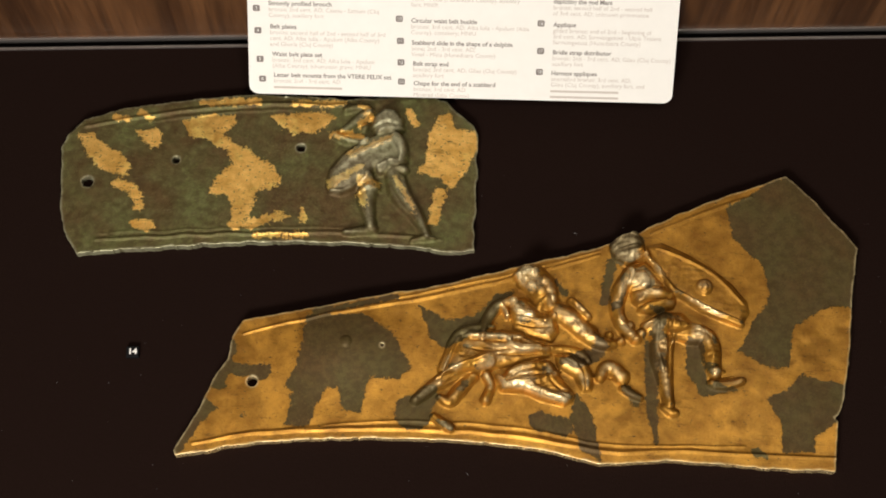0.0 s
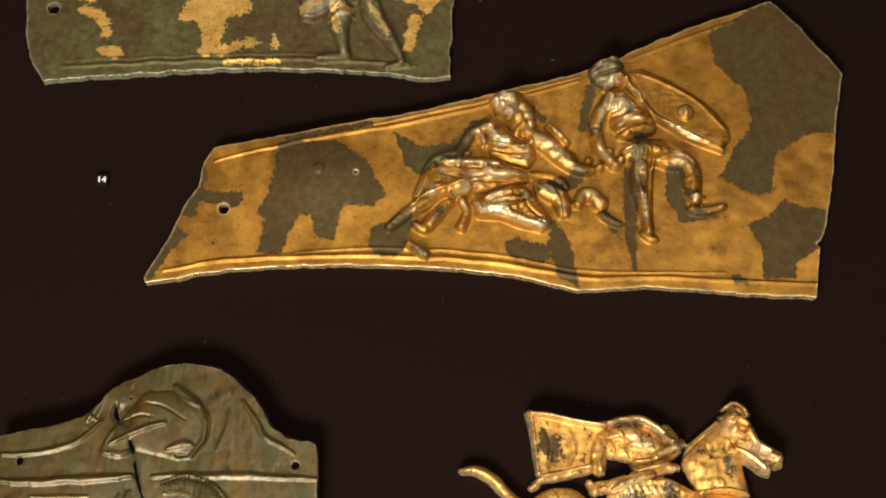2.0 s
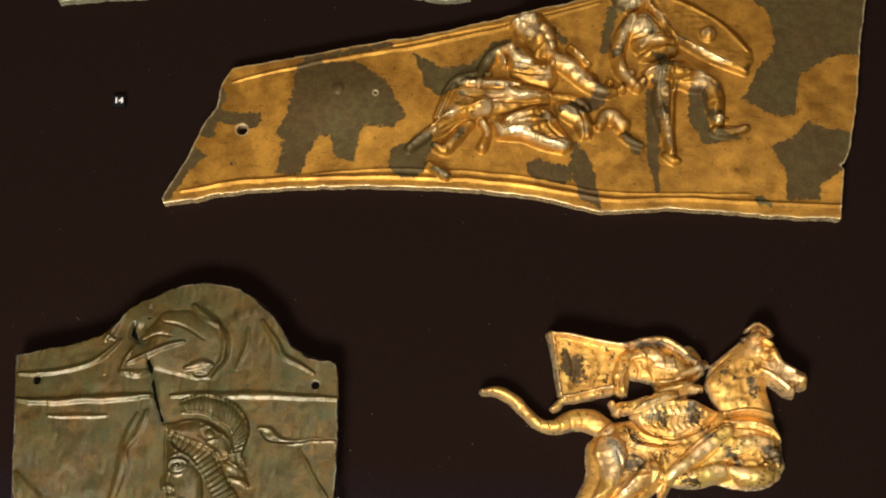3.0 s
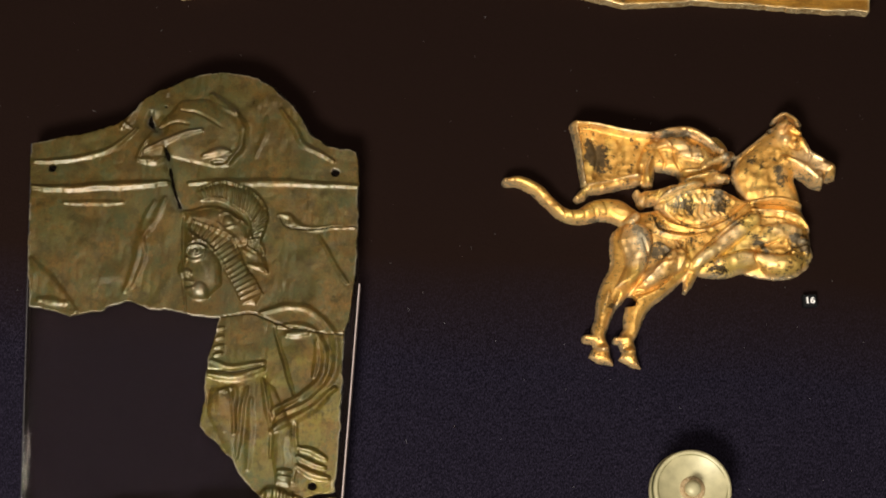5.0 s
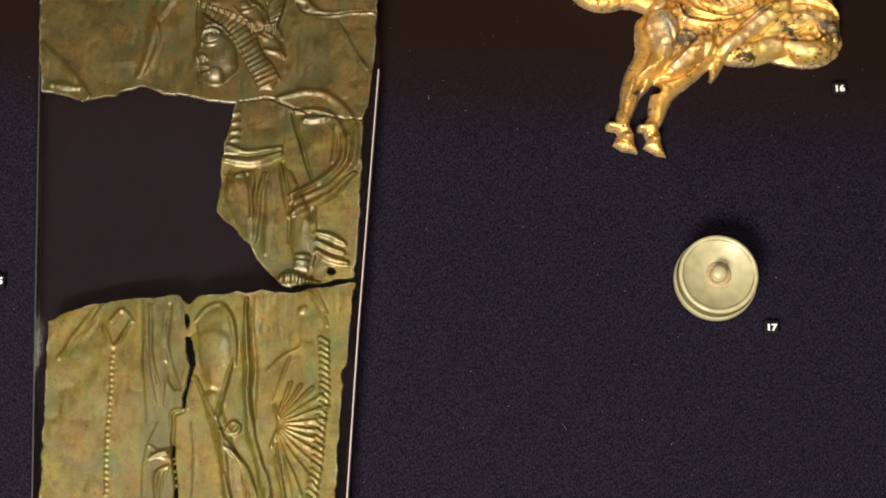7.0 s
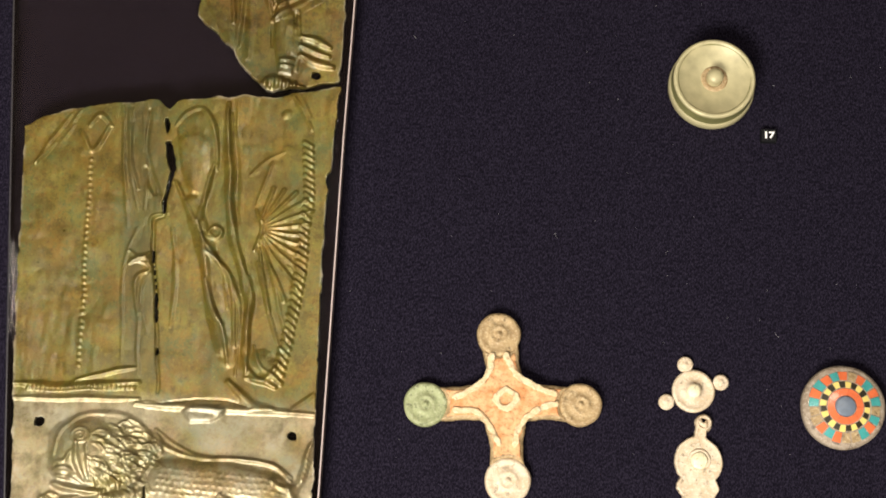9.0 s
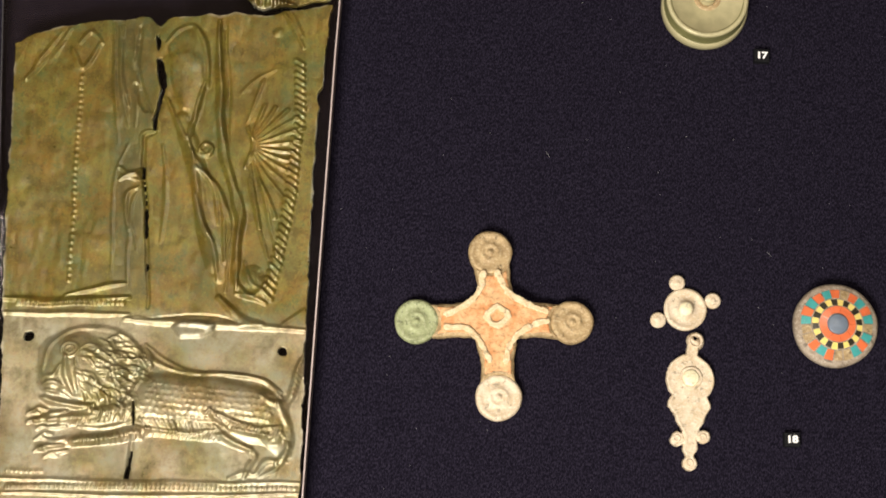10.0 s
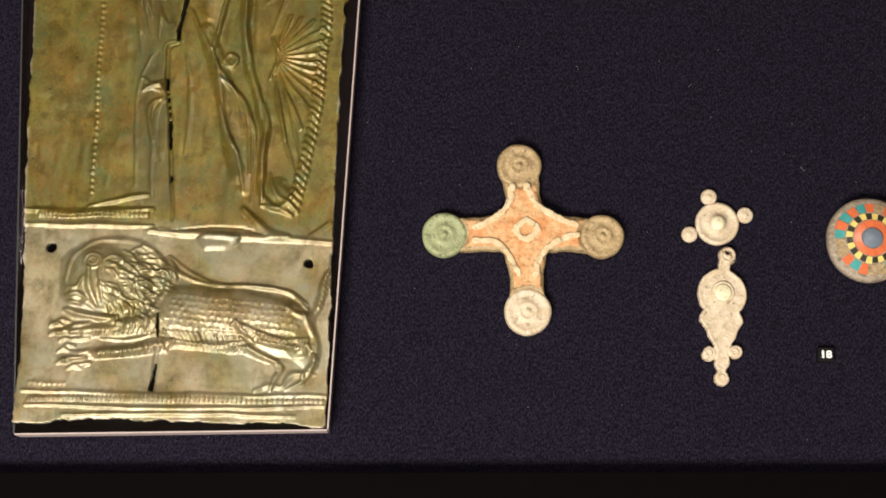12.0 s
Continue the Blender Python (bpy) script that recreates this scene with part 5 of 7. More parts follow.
    pad = ribbon([-111.7, 82.6, -112.3, 76.9, -109.7, 73.4], 2.4)[0]
    sdf = ragged(holed(open_shape, (-147.3, 57.2, 1.6), (-41.3, 60.2, 1.6), (-42.7, -57.4, 1.5)), 4.0, 1.0, 3)

    def top(x, y):
        return 9.6 + 1.0 * (value_noise(x, y, 30, 3) - 0.5) + 0.16 * (value_noise(x, y, 5, 4) - 0.5) - 0.5 * np.abs(value_noise(x, y, 14, 71) - 0.5) + 0.32 * np.abs(value_noise(x * 1.3, y * 0.7, 3.6, 73) - 0.5) + 0.08 * (value_noise(x * 1.4, y * 0.8, 1.5, 74) - 0.5) + r.height(x, y)

    def rub_glint(x, y, z):
        return 0.25 * np.clip((r.height(x, y) - 1.2) / 2.0, 0, 1) * value_noise(x, y, 3, 2) + 0.7 * np.clip(0.7 + sdf(x, y), 0, 1) * (value_noise(x, y, 6, 21) > 0.5)

    def grey(x, y, z):
        ragged_edge = 1.4 * (value_noise(x, y, 2.5, 45) - 0.5)
        return np.maximum(*(np.clip(1.2 - f(x, y)[0] / 2.2 + ragged_edge, 0, 1) for f in (filler, pad)))

    # Last mask: patina and painted sheen grow towards the front.
    ob = slab("bronze_sheet", sdf, bounds_of(SHEET_TOP), 0.4, top, 8.0, SHEET, masks={"rub_glint": rub_glint, "grey": grey, "sheen_patina": lambda x, y, z: np.clip((8 - y) / 30, 0, 1)})
    return tagged(ob, "upper fragment of an olive bronze sheet embossed with a helmeted head", "embossed sheet")


mars_sheet()


def lion_sheet():
    line = [
        -139.5, -79.8, -133.6, -75.9, -123.4, -72.5, -112.0, -70.7, -102.5, -69.4, -94.6, -68.0, -91.2, -71.7, -88.8, -68.7, -75.9, -66.4, -71.6, -67.2, -66.3, -65.5, -56.7, -66.1,
        -45.3, -63.2, -34.1, -61.2, -34.6, -74.4, -35.5, -90.0, -36.5, -92.4, -36.6, -123.7, -36.1, -154.2, -36.0, -169.1,
        -34.9, -203.9, -34.7, -221.8, -34.7, -231.9, -40.7, -231.8, -47.9, -230.9, -65.4, -232.2, -77.8, -231.9, -91.9, -232.6, -107.8, -232.1, -116.5, -233.2,
        -121.7, -234.9, -131.9, -235.0, -131.6, -215.9, -132.5, -194.2, -134.2, -172.3, -135.3, -159.1, -137.6, -119.1, -138.8, -93.7]
    r = Relief(1.0, 1.05, 0.4, 0.8, 1.15, 0.9)
    # pleats, beaded seam, legs and shield rays of the upper field
    r.beads(-116.0, -89.6, -115.5, -114.1, 12, 0.5, 0.8, 0.3).beads(-115.5, -114.1, -113.8, -160.9, 22, 0.5, 0.8, 0.3)
    r.chain([-107.2, -71.1, -104.2, -97.9, -102.0, -113.4], 0.6, 0.6).chain([-98.6, -113.3, -102.1, -127.0, -100.2, -157.4], 0.5, 0.5).chain([-134.7, -92.5, -128.3, -81.2, -124.1, -75.0], 0.7, 0.8)
    r.chain([-120.6, -80.8, -116.2, -87.6, -111.3, -78.3], 0.9, 1.0).chain([-118.0, -78.7, -114.5, -74.5, -110.4, -78.3], 0.8, 0.9)
    r.chain([-88.1, -77.1, -85.0, -72.6, -80.3, -71.1, -76.7, -75.6, -74.2, -83.4, -73.8, -92.4], 0.9, 1.0).chain([-87.1, -97.0, -83.3, -104.7, -79.0, -110.3, -77.2, -102.4, -74.7, -90.4], 0.9, 1.2)
    r.chain([-79.1, -109.9, -77.3, -115.1, -72.5, -121.6, -67.7, -126.8, -63.9, -135.6, -62.4, -147.9, -62.5, -161.1], 0.8, 1.0).chain([-77.3, -115.1, -75.5, -123.7, -74.0, -133.3, -70.2, -142.6], 1.3, 1.7).chain([-70.4, -140.7, -67.6, -148.2, -65.7, -157.5], 0.7, 0.9)
    r.chain([-75.0, -120.8, -71.4, -123.5, -68.7, -129.2, -66.8, -138.7], 0.7, 0.9).chain([-75.0, -114.0, -73.1, -111.6, -70.7, -113.4, -72.4, -115.8, -75.0, -114.0], 0.6, 0.9)
    r.limb(-81.9, -86.8, 8.0, -79.6, -96.6, 4.9, 1.0).limb(-69.7, -133.1, 4.1, -65.1, -155.6, 3.0, 0.9)
    r.chain([-71.5, -68.6, -70.5, -86.2, -68.6, -103.9, -64.2, -119.3, -59.8, -132.6, -59.9, -145.9, -60.0, -155.4, -56.4, -161.2, -49.6, -164.6], 1.3, 1.5)
    r.chain([-68.4, -68.5, -67.8, -86.1, -66.3, -101.8], 0.5, 0.4).limb(-54.3, -156.0, 3.7, -50.8, -161.5, 2.2, 1.2).chain([-57.1, -151.4, -54.8, -157.9, -50.9, -160.5], 0.7, 0.9)
    r.chain([-103.8, -71.9, -102.8, -91.9, -99.1, -107.4], 0.5, 0.6).chain([-100.2, -73.7, -97.1, -91.6, -96.9, -107.3], 0.5, 0.5).chain([-100.7, -121.1, -96.7, -123.8, -93.7, -121.8], 0.8, 0.9).chain([-99.9, -124.0, -94.1, -125.6], 0.6, 0.7)
    r.chain([-95.3, -140.1, -95.7, -149.6, -93.8, -162.7], 0.5, 0.5).chain([-93.9, -128.5, -95.6, -136.3, -92.6, -149.4], 0.5, 0.6)
    cx, cy = -59.0, -112.2
    for k in range(13):
        a = radians(72 - k * 12.5)
        l = 17.5 - 2.5 * math.cos(k * 0.9) if k < 9 else 22 + 2 * k - 18
        r.limb(cx + 3 * math.cos(a), cy + 3 * math.sin(a), 0.35, cx + l * math.cos(a), cy + l * math.sin(a), 0.75, 1.0)
    r.chain([-59.5, -105.4, -57.2, -112.1, -59.5, -119.1], 0.7, 1.2)
    r.chain([-57.9, -122.8, -53.3, -139.9, -48.1, -154.8], 0.6, 0.8).chain([-54.5, -122.7, -50.9, -134.0, -47.0, -149.1], 0.6, 0.8).chain([-62.3, -93.7, -57.0, -88.5, -51.5, -85.3], 0.6, 0.7).chain([-59.7, -103.5, -55.8, -91.4, -55.1, -88.4], 0.5, 0.7)
    r.beads(-43.8, -80.9, -42.4, -98.6, 8, 0.7, 1.3, 1.5).beads(-42.4, -98.6, -43.5, -124.0, 11, 0.7, 1.3, 1.6).beads(-43.5, -124.0, -46.2, -147.1, 10, 0.7, 1.3, 1.6).beads(-46.2, -147.1, -49.4, -163.3, 7, 0.8, 1.4, 1.8)
    r.chain([-50.0, -65.1, -45.8, -70.9, -42.5, -76.8], 0.9, 1.0).chain([-48.2, -64.0, -43.1, -72.8], 0.7, 0.8).boss(-51.5, -71.8, 1.7, 0.9)
    r.dome([-88.0, -77.6, -85.0, -71.8, -78.3, -71.4, -74.3, -76.8, -73.1, -86.8, -75.3, -96.8, -78.5, -104.8, -82.6, -101.1, -86.1, -90.4], 1.3, 7)
    r.path([-81.4, -104.0, 2.7, -78.2, -112.6, 3.2, -73.4, -125.9, 3.6, -70.1, -139.1, 4.2, -67.2, -152.2, 3.4], 1.6)
    r.boss(-72.6, -114.2, 2.3, 0.7)
    r.chain([-75.3, -115.3, -73.7, -112.0, -70.6, -113.7, -71.9, -116.5, -75.0, -115.5], 0.5, 0.8)
    r.chain([-71.7, -70.7, -68.7, -96.4, -68.1, -112.1, -62.4, -129.2, -59.3, -148.0, -59.1, -160.3], 1.0, 1.3)
    r.chain([-69.3, -71.6, -66.6, -96.3, -65.8, -111.9, -60.5, -127.1], 1.0, 0.8, True)
    r.chain([-75.3, -120.2, -69.3, -125.7, -65.5, -135.1, -63.5, -152.0], 1.0, 1.2)
    r.chain([-75.3, -129.8, -72.3, -139.2, -68.5, -144.7], 1.1, 1.6)
    r.chain([-105.1, -72.4, -103.0, -88.3, -99.7, -100.0], 0.8, 0.8)
    r.chain([-98.0, -72.1, -97.4, -88.0, -92.0, -101.6], 1.0, 0.8, True)
    r.chain([-95.9, -142.3, -97.6, -131.0, -93.1, -127.7], 0.8, 0.9)
    r.chain([-100.2, -125.3, -95.7, -123.2, -92.8, -126.9], 1.0, 1.0)
    r.chain([-87.2, -113.0, -84.6, -130.3, -85.2, -145.6], 0.8, 0.6)
    r.chain([-59.0, -161.6, -53.4, -162.4, -48.6, -157.3], 1.0, 1.1)
    r.chain([-134.6, -92.0, -126.1, -82.6, -121.2, -73.7], 0.8, 0.9)
    r.chain([-131.9, -90.8, -122.8, -77.4], 0.6, 0.7, True)
    # dividing bands
    r.chain([-134.8, -167.1, -116.0, -167.0, -94.0, -164.9], 1.2, 1.4).beads(-130.6, -168.6, -94.7, -166.8, 24, 0.55, 1.2, 0.3).chain([-134.3, -171.8, -115.5, -171.2, -93.5, -170.5], 0.9, 1.1)
    r.chain([-94.3, -172.0, -76.8, -172.1, -60.2, -172.2, -36.1, -173.2], 1.3, 1.4).chain([-114.3, -165.2, -101.7, -161.2, -95.4, -159.9], 0.9, 1.2)
    r.chain([-64.5, -163.1, -56.6, -170.2, -50.1, -171.7], 1.4, 1.5).chain([-43.6, -171.4, -36.6, -166.4], 0.8, 0.9)
    r.chain([-129.8, -224.7, -94.4, -224.4, -66.1, -223.3, -34.3, -222.1], 0.9, 1.0).beads(-127.8, -227.1, -60.7, -224.5, 46, 0.55, 1.4, 0.5).beads(-60.7, -224.5, -35.1, -223.9, 16, 0.5, 1.0, 0.3)
    r.chain([-128.4, -229.1, -94.0, -228.6, -65.8, -227.2, -34.1, -225.3], 0.7, 1.0).chain([-116.7, -232.0, -93.9, -230.4, -65.7, -229.0, -44.5, -229.0], 0.8, 1.0).beads(-128.3, -222.1, -115.9, -221.9, 8, 0.5, 0.7, 0.2)
    # lion: swelling of head and body
    r.dome([-120.0, -184.6, -118.0, -179.0, -112.8, -176.1, -103.9, -175.3, -94.8, -176.7, -89.8, -179.4, -88.3, -184.8, -89.2, -189.6, -92.7, -197.1, -95.0, -202.6, -98.7, -203.1, -102.6, -200.1, -107.2, -197.8, -112.6, -198.0, -118.0, -197.2, -119.8, -190.0], 1.0, 7)
    r.dome([-89.8, -179.8, -85.3, -181.9, -78.7, -185.8, -68.7, -188.1, -57.9, -187.9, -48.8, -189.3, -42.4, -192.6, -39.9, -198.1, -39.2, -211.4, -40.4, -215.0, -45.6, -211.7, -51.3, -205.9, -60.2, -205.2, -67.3, -206.6, -76.1, -208.0, -83.2, -207.4, -87.9, -205.1, -91.0, -199.5, -89.1, -190.3], 1.2, 8)
    r.chain([-87.3, -179.6, -81.5, -184.1, -72.3, -187.7, -59.7, -188.2, -48.8, -189.5, -42.3, -193.5], 0.6, 0.9)
    r.chain([-88.8, -183.0, -84.9, -186.5, -86.5, -189.3], 0.6, 0.9)
    r.chain([-64.9, -200.4, -58.6, -203.3, -49.5, -205.8, -41.6, -204.3], 0.7, 1.1)
    r.chain([-62.9, -205.4, -58.1, -209.6, -52.6, -212.0, -50.7, -214.6], 0.9, 1.2)
    r.chain([-41.5, -206.1, -39.2, -211.4, -41.6, -217.2, -47.6, -220.7], 0.7, 1.0)
    # lion: head and mane
    r.limb(-109.4, -186.7, 10.1, -102.0, -189.1, 10.4, 3.2).limb(-114.9, -185.1, 6.5, -115.9, -193.4, 4.7, 2.6)
    r.chain([-119.3, -189.9, -117.9, -182.5, -112.1, -177.1, -103.2, -175.4, -94.9, -177.0, -89.0, -182.6, -87.4, -189.3, -91.3, -197.7, -95.0, -203.3], 0.9, 0.9)
    r.chain([-112.2, -185.2, -111.1, -191.4, -109.0, -197.1], 1.2, 1.3).chain([-108.6, -185.4, -107.4, -192.1, -106.8, -197.5], 0.6, 0.7).chain([-113.7, -188.2, -115.2, -191.6, -118.4, -192.1], 0.7, 0.9)
    r.chain([-118.9, -194.7, -115.0, -193.7, -112.0, -195.1], 0.8, 1.1).chain([-119.0, -198.7, -113.5, -200.6, -105.3, -201.3, -100.8, -202.1], 1.2, 1.5).chain([-118.7, -196.5, -113.8, -197.0, -110.1, -198.6], 0.6, 0.8).chain([-120.3, -190.9, -119.0, -193.2], 0.7, 0.9)
    ex, ey = -111.0, -182.9
    for q in (3.0, 1.6):
        r.marks.append((*ribbon([v for k in range(15) for v in (ex + q * math.cos(math.tau * k / 14), ey + 0.72 * q * math.sin(math.tau * k / 14))], 0.5, False), 0.9))
    r.mark(ex, ey, 0.7, ex + 0.1, ey, 0.7, 0.8)
    r.chain([-107.1, -182.4, -104.5, -181.0, -101.3, -182.1, -103.4, -183.7, -106.6, -183.1], 0.5, 0.8)
    mx, my = -97.7, -190.3
    r.tufts(mx - 1.2, my, 9.6, 12.0, 170, 4.6, lambda u, v: -0.2 - 0.9 * max(0.0, -v) - 0.5 * (u < 0), 11, 0.8, 0.48)
    # body
    r.limb(-83.3, -196.9, 8.2, -64.5, -197.2, 8.9, 3.0).limb(-64.5, -197.2, 8.9, -47.3, -200.6, 7.9, 3.0).limb(-88.4, -201.1, 5.7, -78.5, -201.6, 5.7, 2.6)
    r.chain([-87.6, -182.9, -81.5, -186.6, -72.3, -188.7, -59.8, -188.4, -48.9, -190.1, -42.3, -194.9], 0.9, 1.2).chain([-87.9, -206.5, -81.6, -207.3, -70.9, -207.8, -62.0, -206.7], 0.9, 1.0).chain([-87.4, -180.1, -85.3, -184.6, -86.8, -188.3], 0.8, 1.0)
    r.limb(-56.8, -205.0, 5.0, -44.2, -206.2, 4.6, 2.0).chain([-64.6, -200.9, -60.4, -204.8, -53.1, -207.0, -45.9, -207.7], 0.9, 1.2).chain([-43.0, -197.1, -39.4, -204.1, -39.2, -211.3, -42.6, -216.5], 1.3, 1.5)
    r.chain([-62.9, -207.5, -57.3, -210.4, -50.9, -212.3], 1.3, 1.4).chain([-50.9, -212.3, -49.4, -214.5, -51.4, -217.6, -52.5, -220.9], 1.0, 1.2).chain([-42.7, -215.4, -46.2, -216.1, -48.6, -219.6], 1.1, 1.2).chain([-57.4, -221.1, -53.1, -219.5, -49.5, -220.0], 0.9, 0.9)
    r.chain([-120.1, -205.4, -112.2, -204.5, -103.2, -205.1, -95.4, -202.9, -89.3, -200.5], 1.9, 1.6).chain([-117.5, -214.5, -109.7, -212.1, -100.9, -211.1, -92.1, -210.0, -83.4, -207.2], 1.7, 1.6).chain([-106.6, -207.4, -97.7, -207.4, -88.9, -205.1], 0.6, 0.7)
    for px, py in ((-121.6, -203.1), (-121.5, -206.0), (-118.1, -208.0), (-118.3, -211.6), (-117.9, -215.2), (-114.6, -216.8), (-119.6, -202.0), (-116.7, -210.1)):
        r.chain([px - 1.6, py - 0.6, px, py + 0.4, px + 2.4, py - 0.2], 0.75, 1.1)
    r.beads(-86.9, -207.9, -60.1, -209.1, 22, 0.42, 0.8, 1.0).beads(-64.2, -202.1, -44.1, -208.3, 15, 0.42, 0.8, 1.0).beads(-107.8, -213.3, -85.0, -209.6, 18, 0.36, 0.6, 0.8).beads(-39.6, -194.2, -35.8, -183.0, 8, 0.5, 0.8, 1.1)
    rng = random.Random(11)
    x0, y0, x1, y1 = -85.5, -192.3, -45.9, -195.0
    for j in range(7):
        for k in range(20):
            s = k / 19
            x, y = x0 + s * (x1 - x0) + 1.0 * (j % 2) + rng.uniform(-0.2, 0.2), y0 + s * (y1 - y0) - 2.0 * j + rng.uniform(-0.25, 0.25)
            r.mark(x - 0.25, y, 0.45, x + 0.3, y - 0.15, 0.40, 0.42)
    r.chain([-48.9, -195.2, -44.8, -197.2, -40.4, -196.2, -38.7, -191.4, -37.5, -185.9, -35.1, -181.2], 1.2, 1.4)
    # fringes of fur, snout, jaw and forelegs
    r.comb([-86.7, -204.0, -78.1, -204.3, -67.4, -205.0, -62.0, -205.3], [-84.3, -207.1, -76.1, -207.6, -66.9, -207.0, -61.6, -206.7], 24, 0.4, 0.8)
    r.comb([-64.5, -200.0, -56.8, -203.3, -47.7, -205.7, -41.4, -205.0], [-65.8, -201.9, -58.4, -205.5, -48.5, -208.2, -42.3, -207.9], 20, 0.4, 0.8)
    r.comb([-87.7, -207.3, -97.3, -209.5, -106.1, -210.7], [-86.2, -209.7, -96.1, -212.4, -106.5, -213.2], 16, 0.4, 0.6)
    r.comb([-90.7, -202.8, -99.6, -202.8, -108.4, -204.3], [-92.0, -205.0, -100.3, -205.4, -109.1, -206.9], 14, 0.4, 0.6)
    r.comb([-41.5, -206.1, -39.8, -210.5, -40.9, -215.0], [-39.5, -206.4, -38.1, -211.3, -38.9, -215.6], 10, 0.4, 0.6)
    r.path([-110.7, -183.7, 1.7, -109.5, -191.0, 1.7, -108.1, -196.7, 1.5], 1.2)
    r.path([-117.9, -198.3, 0.9, -110.6, -200.5, 1.3, -102.4, -200.4, 0.9], 1.3)
    r.path([-92.3, -200.7, 1.7, -102.3, -202.6, 1.7, -111.8, -205.9, 1.5], 1.3)
    r.path([-87.7, -207.3, 1.7, -98.6, -211.0, 1.5, -107.4, -211.8, 1.5], 1.3)
    r.path([-115.6, -203.4, 0.7, -113.5, -203.3, 0.9, -110.7, -202.8, 0.7], 1.0)
    r.path([-116.1, -205.8, 0.7, -114.0, -205.7, 0.9, -111.2, -205.2, 0.7], 1.0)
    r.path([-115.2, -207.9, 0.7, -113.1, -207.8, 0.9, -110.3, -207.3, 0.7], 1.0)
    r.path([-115.2, -211.9, 0.7, -113.1, -211.7, 0.9, -110.3, -211.3, 0.7], 1.0)
    r.path([-115.7, -214.0, 0.7, -113.6, -213.9, 0.9, -110.8, -213.4, 0.7], 1.0)
    r.path([-114.1, -215.7, 0.7, -112.0, -215.6, 0.9, -109.2, -215.1, 0.7], 1.0)
    r.chain([-87.0, -182.9, -79.4, -188.0, -68.5, -189.7], 0.4, 0.5, True)
    r.chain([-60.2, -205.2, -58.3, -207.3], 0.4, 0.5, True)
    # smooth repair patch on the band
    r.dome([-79.6, -173.5, -76.7, -171.9, -69.9, -171.2, -64.8, -172.0, -65.3, -174.3, -69.5, -176.7, -76.6, -177.4], 1.4, 3)
    # tears and cracks
    r.chain([-88.5, -92.3, -90.3, -104.0, -90.3, -108.5, -93.2, -109.9, -93.5, -113.0, -92.2, -126.5, -90.8, -134.1, -89.9, -145.5, -88.4, -156.8, -87.8, -168.0], 0.7, 1.3, True)
    r.chain([-89.2, -108.1, -93.0, -108.7, -94.5, -110.3, -93.8, -115.9], 0.5, 0.9)
    r.chain([-107.1, -70.1, -105.6, -84.0, -103.8, -97.8, -101.8, -107.6], 0.4, 0.5)
    strip = polygon([-106.6, -69.6, -93.4, -69.0, -90.6, -87.3, -90.8, -107.0, -93.2, -110.3, -88.1, -164.3, -99.1, -165.2, -102.0, -142.3, -101.3, -121.2, -102.1, -107.6, -105.3, -88.0])
    r.chain([-92.4, -171.9, -67.8, -169.2, -56.5, -171.6], 0.3, 1.2, True).chain([-97.6, -92.6, -94.0, -101.3], 1.4, 1.0, True)
    r.chain([-88.9, -209.3, -89.7, -217.4, -89.6, -222.7], 0.8, 1.4, True)
    cracks = slit(polygon(line), [-89.0, -198.4, -88.9, -203.9, -89.0, -208.4, 0.5], [-88.8, -214.7, -89.2, -218.2, -89.6, -222.4, 0.5], [-91.8, -75.3, -91.3, -77.7, -91.3, -79.3, 1.2], [-90.8, -83.7, -89.7, -87.6, -88.5, -92.3, 1.3], [-88.5, -92.3, -89.3, -98.1, -90.3, -104.0, -90.4, -108.0, 0.45], [-92.9, -117.8, -92.3, -124.6, -90.8, -133.7, -90.4, -140.8, 0.3], [-90.2, -140.8, -89.9, -145.5, -89.4, -149.7, -87.9, -162.4, 0.42])
    outer = polygon(line)
    sdf = ragged(holed(cracks, (-125.1, -179.0, 1.6), (-42.9, -179.9, 1.5)), 4.0, 1.0, 5)
    low = (-82.3, -171.4)[1]

    def top(x, y):
        return 9.6 + 1.0 * (value_noise(x, y, 26, 13) - 0.5) + 0.16 * (value_noise(x, y, 5, 14) - 0.5) - 0.5 * np.abs(value_noise(x, y * 0.6, 12, 72) - 0.5) + 0.32 * np.abs(value_noise(x * 1.3, y * 0.7, 3.6, 75) - 0.5) + 0.08 * (value_noise(x * 1.4, y * 0.8, 1.5, 76) - 0.5) + 0.10 * (value_noise(x * 2.5, y * 0.4, 5, 15) - 0.5) + 0.68 * r.height(x, y)

    # Rubbed edges and ridges; the lion panel's sheen is painted pale as well.
    def rub_glint(x, y, z):
        return np.clip((low + 4 - y) / 6.0, 0, 1) * (0.10 + 0.50 * value_noise(x, y, 7, 17)) * (1 - 0.5 * np.clip(r.height(x, y) / 1.6 - 0.3, 0, 1)) + 0.25 * np.clip((r.height(x, y) - 1.2) / 2.0, 0, 1) * value_noise(x, y, 3, 2) + 0.7 * np.clip(0.7 + outer(x, y), 0, 1) * (value_noise(x, y, 6, 22) > 0.5)

    patch = polygon([-79.6, -173.5, -76.7, -171.9, -69.9, -171.2, -64.8, -172.0, -65.3, -174.3, -69.5, -176.7, -76.6, -177.4])

    def grey(x, y, z):
        return 0.85 * np.clip(0.5 - patch(x, y) / 2.0, 0, 1) + 0.55 * np.clip(0.5 - strip(x, y) / 3.0 + 1.2 * (value_noise(x, y * 0.5, 5, 44) - 0.5), 0, 1)

    ob = slab("bronze_sheet", sdf, bounds_of(line), 0.4, top, 8.0, SHEET_PALE, masks={"rub_glint": rub_glint, "grey": grey})
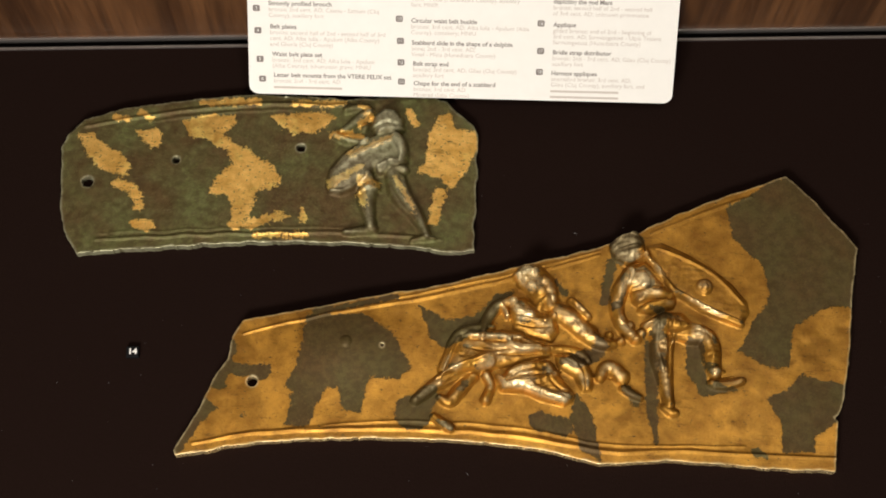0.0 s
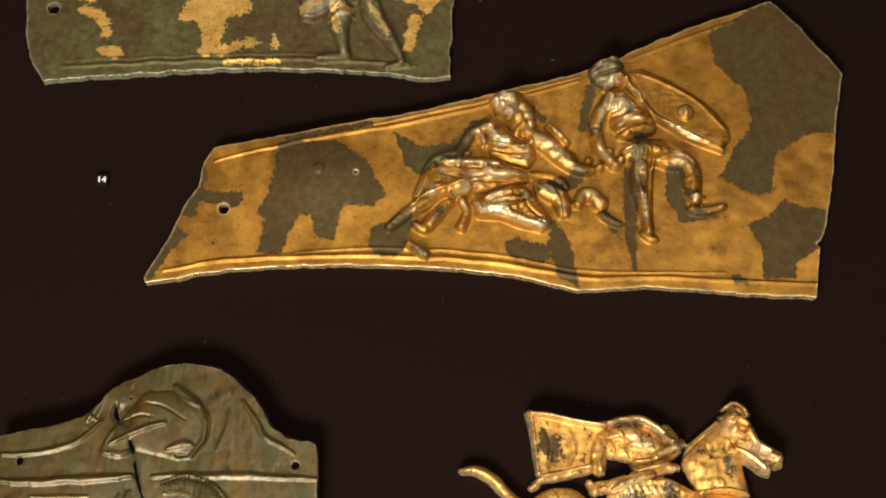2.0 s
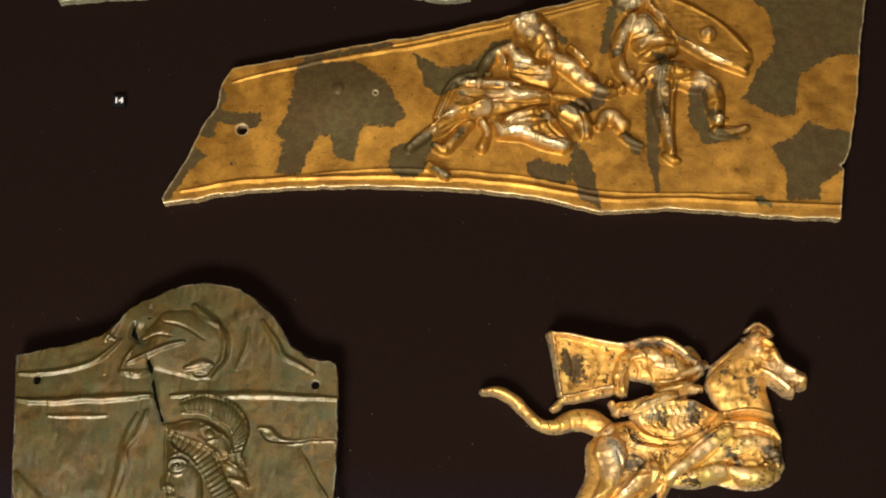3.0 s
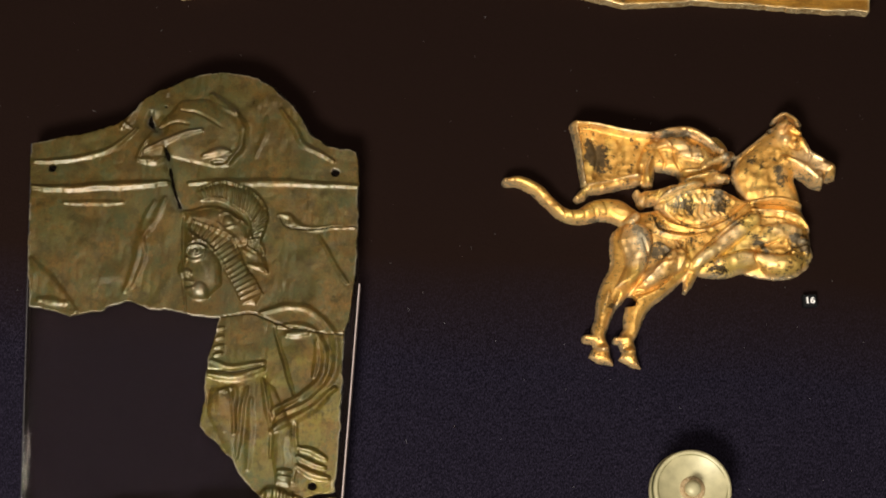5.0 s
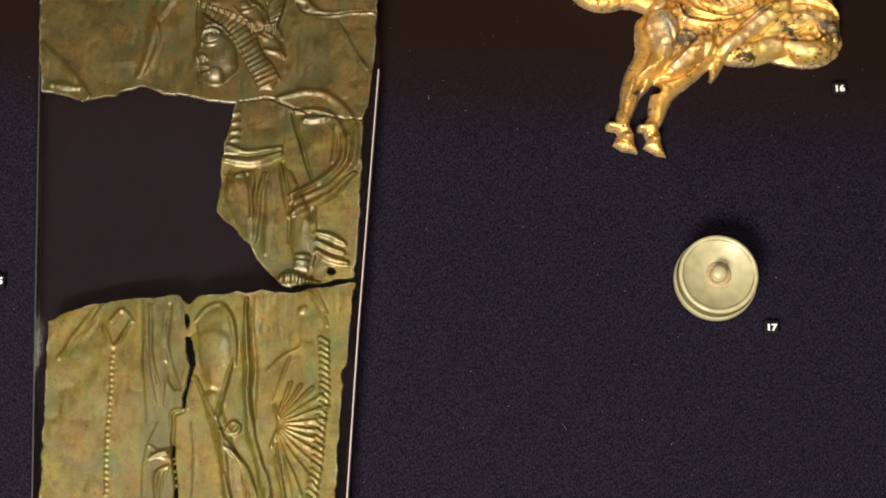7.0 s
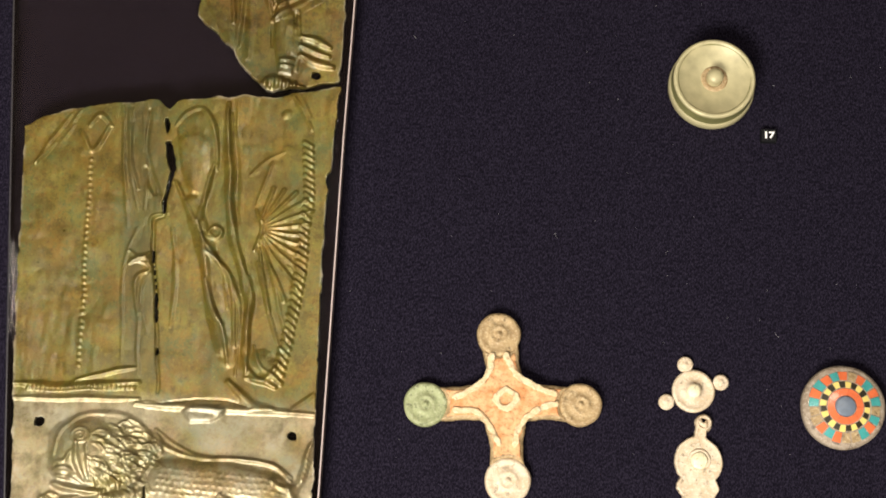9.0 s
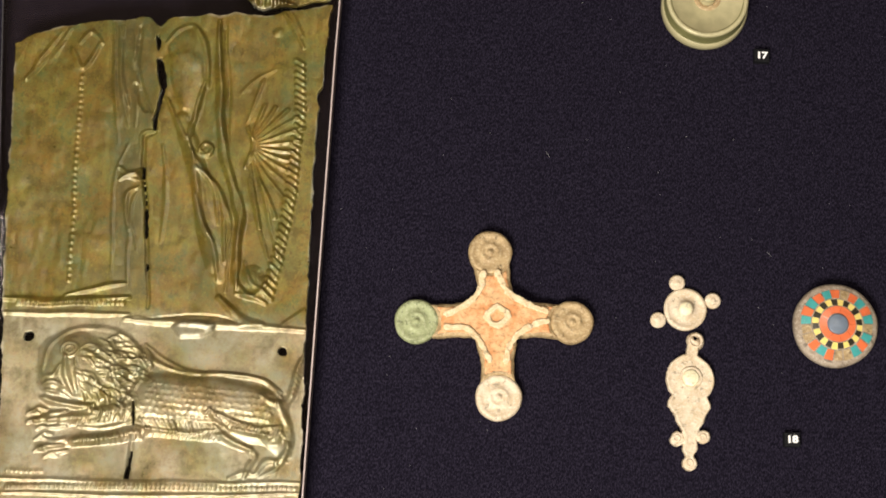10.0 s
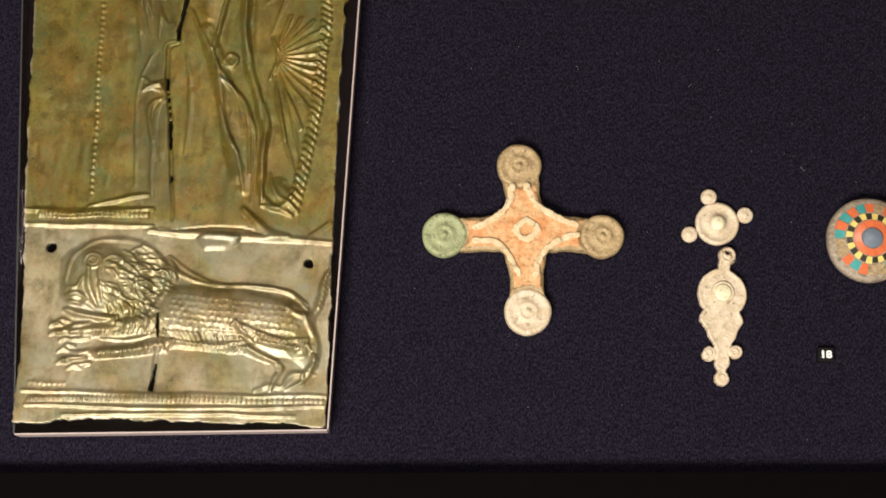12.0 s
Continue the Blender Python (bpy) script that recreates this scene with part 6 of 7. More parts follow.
    return tagged(ob, "lower fragment of an olive bronze sheet embossed with a lion", "embossed sheet")


lion_sheet()


# ---- gilded horseman ----
def horseman():
    r = Relief(0.8, 1.12, 0.25, 1.6)
    # body, neck and head of the horse
    r.dome([68.1, 47.4, 72.7, 51.6, 80.1, 53.0, 87.5, 50.5, 100.2, 48.8, 110.8, 57.1, 116.1, 59.1, 132.1, 59.0, 136.2, 54.9, 138.7, 49.4, 139.2, 42.4, 138.0, 37.2, 135.5, 34.3, 135.0, 31.2, 128.5, 28.7, 122.2, 29.3, 119.1, 31.8, 113.8, 30.2, 106.4, 27.7, 98.1, 27.8, 91.8, 29.7, 85.5, 26.1, 77.1, 21.4, 64.6, 20.8, 68.3, 28.6, 68.2, 34.1, 65.8, 39.1], 5.6, 8)
    r.dome([116.1, 56.0, 111.3, 62.7, 109.0, 68.3, 111.4, 76.1, 116.7, 80.9, 122.8, 86.2, 128.2, 87.4, 133.5, 83.0, 134.7, 75.1, 133.2, 67.1, 134.7, 62.7, 136.2, 55.3], 6.4, 7)
    r.dome([123.5, 87.6, 128.2, 89.7, 133.6, 87.2, 137.8, 83.7, 139.4, 79.2, 144.1, 76.7, 148.7, 74.6, 149.5, 71.9, 149.0, 68.1, 146.7, 67.3, 145.0, 67.7, 143.6, 64.0, 139.6, 65.2, 135.4, 68.3, 131.2, 71.3, 128.0, 73.2, 124.9, 80.4], 7.6, 4)
    r.path([125.6, 90.5, 0.8, 128.7, 92.2, 1.1, 131.7, 91.2, 1.3, 134.2, 88.1, 1.5], 2.2, 5)
    r.path([126.5, 87.8, 1.1, 130.3, 87.0, 1.1, 134.6, 84.9, 1.3], 2.0, 1)
    r.path([128.4, 74.2, 1.7, 133.3, 72.1, 1.9, 137.8, 69.6, 1.7, 140.7, 67.0, 1.5], 1.7)
    r.path([135.8, 81.3, 1.9, 139.2, 77.8, 1.7, 143.4, 75.3, 1.5], 1.5)
    r.boss(132.4, 80.0, 1.5, 1.7)
    r.boss(147.2, 71.8, 1.5, 1.6)
    r.boss(142.8, 66.7, 1.3, 1.3)
    r.boss(129.2, 81.9, 2.1, 1.4)
    r.chain([145.0, 68.1, 142.9, 70.3, 140.3, 69.7], 0.5, 1.6, True)
    r.chain([130.6, 78.8, 133.2, 78.0, 135.4, 79.0], 0.4, 1.2, True)
    r.chain([138.0, 81.0, 138.3, 76.0, 136.5, 70.9], 0.5, 0.9)
    r.chain([147.7, 73.7, 146.3, 72.2], 0.4, 1.0, True)
    r.chain([111.4, 76.1, 117.4, 81.4, 123.9, 86.7], 0.8, 1.2)
    r.chain([109.2, 70.1, 113.1, 74.8, 119.5, 80.6], 0.5, 0.9, True)
    r.chain([116.3, 57.4, 125.7, 58.7, 136.3, 56.9], 0.7, 1.6)
    r.chain([116.3, 55.6, 126.1, 56.9, 136.6, 54.2], 0.5, 1.6, True)
    r.chain([115.9, 53.8, 127.7, 53.6, 135.3, 51.1, 138.6, 47.2], 0.8, 1.8)
    r.chain([116.3, 51.8, 127.3, 51.4, 134.4, 48.8], 0.5, 1.4, True)
    # tail
    r.path([23.3, 61.7, 1.3, 29.0, 62.2, 1.9, 35.4, 59.1, 2.3, 39.8, 54.6, 2.3, 45.2, 50.1, 2.3, 51.5, 49.3, 2.5, 58.9, 52.5, 3.8, 65.3, 52.2, 4.2, 70.6, 49.3, 3.8], 4.2, 1.2)
    r.chain([44.1, 53.2, 45.8, 50.2, 46.3, 48.0], 0.4, 1.0, True)
    r.chain([47.7, 52.0, 49.4, 49.0, 49.9, 46.8], 0.4, 1.0, True)
    r.chain([51.9, 52.7, 53.7, 49.6, 54.1, 47.4], 0.4, 1.0, True)
    r.chain([55.7, 54.2, 57.4, 51.1, 57.9, 48.9], 0.4, 1.0, True)
    r.chain([59.9, 55.7, 61.6, 52.7, 62.1, 50.5], 0.4, 1.0, True)
    # hind legs and hooves
    r.path([71.7, 39.3, 7.6, 70.4, 29.2, 6.3, 65.0, 21.1, 4.8, 62.2, 15.3, 3.4, 61.0, 8.8, 2.5, 59.4, 3.3, 2.5, 60.8, -1.1, 2.5], 3.6, 1.6)
    r.path([88.0, 31.7, 5.5, 81.7, 24.4, 4.8, 75.5, 18.5, 4.4, 72.6, 11.4, 3.2, 71.7, 6.0, 2.5, 69.8, 2.3, 2.7, 71.1, -1.9, 2.5], 2.8, 1.6)
    r.dome([56.1, -4.7, 57.2, -1.7, 62.8, -1.0, 65.2, -7.5, 59.2, -6.9], 4.0, 3)
    r.dome([67.2, -5.3, 68.6, -2.0, 73.4, -1.4, 75.3, -8.3, 71.6, -7.7], 4.0, 3)
    r.path([54.9, 2.1, 1.3, 59.1, 2.0, 1.9], 3, 2)
    r.path([66.1, 2.1, 1.3, 70.0, 2.5, 1.9], 3, 2)
    r.chain([86.3, 26.8, 79.6, 21.7, 73.4, 19.3], 0.6, 1.6, True)
    r.chain([74.9, 39.5, 77.1, 31.2, 73.0, 22.3], 0.6, 1.2, True)
    r.chain([68.5, 44.1, 66.9, 39.1, 69.1, 33.1], 0.6, 0.8)
    r.chain([67.1, 19.4, 64.7, 13.2, 64.0, 6.7], 0.5, 1.2, True)
    r.chain([57.0, -1.3, 60.3, 0.2, 63.2, -1.0], 0.4, 1.0, True)
    r.chain([68.2, -1.6, 71.1, -0.2, 73.6, -1.4], 0.4, 1.0, True)
    r.chain([75.0, 24.6, 81.3, 30.1, 86.5, 31.6], 1.3, 1.2)
    r.chain([62.5, 19.2, 60.6, 12.0], 1.1, 0.9)
    # bent forelegs
    r.path([104.8, 32.4, 3.4, 113.8, 33.7, 3.8, 123.3, 32.8, 4.2, 130.6, 33.2, 4.0, 135.1, 34.7, 2.9], 2.6)
    r.path([136.0, 42.2, 2.3, 138.1, 38.8, 1.9, 137.2, 36.1, 1.5], 2.0)
    r.path([123.4, 44.3, 4.6, 131.9, 45.6, 4.2], 1.2)
    r.chain([119.5, 31.8, 117.0, 35.2, 119.5, 39.3, 125.9, 41.8], 0.6, 1.5, True)
    r.chain([106.5, 35.8, 114.9, 37.7, 121.2, 37.1], 0.6, 1.3, True)
    r.chain([130.1, 37.5, 133.9, 40.3, 137.7, 41.4], 0.6, 1.6, True)
    r.chain([129.3, 41.9, 131.7, 38.0, 135.5, 37.3], 0.5, 1.0)
    # cloak with rolled edges
    r.dome([48.3, 86.1, 55.2, 85.7, 65.9, 84.1, 78.8, 82.4, 82.0, 78.9, 77.8, 73.2, 75.1, 64.5, 64.1, 62.6, 55.6, 60.0, 52.4, 61.2, 51.1, 72.5, 49.7, 80.4], 3.4, 2)
    r.path([48.9, 85.2, 1.3, 55.2, 85.2, 1.3, 65.9, 83.2, 1.3, 76.7, 82.1, 1.3, 85.2, 84.5, 1.3, 92.7, 85.1, 1.5, 99.2, 81.9, 1.5, 104.9, 77.0, 1.3], 3.0, 3.2)
    r.path([48.9, 85.2, 1.3, 50.9, 74.7, 0.8, 52.8, 61.7, 0.8], 1.8, 2.2)
    r.path([54.7, 60.0, 1.5, 63.0, 61.7, 1.7, 73.0, 64.4, 1.7], 2.6, 2.6)
    r.path([50.6, 56.2, 1.3, 52.2, 57.6, 1.7, 54.3, 60.4, 1.3], 3, 2)
    r.boss(49.2, 85.4, 1.7, 2.6, 2.6)
    r.chain([55.3, 79.5, 57.9, 72.8, 56.8, 64.8], 1.1, 0.7, True)
    r.chain([63.8, 79.9, 66.5, 73.2, 65.1, 66.3], 1.3, 0.6)
    # rider
    r.dome([75.1, 64.5, 74.6, 71.3, 77.8, 77.1, 83.1, 82.6, 92.7, 83.9, 99.2, 80.3, 104.5, 77.2, 109.2, 77.4, 109.2, 72.8, 104.9, 68.1, 101.3, 65.2, 90.6, 62.9, 88.5, 67.4, 84.2, 68.5, 80.2, 68.8, 79.4, 62.4, 76.8, 61.4], 5.2, 5)
    r.path([78.4, 76.9, 2.7, 75.7, 70.2, 2.5, 76.2, 64.1, 2.1], 2.4)
    r.path([80.1, 78.3, 2.5, 85.2, 79.5, 3.2, 90.0, 78.3, 2.9], 2.4)
    r.path([90.8, 76.1, 3.2, 96.4, 75.0, 3.6, 99.8, 72.9, 2.5], 2.0)
    r.path([102.8, 80.7, 2.7, 104.9, 78.6, 2.7, 106.6, 74.5, 2.3], 3.0, 1)
    r.path([98.5, 70.5, 1.7, 104.1, 73.1, 1.7, 109.2, 76.5, 1.5], 2.6)
    r.chain([90.0, 67.9, 96.0, 68.4, 101.5, 69.8], 0.8, 1.5)
    r.chain([89.1, 66.0, 96.0, 66.3, 102.4, 67.5], 0.5, 1.4, True)
    r.chain([81.4, 76.1, 83.6, 72.1, 83.2, 68.9], 0.6, 1.5, True)
    r.chain([86.5, 76.8, 87.8, 71.9, 90.0, 68.3], 0.6, 1.3, True)
    r.chain([93.4, 78.5, 93.8, 74.0], 0.6, 1.0, True)
    r.chain([97.2, 77.7, 98.5, 72.8], 0.6, 1.0, True)
    r.chain([82.7, 80.3, 86.1, 76.3], 0.7, 1.1)
    r.chain([101.5, 77.0, 104.1, 75.3, 106.7, 76.4], 0.5, 1.3, True)
    r.chain([77.6, 73.2, 75.1, 66.8], 0.5, 0.8, True)
    # leg, saddle cloth and girth
    r.dome([79.4, 54.4, 84.5, 60.0, 93.8, 63.1, 104.5, 62.4, 115.5, 57.1, 111.2, 53.6, 107.0, 48.9, 97.0, 45.1, 88.6, 46.3, 83.3, 50.5], 6.6, 3)
    r.path([74.8, 55.5, 1.7, 76.0, 57.3, 2.3, 81.1, 58.0, 2.5, 87.0, 60.1, 2.5, 94.3, 63.1, 2.5, 101.3, 65.7, 2.5, 106.6, 65.9, 1.9], 3.2, 3.4)
    r.path([73.0, 59.0, 1.3, 74.7, 56.4, 1.7], 2.4, 3)
    r.chain([79.4, 54.4, 85.4, 47.5, 97.0, 45.3, 107.0, 48.9, 115.5, 57.1], 0.8, 1.5)
    r.chain([83.7, 54.1, 91.7, 58.9, 104.5, 60.9, 115.1, 57.1], 0.6, 1.0)
    r.chain([84.3, 52.3, 89.6, 48.3, 97.6, 47.6, 106.1, 51.1], 0.5, 1.2, True)
    r.chain([86.6, 56.5, 86.0, 51.5, 87.5, 50.7], 0.4, 1.1, True)
    r.chain([89.2, 56.1, 88.5, 51.6, 90.0, 50.4], 0.4, 1.1, True)
    r.chain([91.7, 55.8, 91.1, 51.8, 92.6, 50.0], 0.4, 1.1, True)
    r.chain([94.3, 55.5, 93.6, 51.9, 95.1, 49.7], 0.4, 1.1, True)
    r.chain([96.8, 55.1, 96.2, 52.0, 97.6, 49.4], 0.4, 1.1, True)
    r.chain([99.3, 55.7, 98.7, 52.1, 100.2, 49.9], 0.4, 1.1, True)
    r.chain([101.9, 56.3, 101.3, 52.2, 102.7, 50.5], 0.4, 1.1, True)
    r.chain([104.4, 56.8, 103.8, 52.3, 105.3, 51.1], 0.4, 1.1, True)
    r.chain([107.0, 57.4, 106.3, 52.4, 107.8, 51.6], 0.4, 1.1, True)
    r.chain([88.7, 57.9, 89.8, 55.7], 0.5, 0.9)
    r.chain([91.7, 58.0, 92.8, 55.9], 0.5, 0.9)
    r.chain([94.7, 58.2, 95.7, 56.0], 0.5, 0.9)
    r.chain([97.7, 58.3, 98.7, 56.1], 0.5, 0.9)
    r.chain([100.6, 58.4, 101.7, 56.3], 0.5, 0.9)
    r.chain([103.6, 58.6, 104.7, 56.4], 0.5, 0.9)
    r.chain([106.6, 58.7, 107.6, 56.5], 0.5, 0.9)
    r.chain([76.9, 56.9, 78.5, 58.8], 0.4, 1.0, True)
    r.chain([80.0, 57.5, 81.7, 59.4], 0.4, 1.0, True)
    r.chain([83.6, 58.6, 85.3, 60.5], 0.4, 1.0, True)
    r.path([116.7, 50.2, 3.4, 111.2, 46.0, 4.0, 104.8, 40.4, 3.6, 98.9, 35.5, 2.7, 95.1, 31.6, 2.5, 93.2, 25.8, 1.9, 91.8, 21.8, 0.8], 3.0)
    r.chain([112.9, 50.1, 105.7, 44.0, 99.7, 38.4], 0.5, 1.4, True)
    r.chain([115.0, 44.8, 106.5, 36.9, 100.2, 32.7], 0.5, 1.3, True)
    r.chain([78.2, 50.1, 81.2, 43.8, 91.3, 42.0, 99.3, 44.1], 0.8, 1.4)
    r.chain([79.9, 48.6, 82.4, 45.1, 91.7, 43.8], 0.5, 1.2, True)
    r.chain([87.5, 40.0, 90.1, 34.0, 88.8, 29.1], 0.8, 1.2)
    r.chain([91.7, 40.2, 92.2, 34.1, 90.9, 29.6], 0.6, 1.2, True)
    r.chain([83.3, 38.1, 86.7, 34.3, 85.5, 30.7], 0.7, 1.0)
    r.boss(129.9, 88.3, 2.7, 1.4, 4.5)
    r.boss(127.3, 87.0, 2.1, 1.2, 4.5)
    shape = r.outline()
    eyes = [(82.5, 64.5, 1.7), (85.0, 64.4, 2.0), (87.4, 63.8, 1.5), (107.6, 63.6, 1.8), (109.5, 61.7, 1.4), (71.1, 16.8, 2.3)]
    sdf = ragged(holed(shape, *eyes), 3.0, 0.4, 6)
    line = [19.3, 94.0, 154.6, 100.2, 151.7, -9.2, 22.7, -14.8]
    dark = patches(blot(57.2, 74.3, 2.9, 59.8, 67.6, 2.1), blot(55.4, 76.5, 1.9, 56.8, 70.8, 1.7), blot(88.7, 54.7, 1.3, 91.9, 53.3, 1.7), blot(103.6, 58.3, 1.3, 104.6, 54.9, 1.3), blot(71.8, 44.6, 1.1, 75.1, 34.7, 0.8), blot(82.4, 36.2, 2.5, 77.2, 31.5, 0.8), blot(132.0, 42.4, 1.3, 136.2, 40.8, 1.7), blot(118.3, 41.7, 1.3, 121.8, 36.8, 0.8), blot(78.1, 50.4, 0.8, 83.4, 44.0, 0.8), blot(100.3, 30.4, 1.7, 104.5, 30.1, 0.8), blot(125.0, 73.9, 0.6, 128.1, 65.0, 0.6), blot(115.4, 73.5, 0.8, 119.6, 71.4, 0.6), blot(65.8, 15.7, 0.8, 64.9, 9.2, 0.8), blot(83.2, 82.3, 0.6, 91.8, 82.0, 0.6), blot(106.8, 73.1, 1.1, 112.2, 75.6, 0.6))

    def gilt(x, y, z):
        return 0.78 - 0.46 * dark(x, y, z) - 0.24 * value_noise(x, y, 9, 25) - 0.15 * np.clip((0.9 + shape(x, y)) / 0.9, 0, 1)

    def top(x, y):
        h = r.height(x, y)
        crease = 1.0 * np.abs(value_noise(x + 0.5 * y, y * 1.3, 6.0, 61) - 0.5) + 1.0 * np.abs(value_noise(x, y, 2.6, 62) - 0.5)
        return 0.8 + np.maximum(h - crease * np.clip(h / 4 - 0.4, 0, 1), 0.6)

    def rub_glint(x, y, z):
        return np.clip((r.height(x, y) - 5.0) / 3.0, 0, 1) * 0.45 * np.clip((value_noise(x, y, 7, 34) - 0.3) * 3, 0, 1) + np.clip(1.6 + shape(x, y), 0, 1) * 0.35

    ob = slab("horseman_mount", sdf, bounds_of(line), 0.4, top, 0.0, GILT_CAST, masks={"gilt": gilt, "rub_glint": rub_glint})
    return tagged(ob, "gilded cast bronze mount of a galloping horse with a cloaked rider", "mount")


horseman()


# ---- strap distributor with knob ----
def knobbed_disc():
    x, y, lean = 93.6, -52.8, (-0.05, 0.0)
    thing = holder("strap_distributor", x, y)
    turned("drum", x, y, [(14.2, 0), (14.7, 0.6), (14.7, 2.2), (14.2, 6.0), (13.7, 8.0), (13.9, 8.5), (13.9, 9.2), (13.6, 9.5), (13.8, 10.6), (13.2, 11.2), (12.4, 11.0), (12.0, 10.3), (9.0, 9.7), (5.2, 9.7), (4.9, 10.0)], GREEN_BRONZE, thing, wobble=0.006, lean=lean)
    turned("rim", x, y, [(13.7, 9.8), (13.95, 10.0), (14.0, 10.8), (13.5, 11.4), (12.6, 11.2), (12.1, 10.5)], RIM_BRONZE, thing, "paler rubbed rim", lean=lean)
    turned("foot", x, y, [(14.4, 0.0), (14.9, 0.6), (14.9, 2.2), (14.4, 5.0)], RIM_BRONZE, thing, "paler rubbed foot", lean=lean)
    turned("collar", x, y, [(4.9, 9.6), (4.7, 10.4), (4.0, 10.9), (3.2, 10.7), (2.7, 10.6)], TAN_BRONZE, thing, "tan rubbed ring round the knob", lean=lean)
    turned("knob", x, y, [(2.9, 10.4), (2.6, 11.2), (2.2, 12.0), (2.4, 12.8), (2.8, 13.5), (2.5, 14.4), (1.5, 15.0), (0.4, 15.2)], RIM_BRONZE, thing, lean=lean)
    tagged(thing, "round green bronze strap distributor with a central knob", "strap fitting")


knobbed_disc()


# ---- cross-shaped enamelled mount ----
def cross_mount():
    cx, cy = 25.9, -164.6
    thing = holder("cross_mount", cx, cy)
    ends = [(23.1, -142.9, 7.3), (-0.2, -167.1, 7.3), (50.9, -165.1, 7.1), (27.7, -191.0, 7.6)]
    r = Relief()
    r.boss(25.9, -164.6, 9.7, 1.0, 2.6)
    for ex, ey, er in ends:
        mx, my = cx + 0.55 * (ex - cx), cy + 0.55 * (ey - cy)
        r.limb(cx, cy, 7.5, mx, my, 5.2, 1.0, 2.6).limb(mx, my, 5.2, cx + 0.82 * (ex - cx), cy + 0.82 * (ey - cy), 5.4, 1.0, 2.6)
    edge = holed(ragged(r.outline(), 3.0, 0.35, 3), *[(ex, ey, er - 0.5) for ex, ey, er in ends])
    box_of = bounds_of([ends[1][0] - 3, ends[0][1] + 3, ends[2][0] + 3, ends[3][1] - 3])
    slab("body", edge, box_of, 0.45, lambda x, y: 3.6 + 0.5 * value_noise(x, y, 2.5, 3) - 0.8 * np.clip(1 + edge(x, y) / 0.9, 0, 1), 0.0, TAN_BRONZE, thing)
    slab("enamel_field", ragged(holed(lambda x, y: edge(x, y) + 1.2, *[(ex, ey, er + 0.9) for ex, ey, er in ends]), 2.0, 0.5, 8), box_of, 0.45, lambda x, y: 4.1 + 0.5 * value_noise(x, y, 2.0, 5), 3.0, ORANGE_ENAMEL, thing, "faded orange enamel field")
    for n, ((ex, ey, er), m) in enumerate(zip(ends, (TAN_BRONZE, PALE_GREEN, TAN_BRONZE, PALE_BRONZE))):
        k = er / 6.6
        turned("roundel", ex, ey, [(6.3 * k, 0), (6.6 * k, 0.6), (6.6 * k, 3.0), (6.2 * k, 3.7), (5.4 * k, 3.9), (4.8 * k, 3.5), (3.0 * k, 3.5), (2.7 * k, 3.9), (2.1 * k, 4.0), (1.7 * k, 3.7), (0.9, 3.7), (0.7, 4.3), (0.1, 4.4)], m, thing,
               ("brown corroded roundel", "green corroded roundel", "brown corroded roundel", "pale corroded roundel")[n], 48, 0.02)
    # cream lozenge and curved lines
    def inlay(points, w):
        shape = ribbon(points, w, False)[0]
        outline = lambda x, y: np.subtract(*shape(np.asarray(x, float), np.asarray(y, float)))
        slab("inlay", ragged(outline, 1.6, 0.7, 4), bounds_of(points, 2), 0.3, lambda x, y: 4.75 + 0.25 * value_noise(x, y, 1.5, 9), 3.4, CREAM_ENAMEL, thing, "cream enamel line")

    inlay([26.1, -161.0, 29.6, -163.9, 26.2, -167.8, 22.7, -164.6, 26.1, -161.0], 0.95)
    inlay([21.0, -150.3, 20.1, -156.0, 16.9, -160.4, 9.6, -164.5], 1.0)
    inlay([25.8, -150.0, 28.9, -155.6, 34.7, -159.5, 42.2, -162.1], 1.0)
    inlay([9.8, -168.8, 16.9, -169.4, 21.6, -174.4, 24.4, -179.3], 1.0)
    inlay([42.3, -165.3, 35.0, -168.5, 30.5, -174.3, 29.8, -179.1], 1.0)
    tagged(thing, "cross-shaped bronze mount with faded orange enamel and four roundels", "harness mount")


cross_mount()


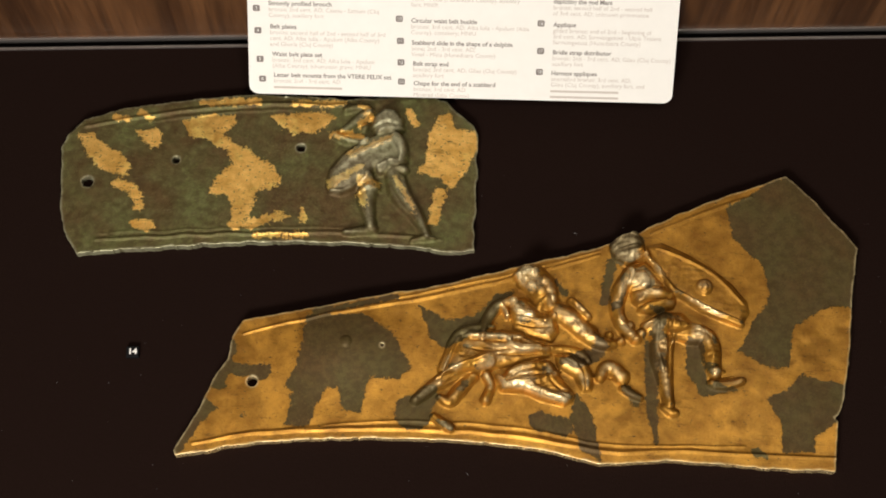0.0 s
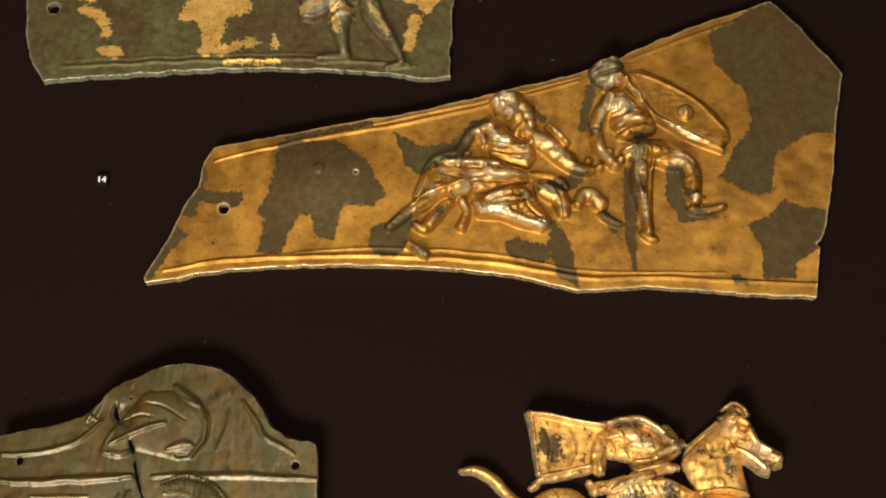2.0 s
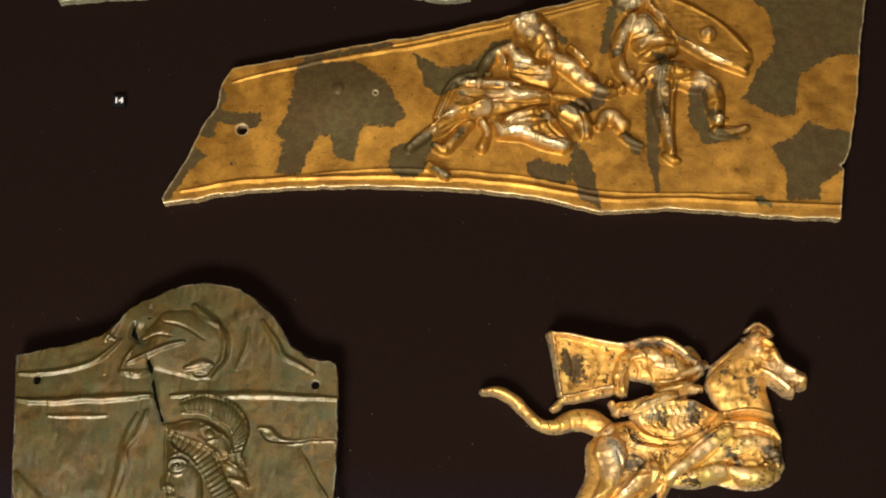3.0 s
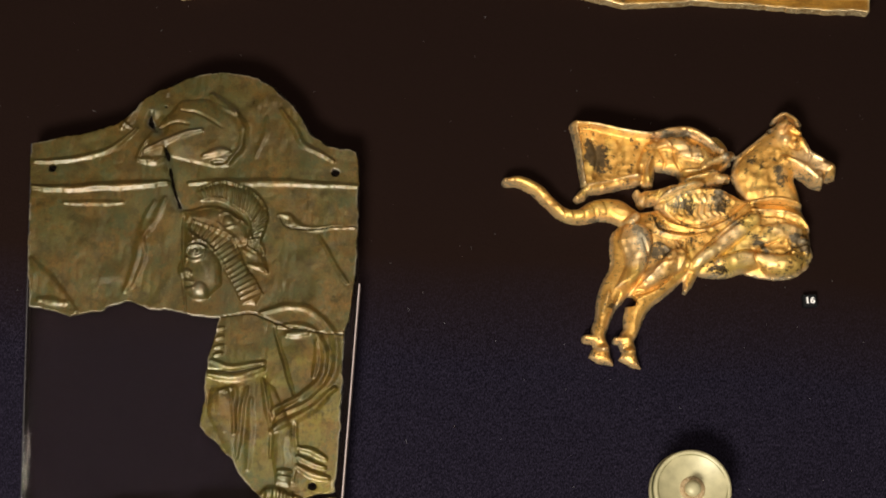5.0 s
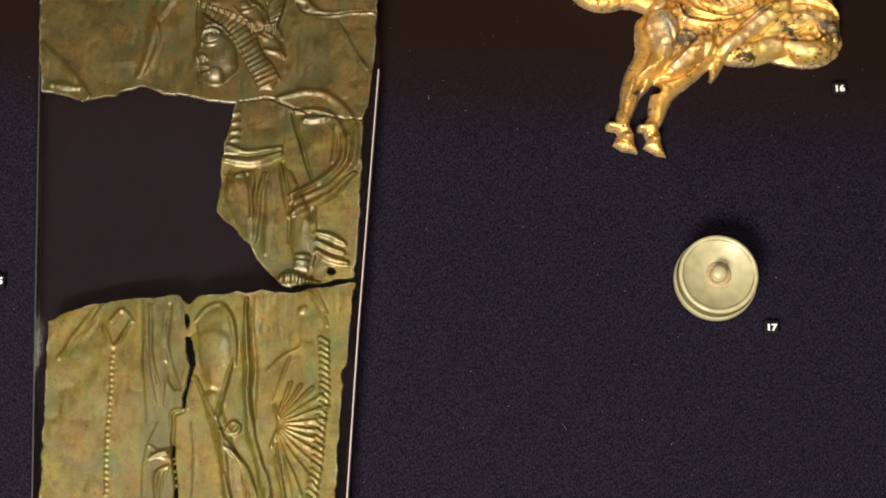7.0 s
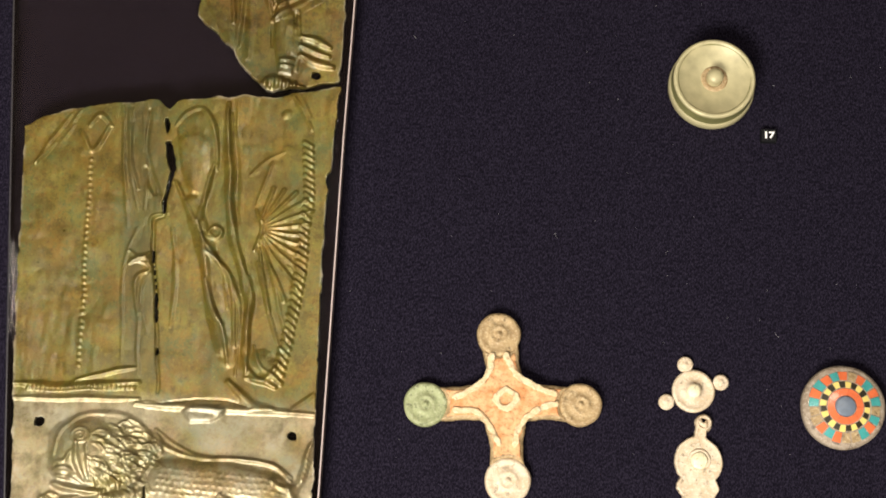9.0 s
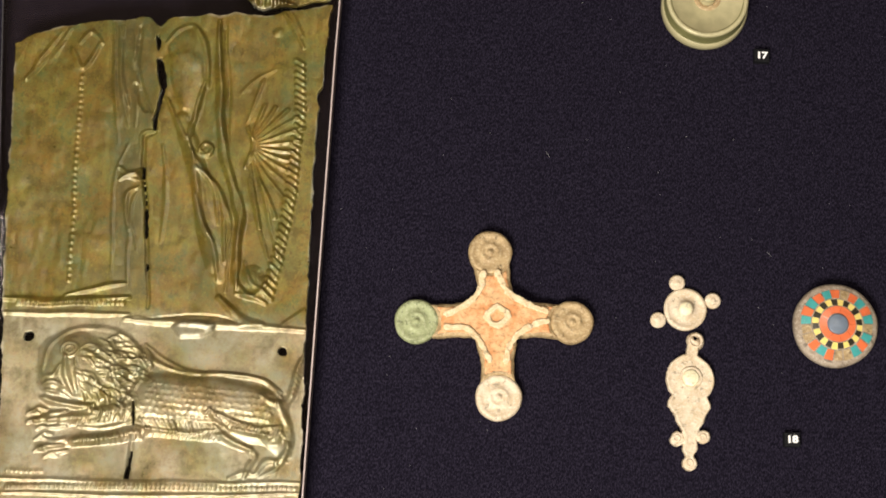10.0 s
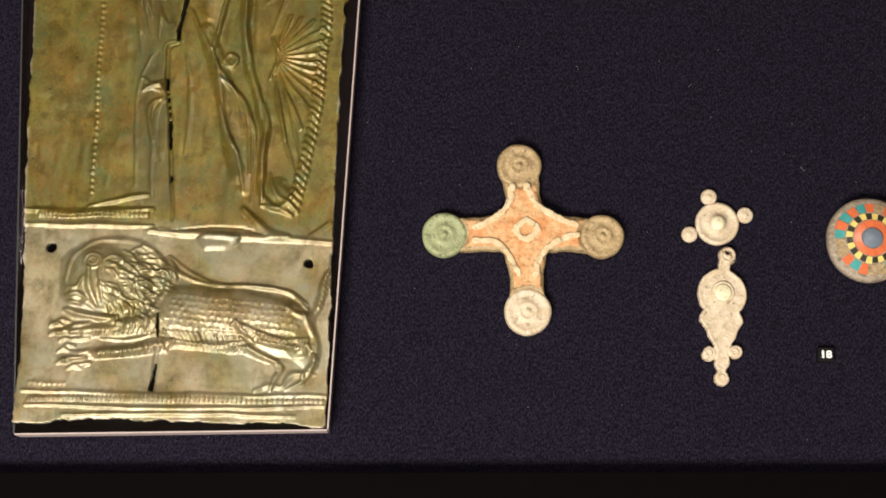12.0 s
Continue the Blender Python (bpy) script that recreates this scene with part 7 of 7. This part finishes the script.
# ---- pendant of two linked pieces ----
def pendant():
    x, y, r0 = 88.4, -158.7, 7.1
    thing = holder("harness_pendant", x, y)

    def disc(name, px, py, rr, parent, label=""):
        return turned(name, px, py, [(0.93 * rr, 0), (rr, 0.4), (rr, 1.6), (0.93 * rr, 2.1), (0.82 * rr, 2.0), (0.78 * rr, 1.7), (0.40 * rr, 1.8), (0.38 * rr, 2.4), (0.30 * rr, 2.9), (0.1, 3.0)], PALE_BRONZE, parent, label, 40, 0.012)

    a = disc("upper_disc", x, y, r0, thing)
    turned("enamel_spot", x, y, [(2.2, 2.0), (2.2, 3.0), (1.9, 3.3), (0.1, 3.35)], SPOT_ENAMEL, thing, "pale yellow enamel centre", 32)
    for px, py, rr in ((85.6, -149.9, 2.6), (97.5, -155.4, 2.6), (79.5, -162.7, 2.6)):
        k = 0.84
        prism("stem", [x + k * (px - x) - 0.9, y + k * (py - y) - 0.9, x + k * (px - x) + 0.9, y + k * (py - y) - 0.9, x + k * (px - x) + 0.9, y + k * (py - y) + 0.9, x + k * (px - x) - 0.9, y + k * (py - y) + 0.9], 0.0, 1.4, PALE_BRONZE, thing)
        turned("lobe", px, py, [(0.92 * rr, 0), (rr, 0.4), (rr, 1.5), (0.8 * rr, 1.9), (0.5 * rr, 1.6), (0.3 * rr, 2.1), (0.1, 2.2)], PALE_BRONZE, thing, "", 24)
    # link ring
    lx, ly, lr = 91.9, -169.1, 2.8
    slab("link", holed(Relief().boss(lx, ly, lr, 1).outline(), (lx - 0.2, ly, lr * 0.56)), (lx - 4, lx + 4, ly - 4, ly + 4), 0.25, lambda u, v: 2.6 - 1.2 * (np.abs(np.hypot(u - lx, v - ly) / lr - 0.74) / 0.26) ** 2, 0.0, PALE_BRONZE, thing)
    # lower piece
    q = Relief()
    q.limb(91.2, -169.5, 1.7, 90.5, -176.1, 2.0, 1.0).boss(90.4, -181.6, 7.6, 1.0).limb(90.2, -191.1, 6.5, 90.2, -194.6, 4.4, 1.0).limb(90.2, -194.6, 4.4, 90.3, -200.6, 2.0, 1.0)
    q.boss(86.1, -201.5, 2.2, 1.0).boss(94.5, -200.8, 2.2, 1.0).limb(90.3, -200.6, 1.8, 90.4, -204.3, 2.4, 1.0).limb(90.4, -204.3, 2.2, 90.4, -207.9, 1.1, 1.0).boss(90.4, -209.3, 2.4, 1.0)
    shape = holed(ragged(q.outline(), 2.0, 0.25, 4), (91.9, -168.3, 0.7))
    slab("drop", shape, bounds_of([78.8, -168.2, 101.2, -167.1, 101.7, -213.1, 79.7, -214.2]), 0.35, lambda u, v: 1.9 + 0.35 * np.clip(1.4 + shape(u, v), 0, 1) - 0.7 * np.clip(1 + shape(u, v) / 0.35, 0, 1) + 0.25 * value_noise(u, v, 2, 6), 0.0, PALE_BRONZE, thing)
    bx, by, br = 90.4, -181.6, 7.6
    turned("ring", bx, by, [(0.5 * br, 1.8), (0.5 * br, 2.5), (0.44 * br, 2.7), (0.38 * br, 2.4)], PALE_BRONZE, thing, "", 32)
    turned("enamel_spot", bx, by, [(0.36 * br, 2.0), (0.36 * br, 2.9), (0.3 * br, 3.2), (0.1, 3.25)], SPOT_ENAMEL, thing, "pale yellow enamel centre", 32)
    for px, py, rr in ((86.1, -201.5, 1.3), (94.5, -200.8, 1.3), (90.4, -209.3, 1.3)):
        turned("lobe", px, py, [(rr, 1.8), (rr, 2.4), (0.6 * rr, 2.5), (0.5 * rr, 2.2), (0.1, 2.6)], PALE_BRONZE, thing, "", 20)
    tagged(thing, "pale corroded bronze pendant with two cream-centred discs joined by a link", "pendant")


pendant()


# ---- round mosaic-enamel mount ----
def mosaic_disc():
    x, y, r0 = 137.6, -162.2, 13.8
    thing = holder("enamel_disc", x, y)
    k = r0 / 12.6
    turned("body", x, y, [(11.6 * k, 0), (12.5 * k, 0.8), (12.7 * k, 2.4), (12.6 * k, 4.0), (12.0 * k, 4.6), (11.4 * k, 4.8), (8.2 * k, 6.0), (5.4 * k, 6.6), (0.2, 6.8)], GREY_BRONZE, thing, "grey-brown bronze bowl", 64, 0.012)
    rng = random.Random(5)
    for n in range(22):
        a0 = math.tau * n / 22 + 0.05
        low = math.sin(a0 + 0.6) < -0.35
        worn = rng.random() < (0.5 if low else 0.12)
        m = RED_ENAMEL if n % 2 else TEAL_ENAMEL
        if worn:
            m = TAN_BRONZE
        sector("tessera", x, y, 8.0 * k, 10.9 * k + rng.uniform(-0.4, 0.2), a0 + 0.015, a0 + math.tau / 22 - 0.015 + rng.uniform(-0.02, 0.01), 4.2, 6.25 + rng.uniform(-0.1, 0.1), m, thing, fall=0.95)
    for n in range(24):
        a0 = math.tau * n / 24
        sector("tessera", x, y, 5.6 * k + rng.uniform(0, 0.25), 7.7 * k - rng.uniform(0, 0.35), a0 + 0.01, a0 + math.tau / 24 - 0.01, 5.2, 6.75 + rng.uniform(-0.05, 0.05), YELLOW_ENAMEL if n % 2 else BLACK_ENAMEL, thing, fall=0.5)
    for n in range(9):
        a0 = math.tau * n / 9
        sector("tessera", x, y, 3.3 * k, 5.4 * k, a0, a0 + math.tau / 9 - 0.015, 5.6, 7.15, RED_ENAMEL, thing, fall=0.3)
    turned("eye", x, y, [(3.1 * k, 6.0), (3.1 * k, 7.0), (2.7 * k, 7.2), (0.1, 7.25)], GREY_ENAMEL, thing, "blue-grey enamel centre", 28)
    tagged(thing, "round bronze mount with mosaic of orange, teal and yellow enamel", "enamel mount")


mosaic_disc()


# ---- number tiles ----
def number_tile(text, x, y, turn=0.0):
    thing = holder("number_tile", x, y)
    tile = box("block", x - 2.6, x + 2.6, y - 2.3, y + 2.3, 0.0, 2.2, BLACK_PLASTIC, thing, bevel=0.25)
    lettering("numeral", text, 3.2, WHITE_PRINT, thing, pose(0, 0, 2.22 * MM) @ Matrix.Diagonal((1.2, 1.0, 1.0, 1.0)), "white numerals", "CENTER", bold=0.14)
    thing.rotation_euler = (0, 0, radians(turn))
    tagged(thing, "small black tile with white number " + text + " on the cloth", "number tile", "number tiles")


number_tile("14", -129.1, 175.2, 3)
number_tile("15", -160.8, -64.9, 1)
number_tile("16", 138.5, 20.4, 5)
number_tile("17", 113.4, -69.4, 1)
number_tile("18", 123.7, -200.2, 2)


# ---- lint on the cloth ----
def lint():
    rng = random.Random(21)
    verts, faces = [], []
    for k in range(380):
        x, y = rng.uniform(-180, 200), rng.uniform(FRONT_L[1] + 8, back_at(0) - 60)
        l, a, w = (rng.uniform(0.08, 0.2), rng.uniform(0, 3.14), 0.07) if rng.random() < 0.94 else (rng.uniform(0.5, 1.1), rng.uniform(0, 3.14), 0.04)
        c, s, n = math.cos(a), math.sin(a), len(verts)
        for u, v, z in ((-l, -w, 0.02), (l, -w, 0.02), (l, w, 0.02), (-l, w, 0.02), (0, 0, 0.16)):
            verts.append((x + u * c - v * s, y + u * s + v * c, z))
        faces += [(n, n + 1, n + 4), (n + 1, n + 2, n + 4), (n + 2, n + 3, n + 4), (n + 3, n, n + 4), (n, n + 3, n + 2, n + 1)]
    ob = link_mesh("lint", verts, faces, LINT)
    tagged(ob, "specks of pale lint and dust on the dark cloth", "lint", kind="stuff")


lint()
